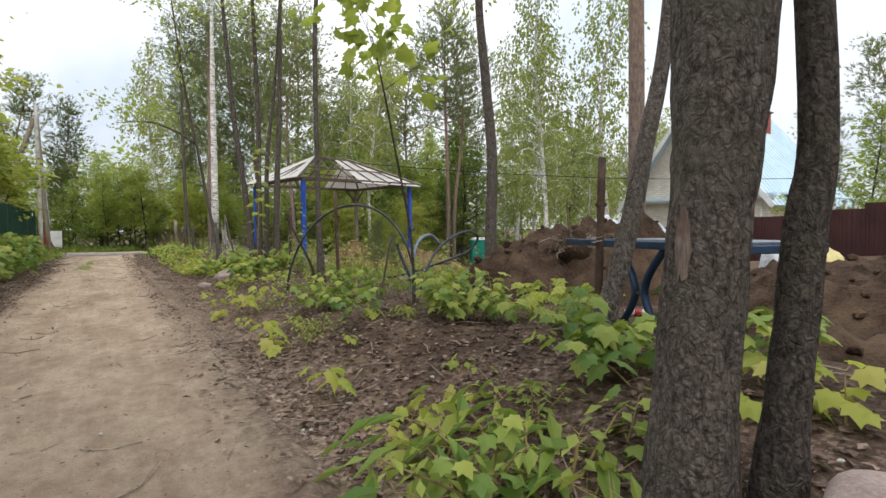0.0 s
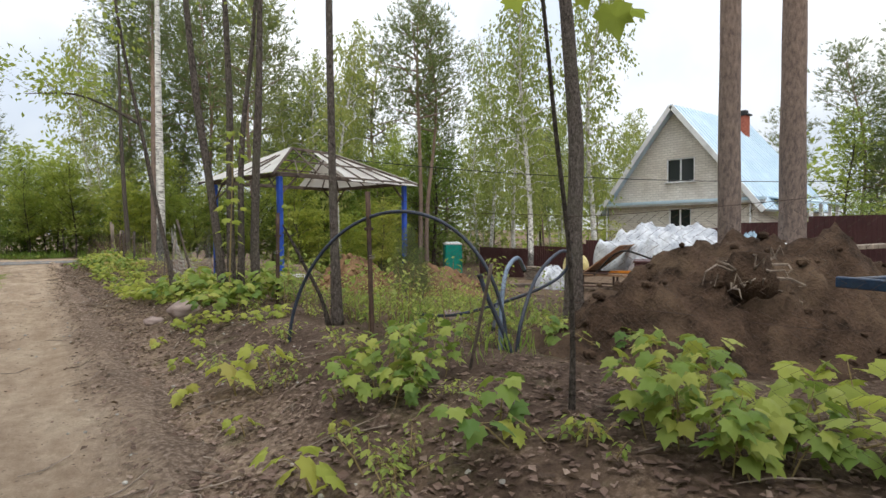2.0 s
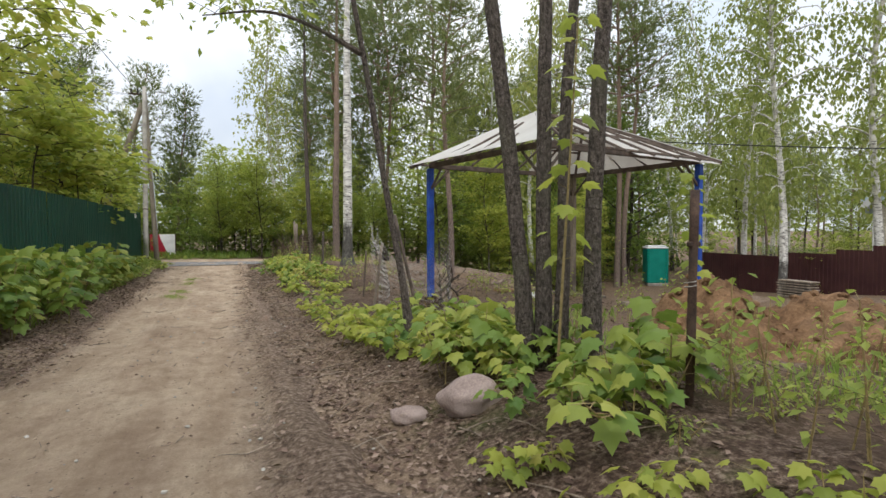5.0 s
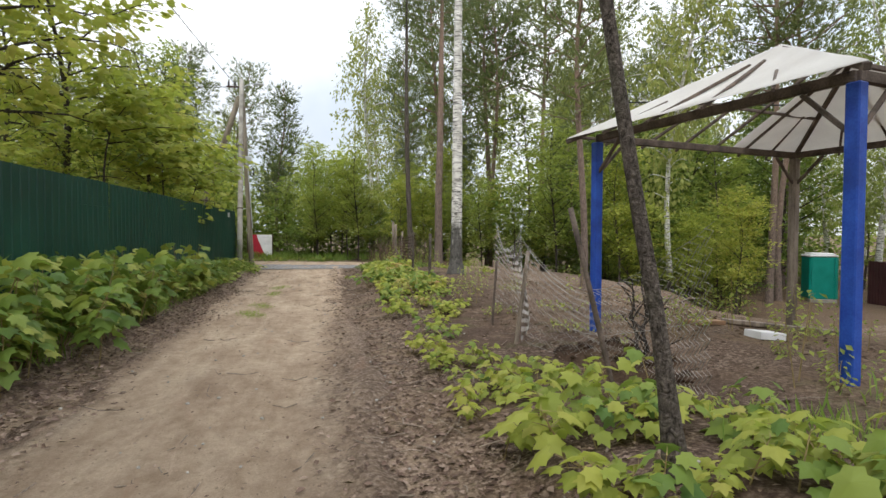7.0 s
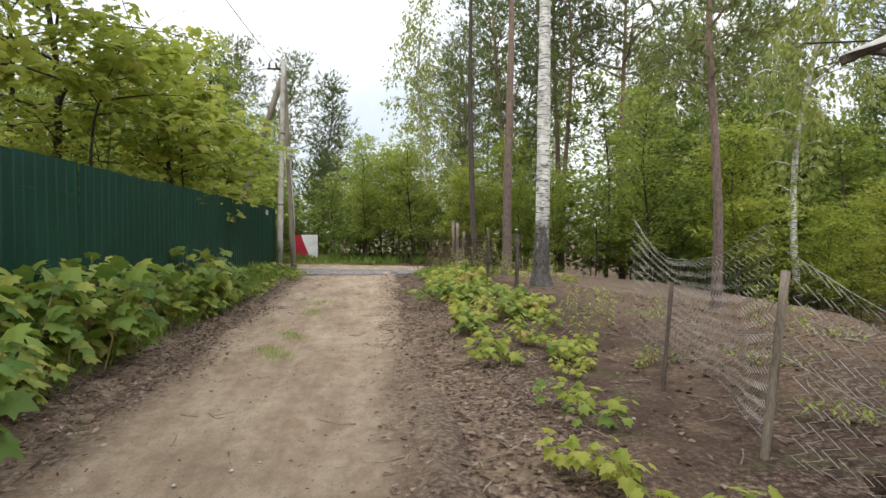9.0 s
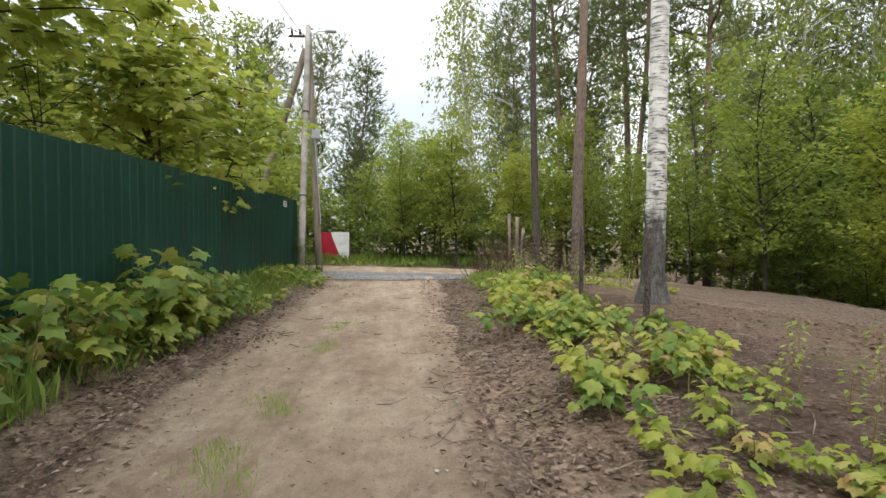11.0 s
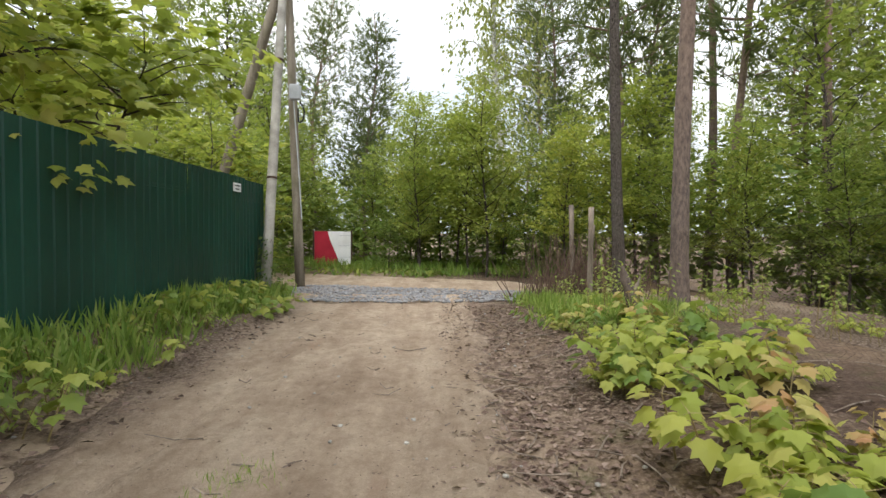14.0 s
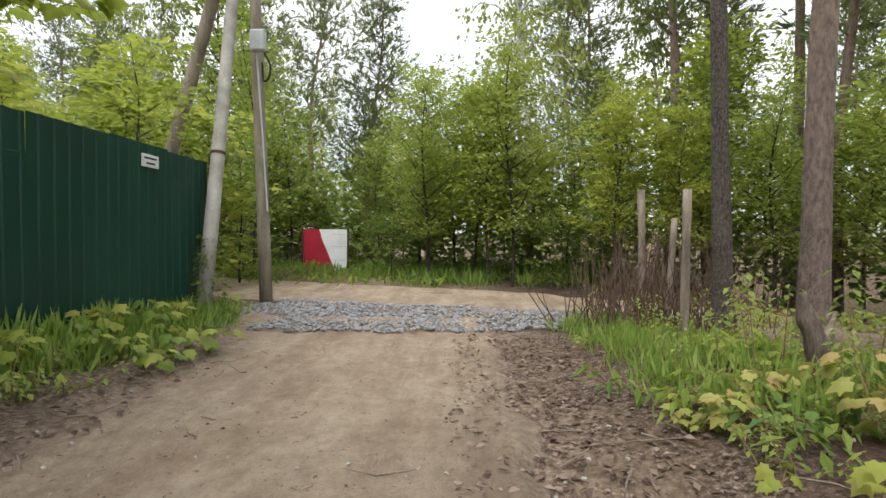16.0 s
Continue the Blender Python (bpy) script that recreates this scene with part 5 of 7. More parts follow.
for k in range(1, 5):
    t = k / 5
    for a, b, r in (("r", "f", R3), ("l", "n", R1)):
        lo = eaves[a].lerp(eaves[b], t)
        beam(lo, lo.lerp(r, min(t, 1 - t) * 1.9), 0.03, 0.035, "dark_timber", gaz, "rafter")
for key, p in corner.items():
    for other in {"n": "rl", "r": "nf", "l": "nf", "f": "rl"}[key]:
        d = (corner[other] - p).normalized() * 0.42
        beam((p.x, p.y, EAVE - 0.42), (p.x + d.x, p.y + d.y, EAVE), 0.035, 0.04, "dark_timber", gaz, "brace")


# ---- metal table with curved legs ----
tab = thing("metal_table", (3.86, 3.05, 0), "long dark blue metal table with curved legs", "table")
ta, tb = Vector((0.32, 1.12, 1.10)), Vector((-0.44, -1.22, 1.10))
tdir = (tb - ta).normalized()
tside = Vector((-tdir.y, tdir.x, 0))
tm = Matrix((( tdir.x, tside.x, 0, 0), (tdir.y, tside.y, 0, 0), (0, 0, 1, 0), (0, 0, 0, 1)))
tl = (tb - ta).length
tm.translation = (ta + tb) / 2 + tside * 0.30
part("top_board", box(Shape(), (tl * 0.60, 0.56, 0.03), tm @ pose(tl * 0.18, 0, 0.03)), M["worn_top"], tab, "worn slate-blue board")
for s in (-0.30, 0.30):
    part("side_rail", box(Shape(), (tl, 0.05, 0.065), tm @ pose(0, s, 0.0)), M["dark_blue"], tab)
for s in (-0.5, -0.12, 0.5):
    part("cross_rail", box(Shape(), (0.05, 0.56, 0.055), tm @ pose(s * (tl - 0.06), 0, -0.004)), M["dark_blue"], tab)
gt = gz(3.9, 3.05) - 0.03
for side in (-0.25, 0.25):
    for sgn in (-1, 1):
        pts = [tm @ Vector((sgn * (0.06 + 0.28 * abs(t - 0.5) ** 1.6 * 3.0), side, -0.03 - (1.07 - gt) * t)) for t in np.linspace(0, 1, 14)]
        sh = Shape()
        tube(sh, [tuple(p) for p in pts], 0.034, 8)
        part("leg", sh, M["dark_blue"], tab, smooth=True)
    part("foot_bolt", tube(Shape(), [tuple(tm @ Vector((-0.09, side, -0.42))), tuple(tm @ Vector((0.09, side, -0.42)))], 0.016, 8), M["rust"], tab)


# ---- earth heaps ----
def heap(name, label, cx, cy, rx, ry, turn, h, mat, seed, n=46, lump=0.16):
    root = thing(name, (cx, cy, 0), label, "earth heap")
    sh = Shape()
    vs, c, s = [], math.cos(turn), math.sin(turn)
    for j in range(n):
        for i in range(n):
            u, v = -1 + 2 * i / (n - 1), -1 + 2 * j / (n - 1)
            x, y = u * rx * c - v * ry * s, u * rx * s + v * ry * c
            d = math.sqrt(u * u + v * v) + 0.16 * noise.noise((u * 2.2 + seed, v * 2.2, 1))
            f = ss(1.0, 0.12, d)
            q = lump * (noise.noise((x * 2.4, y * 2.4, seed)) + 0.6 * noise.noise((x * 6, y * 6, seed + 3)) + 0.4 * noise.noise((x * 14, y * 14, seed + 5)))
            vs.append((x, y, gz(cx + x, cy + y) - 0.06 + (h + 0.06) * f + q * min(1, f * 3.5)))
    sh.add(vs, [(j * n + i, j * n + i + 1, (j + 1) * n + i + 1, (j + 1) * n + i) for j in range(n - 1) for i in range(n - 1)])
    part("earth", sh, M[mat], root, smooth=True)
    rng = np.random.default_rng(seed)
    cl = Shape()
    for k in range(150):
        i, j = rng.integers(3, n - 3, 2)
        p = np.array(vs[j * n + i])
        if p[2] < gz(cx + p[0], cy + p[1]) + 0.02:
            continue
        r = rng.uniform(0.015, 0.065)
        rock = bm_rock(r, int(rng.integers(0, 999)))
        cl.add(rock[0] + p + np.array([0, 0, r * 0.4]), rock[1])
    tagged(part("crumbled_earth", cl, M[mat], root), kind="stuff")
    return root


def bm_rock(r, seed, squash=(1, 1, .75), rough=0.35, sub=1):
    bm = bmesh.new()
    bmesh.ops.create_icosphere(bm, subdivisions=sub, radius=1.0)
    vs = np.array([tuple(v.co * (1 + rough * noise.noise(v.co * 1.4 + Vector((seed, seed * .3, 0))))) for v in bm.verts]) * r * np.array(squash)
    bm.verts.index_update()
    fs = [[v.index for v in f.verts] for f in bm.faces]
    bm.free()
    return vs, fs


heap("earth_heap", "large heap of dark brown dug earth with roots", 6.0, 5.4, 2.7, 1.7, -0.45, 0.95, "clod", 3, 72, 0.22)
heap("earth_heap", "low spread of brown earth by the table", 6.2, 2.4, 2.6, 1.9, 0.2, 0.55, "clod", 5, 50)
heap("earth_heap", "heap of loose reddish earth on the plot", 5.15, 12.2, 1.15, 1.0, 0.5, 0.62, "red_earth", 8, 52)
heap("earth_heap", "smaller heap of loose reddish earth", 6.5, 11.6, 1.75, 1.35, -0.2, 0.52, "red_earth", 11, 48)
roots = thing("root_ball", (5.3, 5.15, 0.98), "tangled root ball on the dark earth heap", "roots")
rr = np.random.default_rng(12)
part("root_core", Shape().add(*bm_rock(0.24, 4, (1.1, .9, .95), 0.5, 2)), M["clod"], roots, smooth=True)
for k in range(34):
    d = rr.normal(0, 1, 3) * np.array([1, 1, 0.8])
    d /= np.linalg.norm(d)
    a = d * 0.16
    b = d * rr.uniform(0.28, 0.46) + rr.normal(0, 0.08, 3) + np.array([0, 0, -0.06])
    part("root", tube(Shape(), [a, (a + b) / 2 + rr.normal(0, 0.05, 3), b, b + rr.normal(0, .05, 3) - np.array([0, 0, .06])], [0.016, 0.011, 0.007, 0.004], 5), M["twig"], roots)


heap("earth_heap", "low ridge of dark turned earth along the wire mesh", 3.45, 16.0, 0.62, 1.7, 0.0, 0.12, "clod", 17, 44, 0.12)


def bare_shrub(label, x, y, h, seed):
    """A leafless crooked shrub: a main stem with kinked side shoots."""
    root = thing("bare_shrub", (x, y, gz(x, y) - 0.04), label, "shrub", "bare shrubs by the wire mesh")
    rng = np.random.default_rng(seed)
    pts = [np.zeros(3)]
    for k in range(6):
        pts.append(pts[-1] + np.array([rng.normal(-0.02, 0.05), rng.normal(0, 0.05), h / 6]))
    part("stem", tube(Shape(), smooth_path(pts, 4), np.linspace(0.022, 0.008, 25), 7), M["bark_dark"], root, smooth=True)
    for k in range(5):
        o = along(np.array(pts), rng.uniform(0.15, 0.9))
        d = np.array([rng.normal(0, 1), rng.normal(0, 1), 1.1])
        d *= rng.uniform(0.2, 0.42) / np.linalg.norm(d)
        part("shoot", tube(Shape(), [o, o + d * 0.5 + rng.normal(0, 0.03, 3), o + d], [0.010, 0.008, 0.004], 5), M["bark_dark"], root)


bare_shrub("bare crooked dark shrub in the turned earth", 3.83, 16.1, 0.95, 5)
bare_shrub("thin bare dark shrub in the turned earth", 3.64, 15.72, 0.62, 6)
bare_shrub("bare crooked dark shrub behind the wire mesh", 4.35, 17.0, 0.7, 9)
pile = thing("branch_pile", (7.26, 21.4, gz(7.26, 21.4)), "small pile of dead brown branches on the plot", "branches")
rb = np.random.default_rng(19)
for k in range(26):
    a = np.array([rb.normal(0, .35), rb.normal(0, .2), rb.uniform(0.02, .12)])
    e = a + np.array([rb.normal(0, .45), rb.normal(0, .3), rb.uniform(-.02, .3)])
    part("branch", tube(Shape(), [a, (a + e) / 2 + rb.normal(0, .04, 3), e], [.018, .013, .006], 5), M["twig"], pile)

# ---- boulders ----
def boulder(label, x, y, r, squash, seed, turn=0):
    root = thing("boulder", pose(x, y, gz(x, y) + r * squash[2] * 0.35, 0, 0, turn), label, "stone", "roadside stones")
    part("stone_body", Shape().add(*bm_rock(r, seed, squash, 0.30, 4)), M["granite"], root, smooth=True)


boulder("rounded pink-grey granite boulder beside the road", 1.98, 11.3, 0.205, (1.05, .9, .70), 17)
boulder("smaller pale stone beside the boulder", 1.62, 11.55, 0.12, (1.1, .9, .6), 5)
boulder("grey stone in the weeds by the wire", 4.3, 8.1, 0.15, (1, .9, .7), 9)
boulder("small pale stone on the earth heap", 4.75, 5.35, 0.12, (1, .9, .8), 23)
boulder("rough grey stone at the foot of the thick trunk", 1.98, 0.55, 0.26, (1.2, 1, .7), 31)

# ---- drink bottle ----
bot = thing("drink_bottle", pose(4.5, 3.68, gz(4.5, 3.68) + 0.05, 90, 0, 35), "crumpled clear plastic bottle with a red label", "bottle")
part("bottle_body", tube(Shape(), [(0, 0, z) for z in (0, .02, .10, .12, .20, .25)], [.03, .042, .042, .036, .042, .018], 12), M["bottle"], bot, smooth=True)
part("label_band", tube(Shape(), [(0, 0, .10), (0, 0, .17)], .0435, 12, False), M["red_paint"], bot, smooth=True)
part("screw_cap", tube(Shape(), [(0, 0, .25), (0, 0, .275)], .017, 10), M["red_paint"], bot)


# ---- portable toilet ----
wc = thing("portable_toilet", pose(23.4, 32.45, gz(23.4, 32.45) + 0.12, 0, 0, 62), "teal plastic portable toilet with a white roof", "toilet")
part("cabin", box(Shape(), (1.10, 1.15, 1.98), pose(0, 0, 1.02), 0.05), M["teal"], wc)
sh = Shape()
box(sh, (1.14, 1.19, 0.10), pose(0, 0, 2.06), 0.03)
box(sh, (0.9, 0.95, 0.10), pose(0, 0, 2.14), 0.045)
part("roof", sh, M["white_paint"], wc, "white domed plastic roof")
part("door", box(Shape(), (0.72, 0.03, 1.76), pose(0, -0.592, 1.0), 0.012), M["teal"], wc)
for dx in (-0.46, 0.46):
    part("corner_rib", box(Shape(), (0.07, 0.04, 1.94), pose(dx, -0.59, 1.02), 0.01), M["teal"], wc)
    part("corner_rib", box(Shape(), (0.04, 0.07, 1.94), pose(-0.565, dx, 1.02), 0.01), M["teal"], wc)
part("door_handle", box(Shape(), (0.04, 0.04, 0.14), pose(0.28, -0.62, 1.0)), M["meter"], wc)
for dx in (-0.42, 0.42):
    part("block", box(Shape(), (0.36, 1.1, 0.2), pose(dx, 0, -0.06), 0.02), M["concrete"], wc, "pale concrete block")


# ---- brown boundary fence ----
bf = thing("boundary_fence", (0, 0, 0), "dark brown profiled steel fence round the house plot", "fence")
me = sheet_panel(1.2, 2.0, 8, 0.03).mesh("sheet", M["fence_brown"], False)
line = smooth_path([(25.0, 31.4, 0), (24.0, 26, 0), (23.4, 18, 0), (23.2, 12, 0), (22.0, 5, 0), (20.0, -3, 0)], 30)
spots, acc, last = [Vector(line[0])], 0.0, Vector(line[0])
for q in line[1:]:
    q = Vector(q)
    acc += (q - last).length
    last = q
    if acc >= 1.16:
        spots.append(q)
        acc = 0.0
for p, q in zip(spots, spots[1:]):
    d = (q - p)
    z = round((gz(p.x, p.y) - 0.15) * 5) / 5 + 0.02
    m = Matrix.Translation((p.x, p.y, z)) @ Matrix.Rotation(math.atan2(-d.x, d.y), 4, 'Z') @ Matrix.Diagonal((1, (d.length + 0.03) / 1.2, 1, 1))
    part("sheet", me, None, bf, at=m)
    part("fence_post", box(Shape(), (0.06, 0.06, 2.1), pose(p.x + 0.08, p.y, z + 0.9)), M["fence_brown"], bf)


# ---- the house ----
house = thing("house", (32.2, 21.1, 0), "pale brick gabled house with a light blue metal roof", "house")
hw, deep, ez, rz = 4.85, 9.4, 3.05, 9.0


def wall_poly(pts, thick, axis_dir):
    """A flat wall of an outline, given a thickness along axis_dir."""
    n = len(pts)
    d = Vector(axis_dir) * thick
    vs = [tuple(p) for p in pts] + [tuple(Vector(p) + d) for p in pts]
    fs = [tuple(range(n)), tuple(range(2 * n - 1, n - 1, -1))] + [(i, i + n, (i + 1) % n + n, (i + 1) % n) for i in range(n)]
    return Shape().add(vs, fs)


def front_wall(holes):
    """Gable front as one welded wall that leaves the window openings free."""
    def top(y):
        return ez + (rz - 0.25 - ez) * (1 - abs(y) / hw)
    cuts = sorted({-hw, hw, 0.0} | {h[0] for h in holes} | {h[1] for h in holes})
    rows = sorted({-2.2, ez} | {h[2] for h in holes} | {h[3] for h in holes})
    bm = bmesh.new()
    for a, b in zip(cuts, cuts[1:]):
        for z0, z1 in zip(rows, rows[1:] + [99]):
            if any(h[0] <= (a + b) / 2 <= h[1] and h[2] <= (z0 + min(z1, 9)) / 2 <= h[3] for h in holes):
                continue
            pts = [(0, a, min(z0, top(a))), (0, b, min(z0, top(b))), (0, b, min(z1, top(b))), (0, a, min(z1, top(a)))]
            pts = [p for k, p in enumerate(pts) if p not in pts[:k]]
            if len(pts) > 2:
                bm.faces.new([bm.verts.new(p) for p in pts])
    bmesh.ops.remove_doubles(bm, verts=bm.verts[:], dist=0.001)
    grown = bmesh.ops.extrude_face_region(bm, geom=bm.faces[:])
    for v in [g for g in grown["geom"] if isinstance(g, bmesh.types.BMVert)]:
        v.co.x += 0.3
    bmesh.ops.recalc_face_normals(bm, faces=bm.faces[:])
    bm.verts.index_update()
    sh = Shape().add([tuple(v.co) for v in bm.verts], [[v.index for v in f.verts] for f in bm.faces])
    bm.free()
    return sh


holes = [(-1.25, 0.58, 4.28, 5.75), (-1.06, 0.40, 1.2, 2.64)]
part("wall", front_wall(holes), M["brick"], house)
for y in (-hw, hw - 0.3):
    part("wall", wall_poly([(0.3, y, -2.2), (deep, y, -2.2), (deep, y, ez), (0.3, y, ez)], 0.3, (0, 1, 0)), M["brick"], house)
part("wall", wall_poly([(deep, -hw, -2.2), (deep, hw, -2.2), (deep, hw, ez), (deep, 0, rz - .25), (deep, -hw, ez)], 0.3, (1, 0, 0)), M["brick"], house)
part("ceiling_slab", box(Shape(), (deep - 0.4, hw * 2 - 0.7, 0.2), pose(deep / 2 + 0.1, 0, ez - 0.2)), M["old_timber"], house)
for y0, y1, z0, z1 in holes:
    win = part("window", box(Shape(), (0.04, y1 - y0, 0.07), pose(0.12, (y0 + y1) / 2, z0 + 0.035)), M["white_paint"], house, "white-framed two-leaf window")
    for yy in (y0 + 0.04, (y0 + y1) / 2, y1 - 0.04):
        part("frame", box(Shape(), (0.07, 0.085, z1 - z0), pose(0.08, yy, (z0 + z1) / 2)), M["white_paint"], win)
    part("frame", box(Shape(), (0.07, y1 - y0, 0.085), pose(0.08, (y0 + y1) / 2, z1 - 0.04)), M["white_paint"], win)
    for yy in ((y0 * 3 + y1) / 4, (y0 + y1 * 3) / 4):
        part("pane", box(Shape(), (0.02, (y1 - y0) / 2 - 0.1, z1 - z0 - 0.12), pose(0.11, yy, (z0 + z1) / 2), 0), M["glass"], win)
    part("sill", box(Shape(), (0.16, y1 - y0 + 0.2, 0.05), pose(-0.05, (y0 + y1) / 2, z0 - 0.03)), M["white_paint"], house)
for sgn in (-1, 1):
    over = 0.55
    slope = (rz - ez) / hw
    a, b = Vector((-0.55, 0, rz)), Vector((-0.55, sgn * (hw + over), ez - over * slope))
    run = (b - a)
    L = run.length
    nr = Vector((0, -run.z * sgn, abs(run.y))).normalized()
    sh = Shape()
    seams = int((deep + 1.1) / 0.45)
    vs, prof = [], []
    for k in range(seams):
        x0 = k * 0.45
        prof += [(x0, 0), (x0 + 0.40, 0), (x0 + 0.41, 0.04), (x0 + 0.44, 0.04)]
    prof.append((seams * 0.45, 0))
    for base in (0.0, -0.12):
        for end in (a, b):
            vs += [tuple(end + Vector((x, 0, 0)) + nr * (h + 0.05 + base if base == 0 else base)) for x, h in prof]
    n = len(prof)
    fs = [(i, i + 1, n + i + 1, n + i) for i in range(n - 1)] + [(2 * n + i + 1, 2 * n + i, 3 * n + i, 3 * n + i + 1) for i in range(n - 1)]
    fs += [(n + i, n + i + 1, 3 * n + i + 1, 3 * n + i) for i in range(n - 1)] + [(0, n, 3 * n, 2 * n), (n - 1, 2 * n - 1, 4 * n - 1, 3 * n - 1)]
    part("roof", sh.add(vs, fs), M["roof_blue"], house, "light blue standing-seam metal roof")
    beam(a + Vector((-0.02, 0, -0.06)), b + Vector((-0.02, 0, -0.06)), 0.05, 0.30, "white_paint", house, "bargeboard", "pale grey bargeboard")
part("eave_band", box(Shape(), (0.42, hw * 2 + 1.0, 0.18), pose(-0.26, 0, ez - 0.02)), M["roof_blue"], house)
part("eave_band", box(Shape(), (0.36, hw * 2 + 0.9, 0.12), pose(-0.22, 0, ez - 0.17)), M["white_paint"], house, "white soffit board")
ch = part("chimney", box(Shape(), (0.55, 0.55, 1.5), pose(7.2, -0.9, 8.35), 0.02), M["chimney"], house)
part("chimney_cap", box(Shape(), (0.78, 0.78, 0.10), pose(7.2, -0.9, 9.14), 0.02), M["cable"], ch)
part("chimney_cowl", box(Shape(), (0.45, 0.45, 0.3), pose(7.2, -0.9, 9.33), 0.08), M["cable"], ch)
# porch on the side
beam((3.6, -7.2, 2.75), (3.6, -4.6, 3.2), 4.4, 0.10, "roof_blue", house, "porch_roof")
for x in (1.6, 3.0, 4.4, 5.6):
    part("porch_post", box(Shape(), (0.16, 0.16, 3.6), pose(x, -6.9, 0.9)), M["white_paint"], house)
part("porch_wall", box(Shape(), (4.3, 0.14, 1.9), pose(3.6, -6.95, -0.2)), M["brick"], house)
for y in (-4.5, 4.95):
    part("downpipe", tube(Shape(), [(-0.08, y, ez - 0.2), (-0.08, y, -1.8)], 0.05, 8), M["white_paint"], house, smooth=True)


# ---- heap of building stuff ----
def lump_sheet(name, label, cx, cy, z, rx, ry, h, mat, seed, category, n=30, fold=0.5, group=""):
    root = thing(name, (cx, cy, z), label, category, group)
    sh = Shape()
    vs, fs = [], []
    rings, sides = 22, n * 2
    for j in range(rings):
        f = j / (rings - 1)
        for k in range(sides):
            a = 2 * math.pi * k / sides
            w = 1 + 0.22 * noise.noise((math.cos(a) * 1.6 + seed, math.sin(a) * 1.6, f)) + 0.06 * fold * math.sin(a * 9 + seed + 3 * f) * f
            r = math.sin(f * math.pi * 0.5) ** 0.8 * w if f < 1 else w
            zz = h * (math.cos(f * math.pi * 0.5) ** 0.75 if f < 1 else 0)
            zz += h * 0.34 * fold * noise.noise((math.cos(a) * r * 3 + seed, math.sin(a) * r * 3, seed)) * math.sin(math.pi * min(1, f + 0.12))
            q = abs(noise.noise((math.cos(a) * r * 5.5, math.sin(a) * r * 5.5, seed + 4))) + 0.5 * abs(noise.noise((math.cos(a) * r * 13, math.sin(a) * r * 13, seed + 7)))
            zz += h * 0.42 * fold * (q - 0.3) * (1 - f * 0.6)
            vs.append((rx * r * math.cos(a), ry * r * math.sin(a), zz))
    for j in range(rings - 1):
        for k in range(sides):
            fs.append((j * sides + k, (j + 1) * sides + k, (j + 1) * sides + (k + 1) % sides, j * sides + (k + 1) % sides))
    part("cover", sh.add(vs, fs), M[mat], root, smooth=True)
    return root


BS = "building stuff heap"
px, py = 11.6, 9.6
pz = gz(px, py)
lump_sheet("plastic_sheet", "crumpled white plastic sheeting over a heap of building stuff", px, py, pz + 0.35, 1.25, 1.55, 0.95, "plastic", 3, "plastic sheet", 44, 1.0, BS)
lump_sheet("plastic_sheet", "white plastic sheeting spilling down the heap", px - 0.9, py - 0.9, pz + 0.3, 0.9, 1.1, 0.75, "plastic", 9, "plastic sheet", 40, 1.1, BS)
lump_sheet("plastic_sheet", "torn white sheeting at the end of the heap", px - 0.6, py - 2.2, pz + 0.2, 0.9, 0.9, 0.8, "plastic", 14, "plastic sheet", 36, 1.1, BS)
for x, y, z, r, h, mat, lab in [(10.4, 11.9, 0.0, .42, .55, "plastic", "stuffed white plastic sack"), (10.1, 11.4, 0.0, .36, .48, "plastic", "stuffed white plastic sack"), (10.15, 10.95, .48, .30, .32, "bag_yellow", "pale yellow sack on the heap"),
                                (8.75, 6.6, .72, .20, .36, "bag_blue", "pale blue plastic sack on a tree stump"), (10.2, 4.9, .1, .34, .45, "plastic", "grey-white sack by the far pine"), (10.6, 4.4, .1, .34, .42, "bag_yellow", "dull beige sack by the far pine"), (10.9, 5.0, .1, .4, .62, "plastic", "grey-white sack by the far pine")]:
    lump_sheet("sack", lab, x, y, gz(x, y) + z - 0.02, r, r * 0.9, h, mat, x * 3, "sack", 22, 0.6, "sacks")
st = thing("tree_stump", (8.75, 6.6, gz(8.75, 6.6) - 0.1), "sawn grey tree stump under a blue sack", "stump")
part("stump_body", tube(Shape(), [(0, 0, 0), (0, 0, .2), (.02, 0, .5), (.02, 0, .85)], [.22, .17, .15, .15], 14, True, lambda i, k: 1 + .08 * math.sin(k * 2.3)), M["bark"], st, smooth=True)


def plank(label, a, b, w, h, mat, name="plank", cat="board"):
    a, b = Vector(a), Vector(b)
    d = b - a
    m = d.to_track_quat('Y', 'Z').to_matrix().to_4x4()
    m.translation = (a + b) / 2
    ob = thing(name, m, label, cat, "boards of the heap")
    part("board_body", box(Shape(), (w, d.length, h)), M[mat], ob)
    return ob


plank("brown plywood sheet leaning on the heap", (9.85, 10.5, pz + .3), (10.1, 9.6, pz + 1.0), 0.9, 0.02, "ply")
plank("orange painted board in the heap", (10.0, 9.9, pz + .42), (9.7, 8.9, pz + .48), 0.22, 0.06, "orange")
plank("pale timber board in the heap", (9.9, 8.9, pz + .55), (9.2, 7.2, pz + .9), 0.12, 0.05, "old_timber")
plank("pale timber board in the heap", (10.6, 8.4, pz + .7), (9.0, 7.6, pz + .62), 0.14, 0.05, "old_timber")
plank("brown timber board in the heap", (9.6, 10.6, pz + .38), (9.3, 8.6, pz + .44), 0.14, 0.05, "ply")
plank("light board laid over a stump", (8.2, 6.2, gz(8.5, 6.4) + .80), (9.6, 5.2, gz(9, 5.6) + .86), 0.2, 0.06, "old_timber")
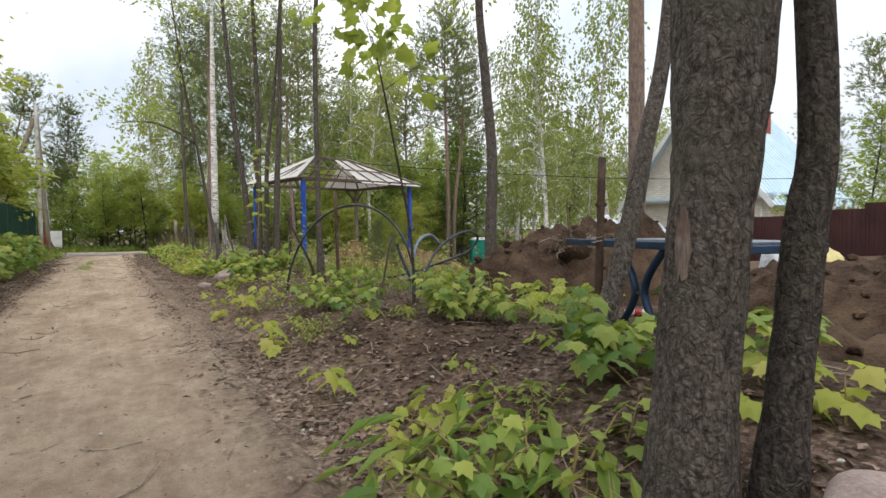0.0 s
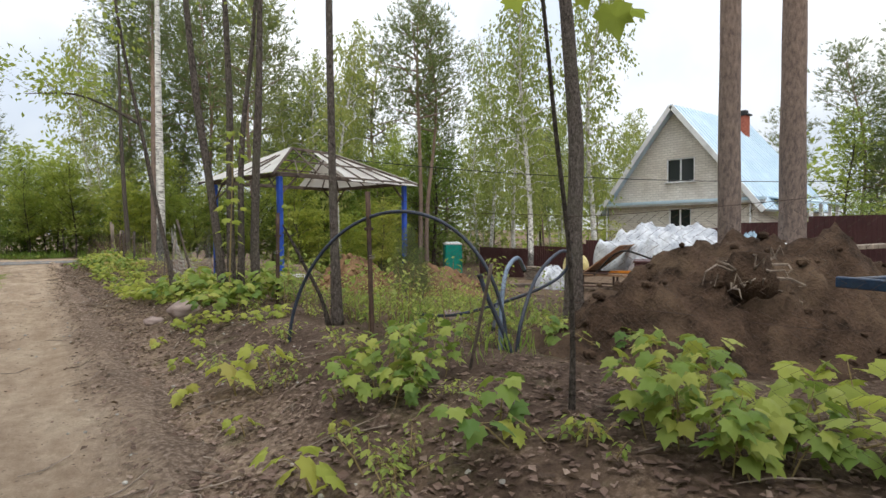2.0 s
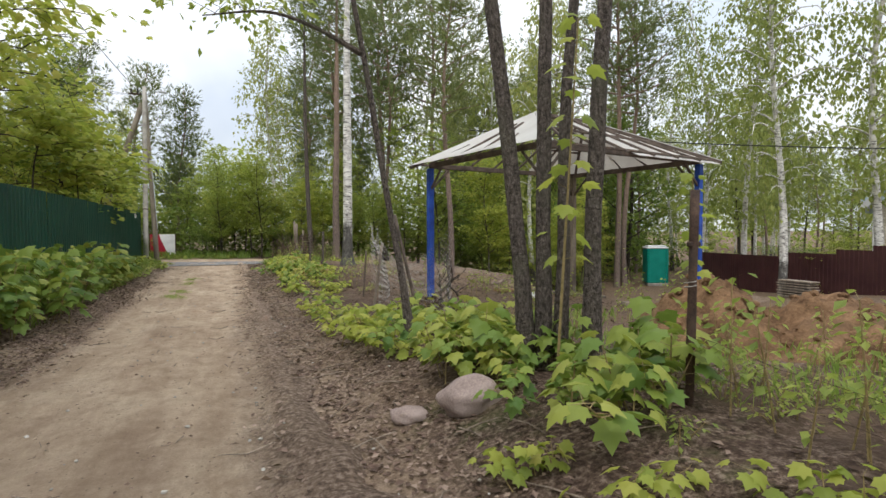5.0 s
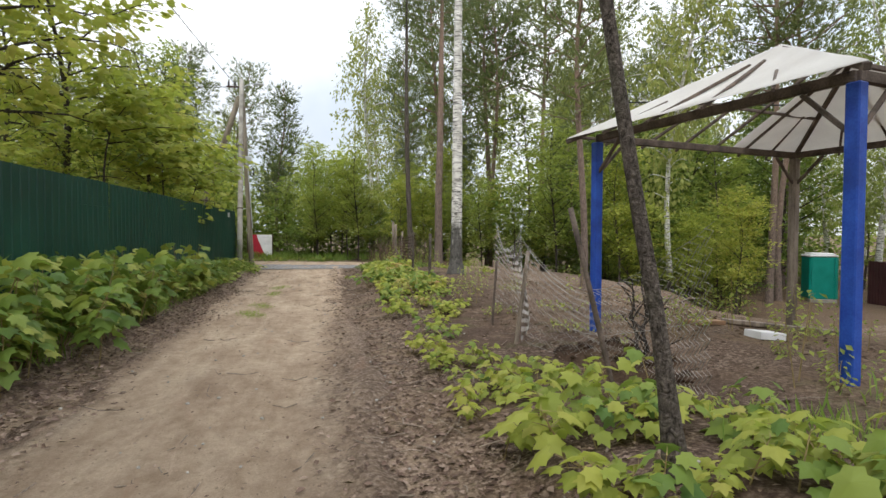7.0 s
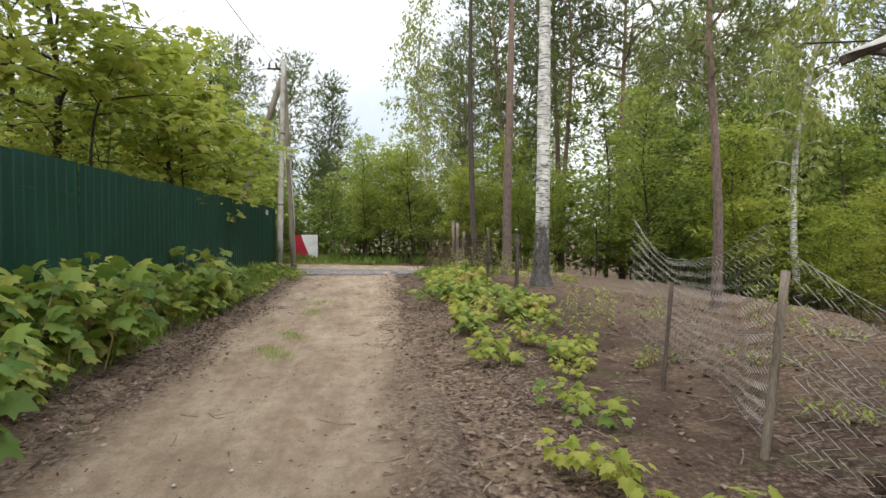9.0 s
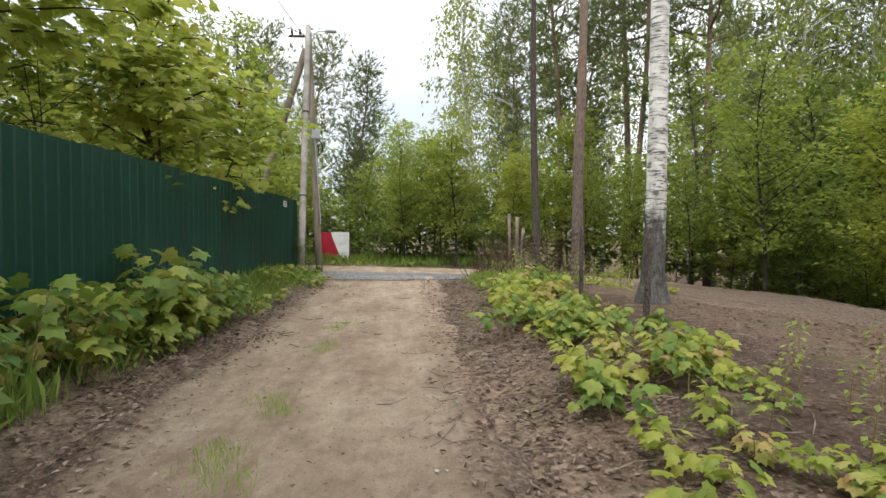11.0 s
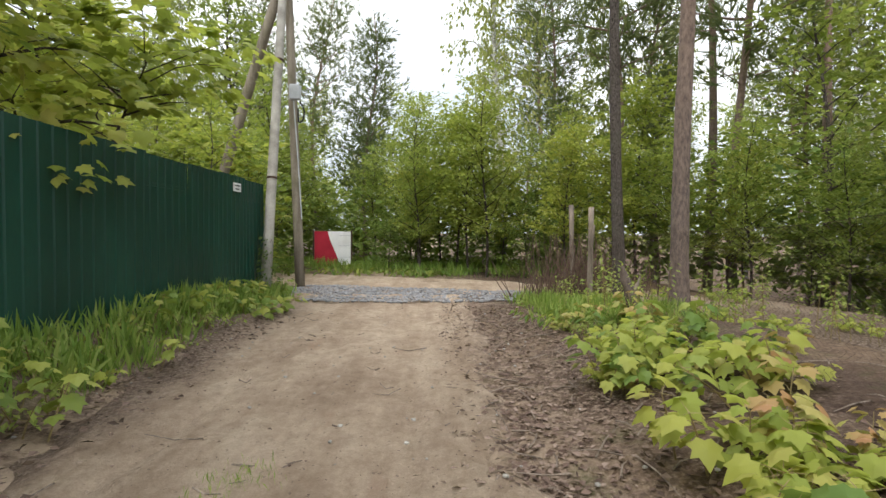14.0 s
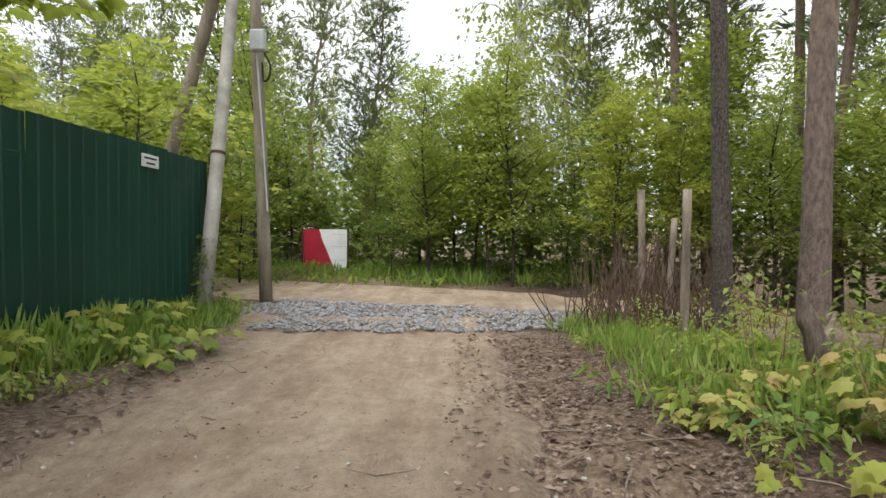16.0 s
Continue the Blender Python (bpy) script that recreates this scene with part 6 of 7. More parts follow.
plank("dark plank lying on the sandy plot", (8.6, 13.2, gz(8.6, 13.2) + .06), (11.2, 12.6, gz(11.2, 12.6) + .06), 0.22, 0.08, "dark_timber")
plank("weathered plank lying on the sandy plot", (6.9, 15.6, gz(6.9, 15.6) + .05), (9.4, 14.9, gz(9.4, 14.9) + .05), 0.2, 0.07, "old_timber")
plank("short pale sawn board on the sandy plot", (5.45, 17.66, gz(5.5, 17.7) + .04), (6.05, 17.8, gz(6, 17.8) + .05), 0.2, 0.06, "ply")
plank("short grey board on the sandy plot", (5.6, 16.7, gz(5.6, 16.7) + .04), (6.0, 16.74, gz(6, 16.7) + .05), 0.24, 0.09, "white_paint")
plank("weathered plank lying by the gazebo", (6.6, 18.4, gz(6.6, 18.4) + .04), (8.4, 18.0, gz(8.4, 18.0) + .05), 0.16, 0.06, "old_timber")
crate = thing("steel_box", pose(9.55, 8.35, gz(9.55, 8.35) - .02, 0, 0, -58), "dark brown sheet-metal box beside the heap", "box")
part("box_body", box(Shape(), (1.2, 0.8, 0.62), pose(0, 0, .31), 0.015), M["fence_brown"], crate)
part("box_lid", box(Shape(), (1.24, 0.84, 0.03), pose(0, 0, .64), 0.008), M["fence_brown"], crate)
rack = thing("steel_rack", pose(9.7, 9.6, gz(9.7, 9.6) - .02, 0, 0, -62), "low steel frame under the heap", "rack")
for x in (-.7, 0, .7):
    for y in (-.3, .3):
        part("leg", box(Shape(), (.04, .04, .42), pose(x, y, .21)), M["rust"], rack)
for y in (-.3, .3):
    for z in (.14, .4):
        part("rail", box(Shape(), (1.5, .03, .03), pose(0, y, z)), M["rust"], rack)
hoop("thin dark hose looped over the heap", [(9.4, 9.9, pz + .4), (9.3, 9.2, pz + .9), (9.4, 8.4, pz + .75), (9.5, 7.6, pz + .95)], 0.018, "cable", "hose")

# stack of slats and a pallet by the birch
pal = thing("pallet_stack", pose(21.0, 22.3, gz(21, 22.3), 0, 0, 85), "stack of thin grey slats by the birch", "pallet")
for k in range(7):
    part("slat", box(Shape(), (1.4, 0.5, 0.05), pose(0.03 * (k % 3), 0, 0.06 + k * 0.10)), M["old_timber"], pal)


# ---- power poles ----
def pole(label, a, b, r0, r1, mat, name="power_pole"):
    root = thing(name, a, label, "pole", "power poles")
    d = Vector(b) - Vector(a)
    part("shaft", tube(Shape(), [tuple(d * t) for t in np.linspace(0, 1, 8)], np.linspace(r0, r1, 8), 14), M[mat], root, smooth=True)
    return root


topz = 7.9
pA = pole("pale grey concrete power pole leaning to its partner", (-2.80, 33.15, 0.1), (-3.0, 35.3, topz), 0.105, 0.085, "concrete")
pB = pole("grey-brown wooden power pole with a meter box", (-2.62, 35.15, 0.0), (-3.02, 35.5, topz - 0.15), 0.110, 0.09, "pole_wood")
pC = pole("mossy wooden brace pole leaning from behind the fence", (-5.6, 36.2, 0.0), (-3.1, 35.4, topz - 0.7), 0.13, 0.11, "pole_wood", "brace_pole")
for z0, lab in ((2.3, "steel band"), (4.9, "steel band")):
    t = z0 / topz
    part("band", tube(Shape(), [(-.2 * t, 2.15 * t, z0 - .02), (-.2 * t, 2.15 * t + .008, z0 + .02)], 0.106, 14), M["rust"], pA)
part("meter_box", box(Shape(), (0.24, 0.16, 0.34), pose(-0.08, -0.17, 4.45), 0.02), M["meter"], pB, "pale grey meter box")
part("cable_coil", tube(Shape(), smooth_path([(.02, -.15, 4.25), (.12, -.16, 4.05), (.10, -.16, 3.85), (0, -.14, 3.8), (-.02, -.14, 4.1)], 6), 0.018, 6), M["cable"], pB, smooth=True)
part("conduit", tube(Shape(), [(.06, -.11, 1.6), (-.02, -.13, 2.9), (-.12, -.14, 4.3)], 0.014, 6), M["meter"], pB)
part("cross_arm", box(Shape(), (0.7, 0.06, 0.07), pose(-0.45, 2.1, topz - 0.45)), M["rust"], pA)
for x in (-.7, -.45, -.2):
    part("insulator", tube(Shape(), [(x, 2.1, topz - .42), (x, 2.1, topz - .34), (x, 2.1, topz - .30), (x, 2.1, topz - .22)], [.02, .05, .035, .03], 10), M["cable"], pA, smooth=True)
part("lamp_arm", tube(Shape(), smooth_path([(-.2, 2.1, topz - .55), (.1, 2.05, topz - .32), (.45, 2.0, topz - .30)], 5), 0.02, 6), M["meter"], pA, smooth=True)
part("lamp_head", box(Shape(), (0.34, 0.15, 0.09), pose(.55, 2.0, topz - .30, 0, 4, 0), 0.03), M["meter"], pA, "flat grey street lamp head")


def cable_run(label, a, b, sag, r=0.012):
    root = thing("overhead_cable", a, label, "cable", "overhead cables")
    a, b = Vector(a), Vector(b)
    part("wire_body", tube(Shape(), [tuple((b - a) * t + Vector((0, 0, -4 * sag * t * (1 - t)))) for t in np.linspace(0, 1, 18)], r, 5), M["cable"], root)


cable_run("black overhead cable above the green fence", (-3.1, 35.2, 7.5), (-3.6, -9, 7.6), 0.7)
cable_run("thin overhead cable beyond the fence", (-3.4, 35.2, 7.5), (-22, 20, 7.8), 0.6, 0.008)
cable_run("thin overhead cable beyond the fence", (-3.6, 35.2, 7.5), (-24, 30, 7.2), 0.5, 0.008)
cable_run("thin black cable from the poles to the wood", (-2.95, 35.5, 6.4), (-6, 62, 8.5), 0.8, 0.008)
cable_run("black cable slung over the building plot", (6.6, 21.5, 4.2), (22.5, 9.5, 3.0), 0.35, 0.014)

# ivy at the foot of the concrete pole
ivy = thing("creeper", (-2.78, 33.2, gz(-2.78, 33.2)), "dark green creeper round the pole's foot", "plant")
ri = np.random.default_rng(3)
cr = Shape()
k = 260
a, z = ri.uniform(0, 6.28, k), ri.uniform(0, 1.15, k) ** 1.2
o = np.stack([np.cos(a) * .17 - .02 * z, np.sin(a) * .17 + .27 * z, z], 1)
scatter(cr, OVAL, o, np.stack([np.cos(a), np.sin(a), -.4 * np.ones(k)], 1), ri.uniform(.05, .1, k), ri)
part("leaves", cr, M["broad_dark"], ivy)
part("vine", tube(Shape(), smooth_path([(.13 * math.cos(t) - .01 * t, .13 * math.sin(t) + .05 * t, t * 0.2) for t in np.linspace(0, 5.5, 14)], 3), 0.008, 5), M["twig"], ivy)

# sign on the fence: writing too small to read, as bars
sign = thing("house_sign", pose(-3.028, 32.3, 2.09, 0, 0, 0), "small white house sign on the green fence", "sign")
part("sign_plate", box(Shape(), (0.012, 0.36, 0.15), None, 0.004), M["white_paint"], sign)
for z, w in ((0.03, 0.26), (-0.03, 0.18)):
    part("text_bar", box(Shape(), (0.003, w, 0.022), pose(0.0075, 0, z), 0), M["cable"], sign)

# red and white metal gate leaf
gate = thing("metal_gate", pose(-3.03, 41.3, gz(-3.03, 41.3) + 0.0, 0, 0, 8), "red and white painted metal gate leaf at the wood", "gate")
gw, gh = 1.22, 1.24
red = [(-gw / 2, 0, 0), (gw * .22, 0, 0), (gw * .12, 0, gh * .3), (-gw * .08, 0, gh * .78), (-gw * .14, 0, gh), (-gw / 2, 0, gh)]
white = [(gw * .22, 0, 0), (gw / 2, 0, 0), (gw / 2, 0, gh), (-gw * .14, 0, gh), (-gw * .08, 0, gh * .78), (gw * .12, 0, gh * .3)]
part("red_panel", wall_poly(red, 0.03, (0, 1, 0)), M["red_paint"], gate, "dark red panel")
part("white_panel", wall_poly(white, 0.03, (0, 1, 0)), M["white_paint"], gate, "white panel")
for x in (-gw / 2 - .03, gw / 2 + .03):
    part("gate_post", box(Shape(), (.05, .06, gh + .08), pose(x, .01, gh / 2)), M["rust"], gate)
for z in (.35, .75, 1.1):
    part("rib", box(Shape(), (gw * .3, .012, .015), pose(gw * .32, -.006, z), 0), M["meter"], gate)

# driftwood stump and brush at the crossing
dw = thing("dead_stump", (2.95, 29.4, gz(2.95, 29.4)), "grey twisted dead stump leaning in the weeds", "stump")
part("stump_body", tube(Shape(), smooth_path([(0.05, 0, -.05), (0, 0, .12), (-.04, 0, .32), (-.10, .02, .5), (-.13, .0, .62)], 5), np.interp(np.linspace(0, 1, 21), [0, .3, .7, 1], [.10, .07, .06, .02]), 12, True, lambda i, k: 1 + .25 * noise.noise((k * .9, i * .4, 2))), M["dead_wood"], dw, smooth=True)
part("snag", tube(Shape(), [(0, 0, .3), (.08, .02, .42), (.10, .02, .5)], [.03, .02, .008], 6), M["old_timber"], dw)
brush = thing("brush_heap", (3.4, 33.2, gz(3.4, 33.2)), "heap of dead brown brushwood round old posts", "brushwood", kind="stuff")
sh = Shape()
for k in range(300):
    a = ri.normal(0, .5, 3) * np.array([1.2, .9, 0])
    b = a + np.array([ri.normal(0, .25), ri.normal(0, .25), ri.uniform(.5, 1.35)])
    tube(sh, [a, (a + b) / 2 + ri.normal(0, .05, 3), b], [.010, .007, .003], 4, False)
part("twigs", sh, M["red_twig"], brush)


# ---- low plants ----
def seedling(seed, label, name, mat, stems, height, size, leaf=MAPLE, spread=0.35, pairs=4, group="maple seedlings along the road"):
    root = thing(name, (0, 0, 0), label, "plant", group)
    rng = np.random.default_rng(seed)
    fol = Shape()
    for s in range(stems):
        wood = Shape()
        b = np.array([rng.normal(0, spread * .5), rng.normal(0, spread * .5), 0])
        h = height * rng.uniform(0.55, 1.1)
        tip = b + np.array([rng.normal(0, .12) + b[0] * .4, rng.normal(0, .12) + b[1] * .4, h])
        ts = [0.0] + [0.35 + 0.65 * q / max(1, pairs - 1) for q in range(pairs)]
        tube(wood, [b - [0, 0, .05]] + [b + (tip - b) * t for t in ts[1:]], np.linspace(.007, .003, pairs + 1) * (1 + 0.6 * (height > 1)), 5, False)
        for q in range(pairs):
            o = b + (tip - b) * ts[q + 1]
            az = rng.uniform(0, 6.28)
            for w in range(2 if q < pairs - 1 else 3):
                az += math.pi if q < pairs - 1 else 2.1
                stalk = size * rng.uniform(0.5, 1.1)
                e = o + np.array([math.cos(az), math.sin(az), rng.uniform(0.0, 0.5)]) * stalk
                ring = [(q + 1) * 5 + (int(az / 1.2566) + k) % 5 for k in (0, 1, 3)]
                wood.v.append(e[None, :])
                wood.f += [(ring[0], ring[1], wood.n), (ring[1], ring[2], wood.n), (ring[2], ring[0], wood.n)]
                wood.n += 1
                f = np.array([[math.cos(az), math.sin(az), rng.uniform(-.85, -.12)]])
                scatter(fol, leaf, e[None, :], f, [size * rng.uniform(0.75, 1.2)], rng, jitter=0.25)
        part("stem", wood, M["stalk"], root)
    part("leaves", fol, M[mat], root)
    return root


S = {
    "a": seedling(101, "green maple seedling with broad lobed leaves", "maple_seedling", "maple_shaded", 3, 0.40, 0.14, pairs=5),
    "b": seedling(102, "low maple seedling with yellow-green leaves", "maple_seedling", "maple", 3, 0.32, 0.13, pairs=5),
    "c": seedling(103, "dense maple seedling clump with fresh leaves", "maple_seedling", "maple_shaded", 5, 0.50, 0.145, spread=0.4, pairs=5),
    "d": seedling(104, "maple seedling with reddish young leaves", "maple_seedling", "maple_red", 3, 0.44, 0.13, pairs=5),
    "e": seedling(105, "single small maple sprout on the ground", "maple_sprout", "maple", 1, 0.20, 0.12, pairs=3),
    "f": seedling(106, "lush low plant with long green leaves", "broadleaf_weed", "maple_shaded", 7, 0.20, 0.24, LANCE, 0.45, 4, "weeds"),
    "g": seedling(107, "small leafy weed on bare earth", "small_weed", "broad", 6, 0.25, 0.07, OVAL, 0.3, 5, "weeds"),
    "i": seedling(109, "tall dense maple seedlings at the foot of the fence", "maple_seedling", "maple_shaded", 5, 0.72, 0.155, spread=0.5, pairs=6),
    "j": seedling(110, "thin maple sapling with pale leaves along its stem", "maple_sapling", "maple", 1, 2.7, 0.13, pairs=11),
    "h": seedling(108, "tall thin shoot with small green leaves", "green_shoot", "broad", 3, 0.85, 0.09, OVAL, 0.25, 9, "weeds"),
}
for k in S:
    P["s_" + k] = S[k]


def sow(kinds, n, xr, yr, smin, smax, seed, gap=0.16, drift=None):
    rng = np.random.default_rng(seed)
    pts = []
    for _ in range(n * 20):
        if len(pts) >= n:
            break
        x, y = rng.uniform(*xr), rng.uniform(*yr)
        thick = 1.0
        if drift is not None:
            thick = 0.75 + 0.9 * noise.noise((x * 1.1, y * 0.8, seed))
            if thick < drift:
                continue
        if all((x - a) ** 2 + (y - b) ** 2 > gap * gap for a, b in pts):
            pts.append((x, y))
            plant(P["s_" + kinds[int(rng.integers(0, len(kinds)))]], x, y, rng.uniform(0, 360), rng.uniform(smin, smax) * (0.55 + 0.6 * min(1.3, thick) if drift is not None else 1.0), 0.0)


# single plants seen close by
for kind, x, y, s in [("i", 2.3, 6.15, .55), ("i", 2.6, 6.25, .52), ("c", 2.1, 6.05, .65), ("i", 2.9, 4.5, .6), ("i", 2.65, 4.3, .56), ("c", 2.75, 4.05, .65), ("a", 3.15, 4.25, .9), ("a", 2.5, 4.9, .8), ("c", 2.45, 1.95, .8), ("a", 2.75, 1.75, .9), ("a", 3.0, 2.5, .9),
                      ("f", 1.38, 1.62, 1.0), ("f", 1.62, 1.95, 1.0), ("f", 1.2, 2.05, .8), ("a", 1.7, 1.75, .75), ("g", 1.55, 1.5, 1.2), ("b", 3.2, 3.3, 1.0), ("a", 3.5, 2.9, .9), ("b", 3.35, 4.0, .9), ("b", 2.4, 1.2, .8), ("a", 3.1, 1.2, .9), ("a", 3.4, 1.7, .9),
                      ("b", 2.4, 9.3, .55), ("b", 2.1, 9.9, .55), ("b", 1.8, 10.2, .5), ("a", 2.6, 10.5, 1.0), ("c", 2.35, 12.0, 1.0), ("c", 2.9, 10.7, 1.0), ("e", 1.5, 3.4, 1.1), ("e", 1.42, 3.0, 1.0), ("e", 1.6, 5.4, 1.2), ("e", 1.3, 5.0, 1.0),
                      ("e", 1.75, 7.2, 1.3), ("e", 2.1, 7.4, 1.2), ("a", 4.15, 5.9, .8), ("b", 4.4, 5.3, .8), ("a", 4.0, 6.5, .7), ("g", 4.6, 5.6, 1.2)]:
    plant(P["s_" + kind], x, y, (x * 997 + y * 313) % 360, s, 0.0)
plant(P["pine_y"], 4.05, 8.69, 40, 0.125, 0.02)
plant(P["pine_y"], 4.7, 9.3, 140, 0.10, 0.02)
sow("acbc", 16, (2.2, 3.0), (10.2, 12.8), 0.5, 0.85, 1)
sow("abb", 24, (1.8, 2.85), (12.0, 15.6), 0.45, 0.85, 2, 0.14, 0.55)
sow("ab", 9, (1.7, 2.5), (15.6, 18.6), 0.45, 0.7, 3)
sow("abbc", 46, (1.75, 2.85), (18.8, 27.5), 0.42, 0.76, 4, 0.12, 0.6)
sow("bbdde", 40, (1.8, 2.75), (20.0, 29.5), 0.42, 0.8, 5, 0.12, 0.58)
sow("affbg", 30, (1.9, 3.3), (28.2, 32.6), 0.35, 0.62, 6, 0.12, 0.55)
sow("fhh", 20, (2.2, 4.0), (29.0, 34.0), 0.5, 0.8, 7)
sow("iicid", 66, (-2.95, -2.35), (7.5, 21.0), 0.85, 1.3, 8, 0.16, 0.5)
sow("iid", 16, (-2.9, -2.5), (20.6, 24.6), 0.75, 1.05, 18)
sow("iiac", 30, (-2.9, -2.55), (-4.0, 8.0), 0.8, 1.3, 9)
sow("aggb", 44, (-2.95, -2.35), (22.0, 33.0), 0.6, 1.1, 10)
plant(P["s_j"], 2.5, 11.05, 30, 0.95, 0.0)
plant(P["s_j"], 3.25, 10.6, 130, 0.55, 0.0)
plant(P["s_i"], -2.66, 24.2, 80, 1.35, 0.0)
plant(P["s_c"], -2.62, 24.4, 30, 1.5, 0.0)
sow("ghgh", 80, (3.0, 6.0), (6.6, 10.9), 0.45, 0.85, 11, 0.2)
sow("gh", 34, (3.1, 7.5), (13.0, 22.0), 0.4, 0.8, 12, 0.3)
sow("eeg", 34, (1.3, 2.6), (2.2, 10.5), 0.4, 0.8, 13)
sow("iicag", 12, (-2.9, -2.25), (23.2, 26.2), 0.7, 1.05, 19)
sow("gf", 50, (-9.0, 4.0), (38.4, 42.5), 0.7, 1.2, 14)
sow("hgb", 26, (3.2, 6.4), (27.5, 33.5), 0.5, 0.9, 15, 0.25)

# ---- grass, dry leaves, twigs, gravel ----
RG = np.random.default_rng(77)


def ground_stuff(name, label, category, leaf, xs, ys, size, mat, flat, jitter=0.5):
    n = len(xs)
    pos = np.stack([xs, ys, [gz(x, y) + (0.092 * ss(1.62, 1.4, abs(x + 0.62)) if y < 33 else 0) + 0.004 for x, y in zip(xs, ys)]], 1)
    a = RG.uniform(0, 6.28, n)
    if flat:
        fwd = np.stack([np.cos(a), np.sin(a), RG.normal(0.06, 0.14, n)], 1)
        pos[:, 2] += RG.uniform(0.0, 0.018, n)
    else:
        tilt = RG.uniform(.05, .9, n)
        fwd = np.stack([np.cos(a) * tilt, np.sin(a) * tilt, np.ones(n)], 1)
    sh = Shape()
    scatter(sh, leaf, pos, fwd, size, RG, jitter=jitter)
    return tagged(part(name, sh, M[mat]), label, category, kind="stuff")


def clumped(n, xr, yr, clumps, sd):
    cx, cy = RG.uniform(*xr, clumps), RG.uniform(*yr, clumps)
    i = RG.integers(0, clumps, n)
    return cx[i] + RG.normal(0, sd, n), cy[i] + RG.normal(0, sd, n)


x, y = clumped(9000, (-3.0, -2.45), (20.5, 33.6), 210, 0.12)
ground_stuff("grass", "tall green grass along the foot of the fence", "grass", BLADE, np.clip(x, -3.04, -2.1), y, RG.uniform(.06, .36, 9000), "grass", False)
x, y = clumped(3500, (-3.0, -2.4), (-4, 21), 160, 0.10)
ground_stuff("grass", "short green grass among the seedlings", "grass", BLADE, np.clip(x, -3.04, -2.2), y, RG.uniform(.10, .28, 3500), "grass", False)
x, y = clumped(2600, (2.0, 3.6), (28.6, 33.4), 90, 0.12)
ground_stuff("grass", "bright green grass at the corner of the crossing", "grass", BLADE, np.clip(x, 1.3, 9), y, RG.uniform(.10, .28, 2600), "grass", False)
x, y = clumped(6000, (-10, 6), (38.0, 43), 260, 0.2)
keep = np.array([cross_dist(a, b) > 2.1 for a, b in zip(x, y)])
ground_stuff("grass", "low green growth along the forest edge", "grass", BLADE, x[keep], y[keep], RG.uniform(.15, .45, int(keep.sum())), "grass", False)
x, y = clumped(2600, (3.0, 6.0), (6.0, 14.0), 110, 0.14)
ground_stuff("grass", "thin green weeds on the building plot", "grass", BLADE, x, y, RG.uniform(.06, .2, 2600), "grass", False)
x, y = clumped(900, (-0.75, -0.50), (20.3, 25.6), 9, 0.09)
ground_stuff("grass", "small grass tufts on the crown of the road", "grass", BLADE, x, y, RG.uniform(.03, .08, 900), "grass", False)

n = 19000
x = 0.95 + np.abs(RG.normal(0.4, 0.6, n)) - 0.5 * RG.uniform(0, 1, n) ** 3
ground_stuff("leaf_litter", "dry brown leaves strewn along the road's edge", "leaf litter", OVAL, x, RG.uniform(-1, 32.3, n), RG.uniform(.022, .07, n), "dry_leaf", True, 0.35)
n = 5000
ground_stuff("leaf_litter", "dry brown leaves along the fence side", "leaf litter", OVAL, -2.15 + RG.normal(0, .25, n), RG.uniform(-1, 31, n), RG.uniform(.03, .08, n), "dry_leaf", True, 0.35)
n = 9000
y = RG.uniform(-1, 25, n)
ground_stuff("leaf_litter", "dry grey-brown leaves drifted over the road's edge", "leaf litter", OVAL, -1.78 + 0.12 * np.sin(y * 1.3) + RG.normal(0, .24, n), y, RG.uniform(.025, .07, n), "dry_leaf", True, 0.35)
n = 3500
ground_stuff("leaf_litter", "dark dry leaves on bare earth under saplings", "leaf litter", OVAL, RG.uniform(1.0, 3.4, n), RG.uniform(0.8, 6.0, n), RG.uniform(.03, .075, n), "dry_leaf", True, 0.35)
n = 6500
ground_stuff("leaf_litter", "dry leaves scattered over the plot", "leaf litter", OVAL, RG.uniform(2.6, 8, n), RG.uniform(2, 26, n), RG.uniform(.03, .08, n), "dry_leaf", True, 0.35)
n = 2200
ground_stuff("leaf_litter", "few dry leaves on the sandy road", "leaf litter", OVAL, RG.uniform(-2, .8, n), RG.uniform(-1, 31, n), RG.uniform(.012, .04, n), "dry_leaf", True, 0.35)

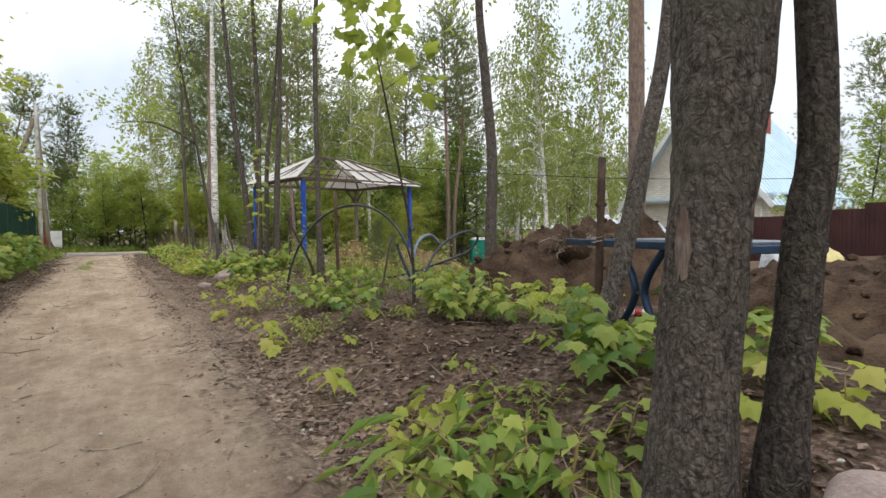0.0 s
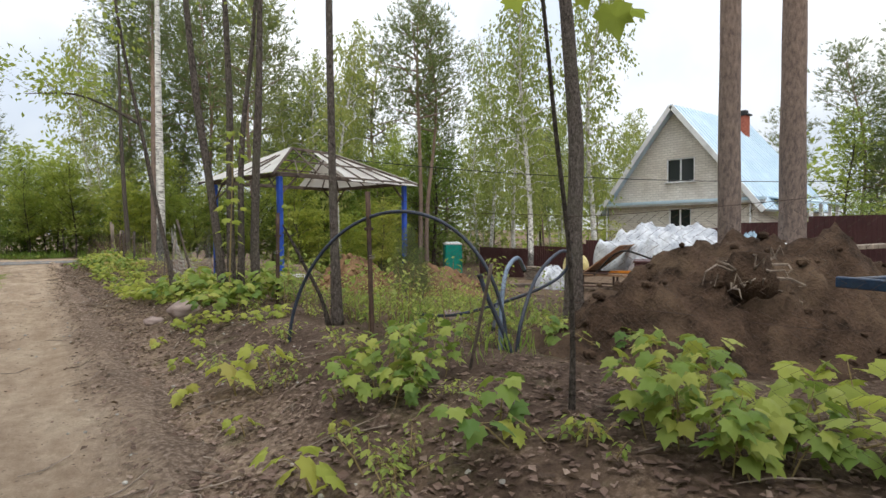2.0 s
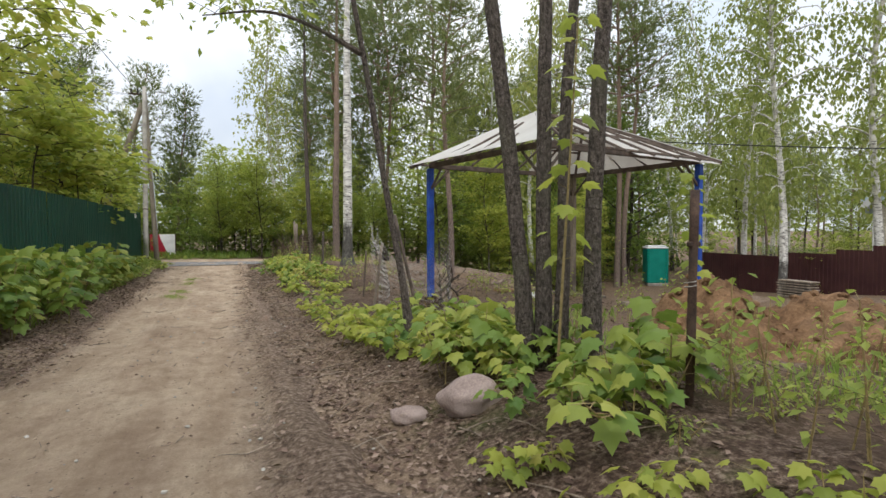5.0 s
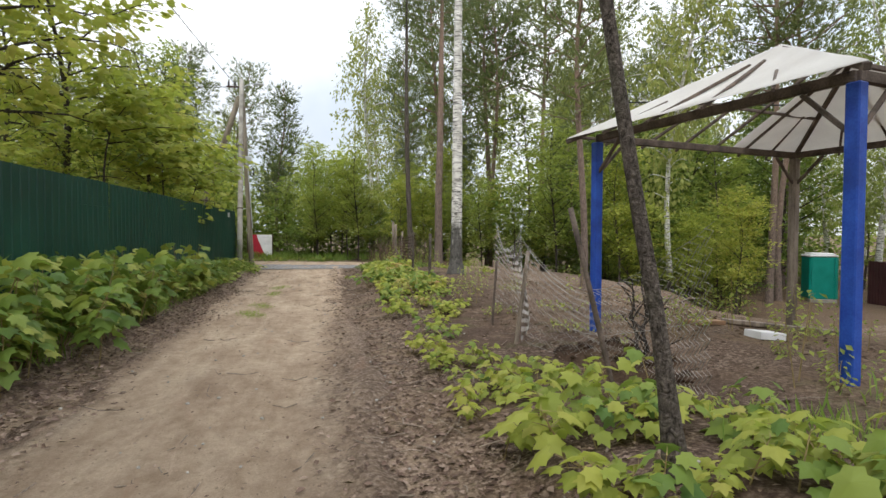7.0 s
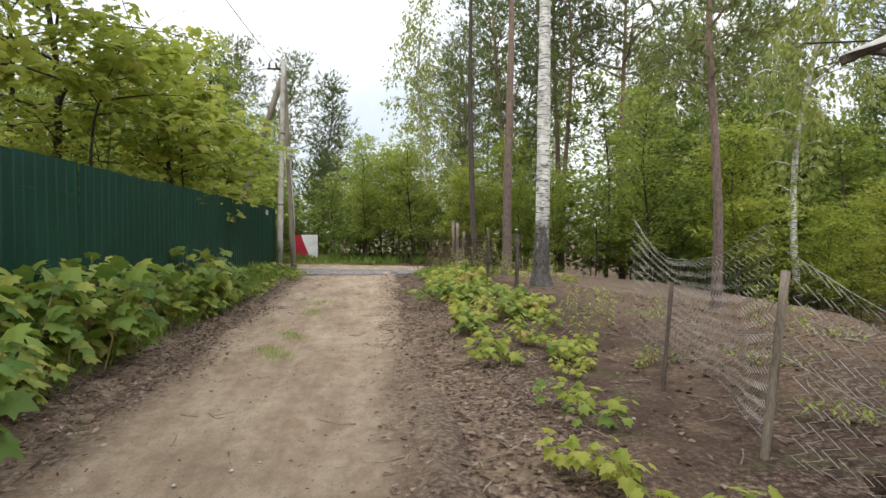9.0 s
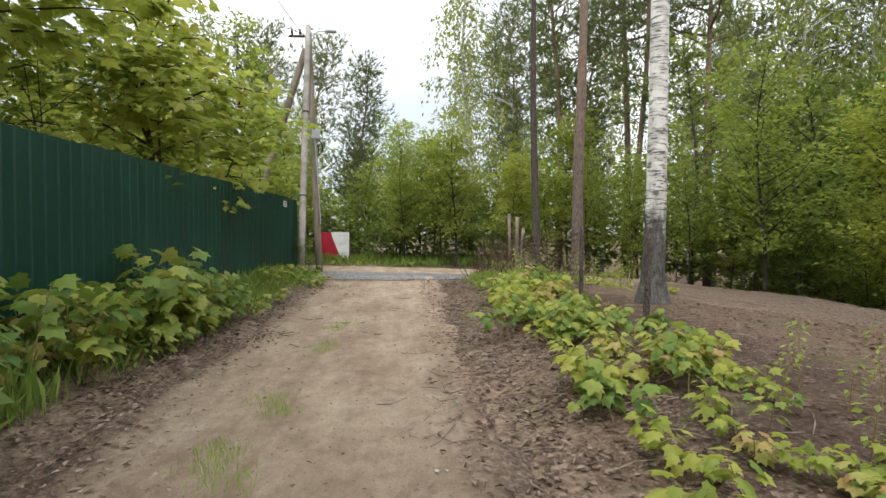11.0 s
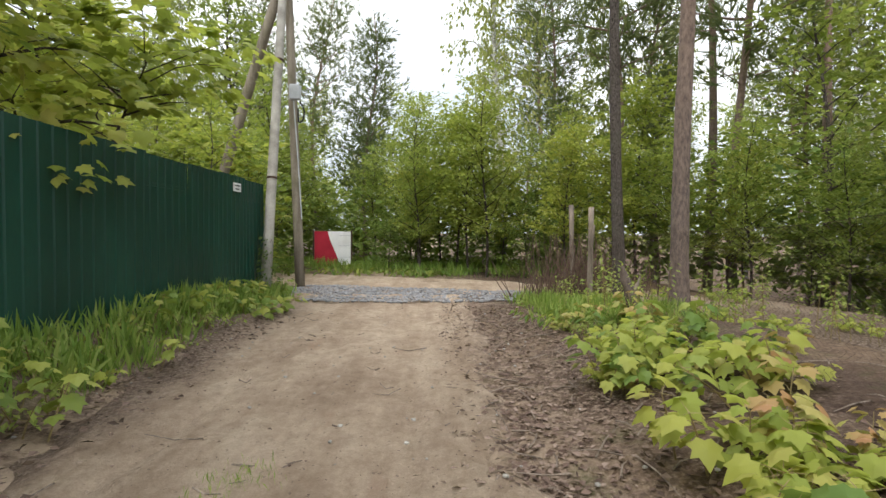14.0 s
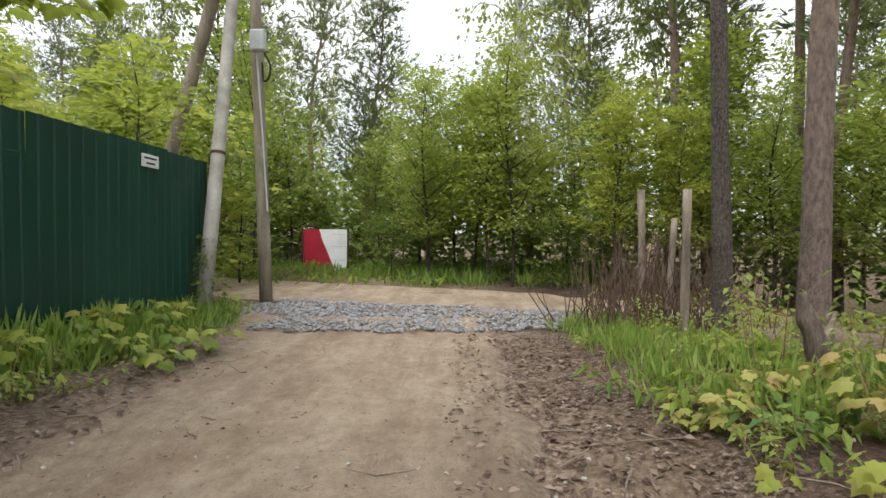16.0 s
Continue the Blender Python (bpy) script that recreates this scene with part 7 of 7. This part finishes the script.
sh = Shape()
for k in range(950):
    x = RG.uniform(2.8, 7.5) if k % 3 == 0 else (0.7 + abs(RG.normal(.8, .7)) if k % 4 else RG.uniform(-2.3, 0.8))
    y = RG.uniform(0.5, 32)
    a, L = RG.uniform(0, 6.28), RG.uniform(.08, .42)
    z = gz(x, y) + 0.02 + 0.08 * ss(1.62, 1.4, abs(x + 0.62))
    dx, dy = math.cos(a) * L, math.sin(a) * L
    x2, y2 = x + dx, y + dy
    tube(sh, [(x, y, z), (x + dx * .5 + RG.normal(0, .015), y + dy * .5 + RG.normal(0, .015), (z + gz(x2, y2) + .02) / 2 + .012), (x2, y2, gz(x2, y2) + .022 + 0.08 * ss(1.62, 1.4, abs(x2 + 0.62)))], [.006, .005, .003], 4, False)
tagged(part("twigs", sh, M["twig"]), "fallen twigs and thin sticks by the road", "twigs", kind="stuff")


def pebbles(name, label, xs, ys, rs, mat, lift):
    vs, fs, n = [], [], 0
    base = [bm_rock(1.0, s, (1, .85, .6), .5, 1) for s in range(6)]
    sh = Shape()
    for k, (x, y, r) in enumerate(zip(xs, ys, rs)):
        v, f = base[k % 6]
        a = k * 2.4
        c, s = math.cos(a), math.sin(a)
        w = v * r
        w = np.stack([w[:, 0] * c - w[:, 1] * s + x, w[:, 0] * s + w[:, 1] * c + y, w[:, 2] + (gz(x, y) + 0.06 * ss(1.62, 1.4, abs(x + 0.62)) if y < 32 else 0.0) + lift], 1)
        sh.add(w, f)
    return tagged(part(name, sh, M[mat]), label, "gravel", kind="stuff")


xs, ys_ = RG.uniform(-2.7, 2.6, 5200), RG.uniform(32.4, 36.0, 5200)
keep = [(x, y) for x, y in zip(xs, ys_) if 32.6 + 0.25 * noise.noise((x * 2, 0, 0)) + .35 * abs(x) / 2.6 * (x > 0) < y < 35.7 - 0.22 * (x + 2.7) + 0.3 * noise.noise((x, 3, 0))]
pebbles("gravel", "grey crushed stone spread over the crossing", [k[0] for k in keep], [k[1] for k in keep], RG.uniform(.014, .042, len(keep)), "gravel", 0.04)
n = 420
pebbles("pebbles", "small stones lying in the road and verge", RG.uniform(-2.2, 2.4, n), RG.uniform(0, 31.5, n), RG.uniform(.006, .02, n), "concrete", 0.035)
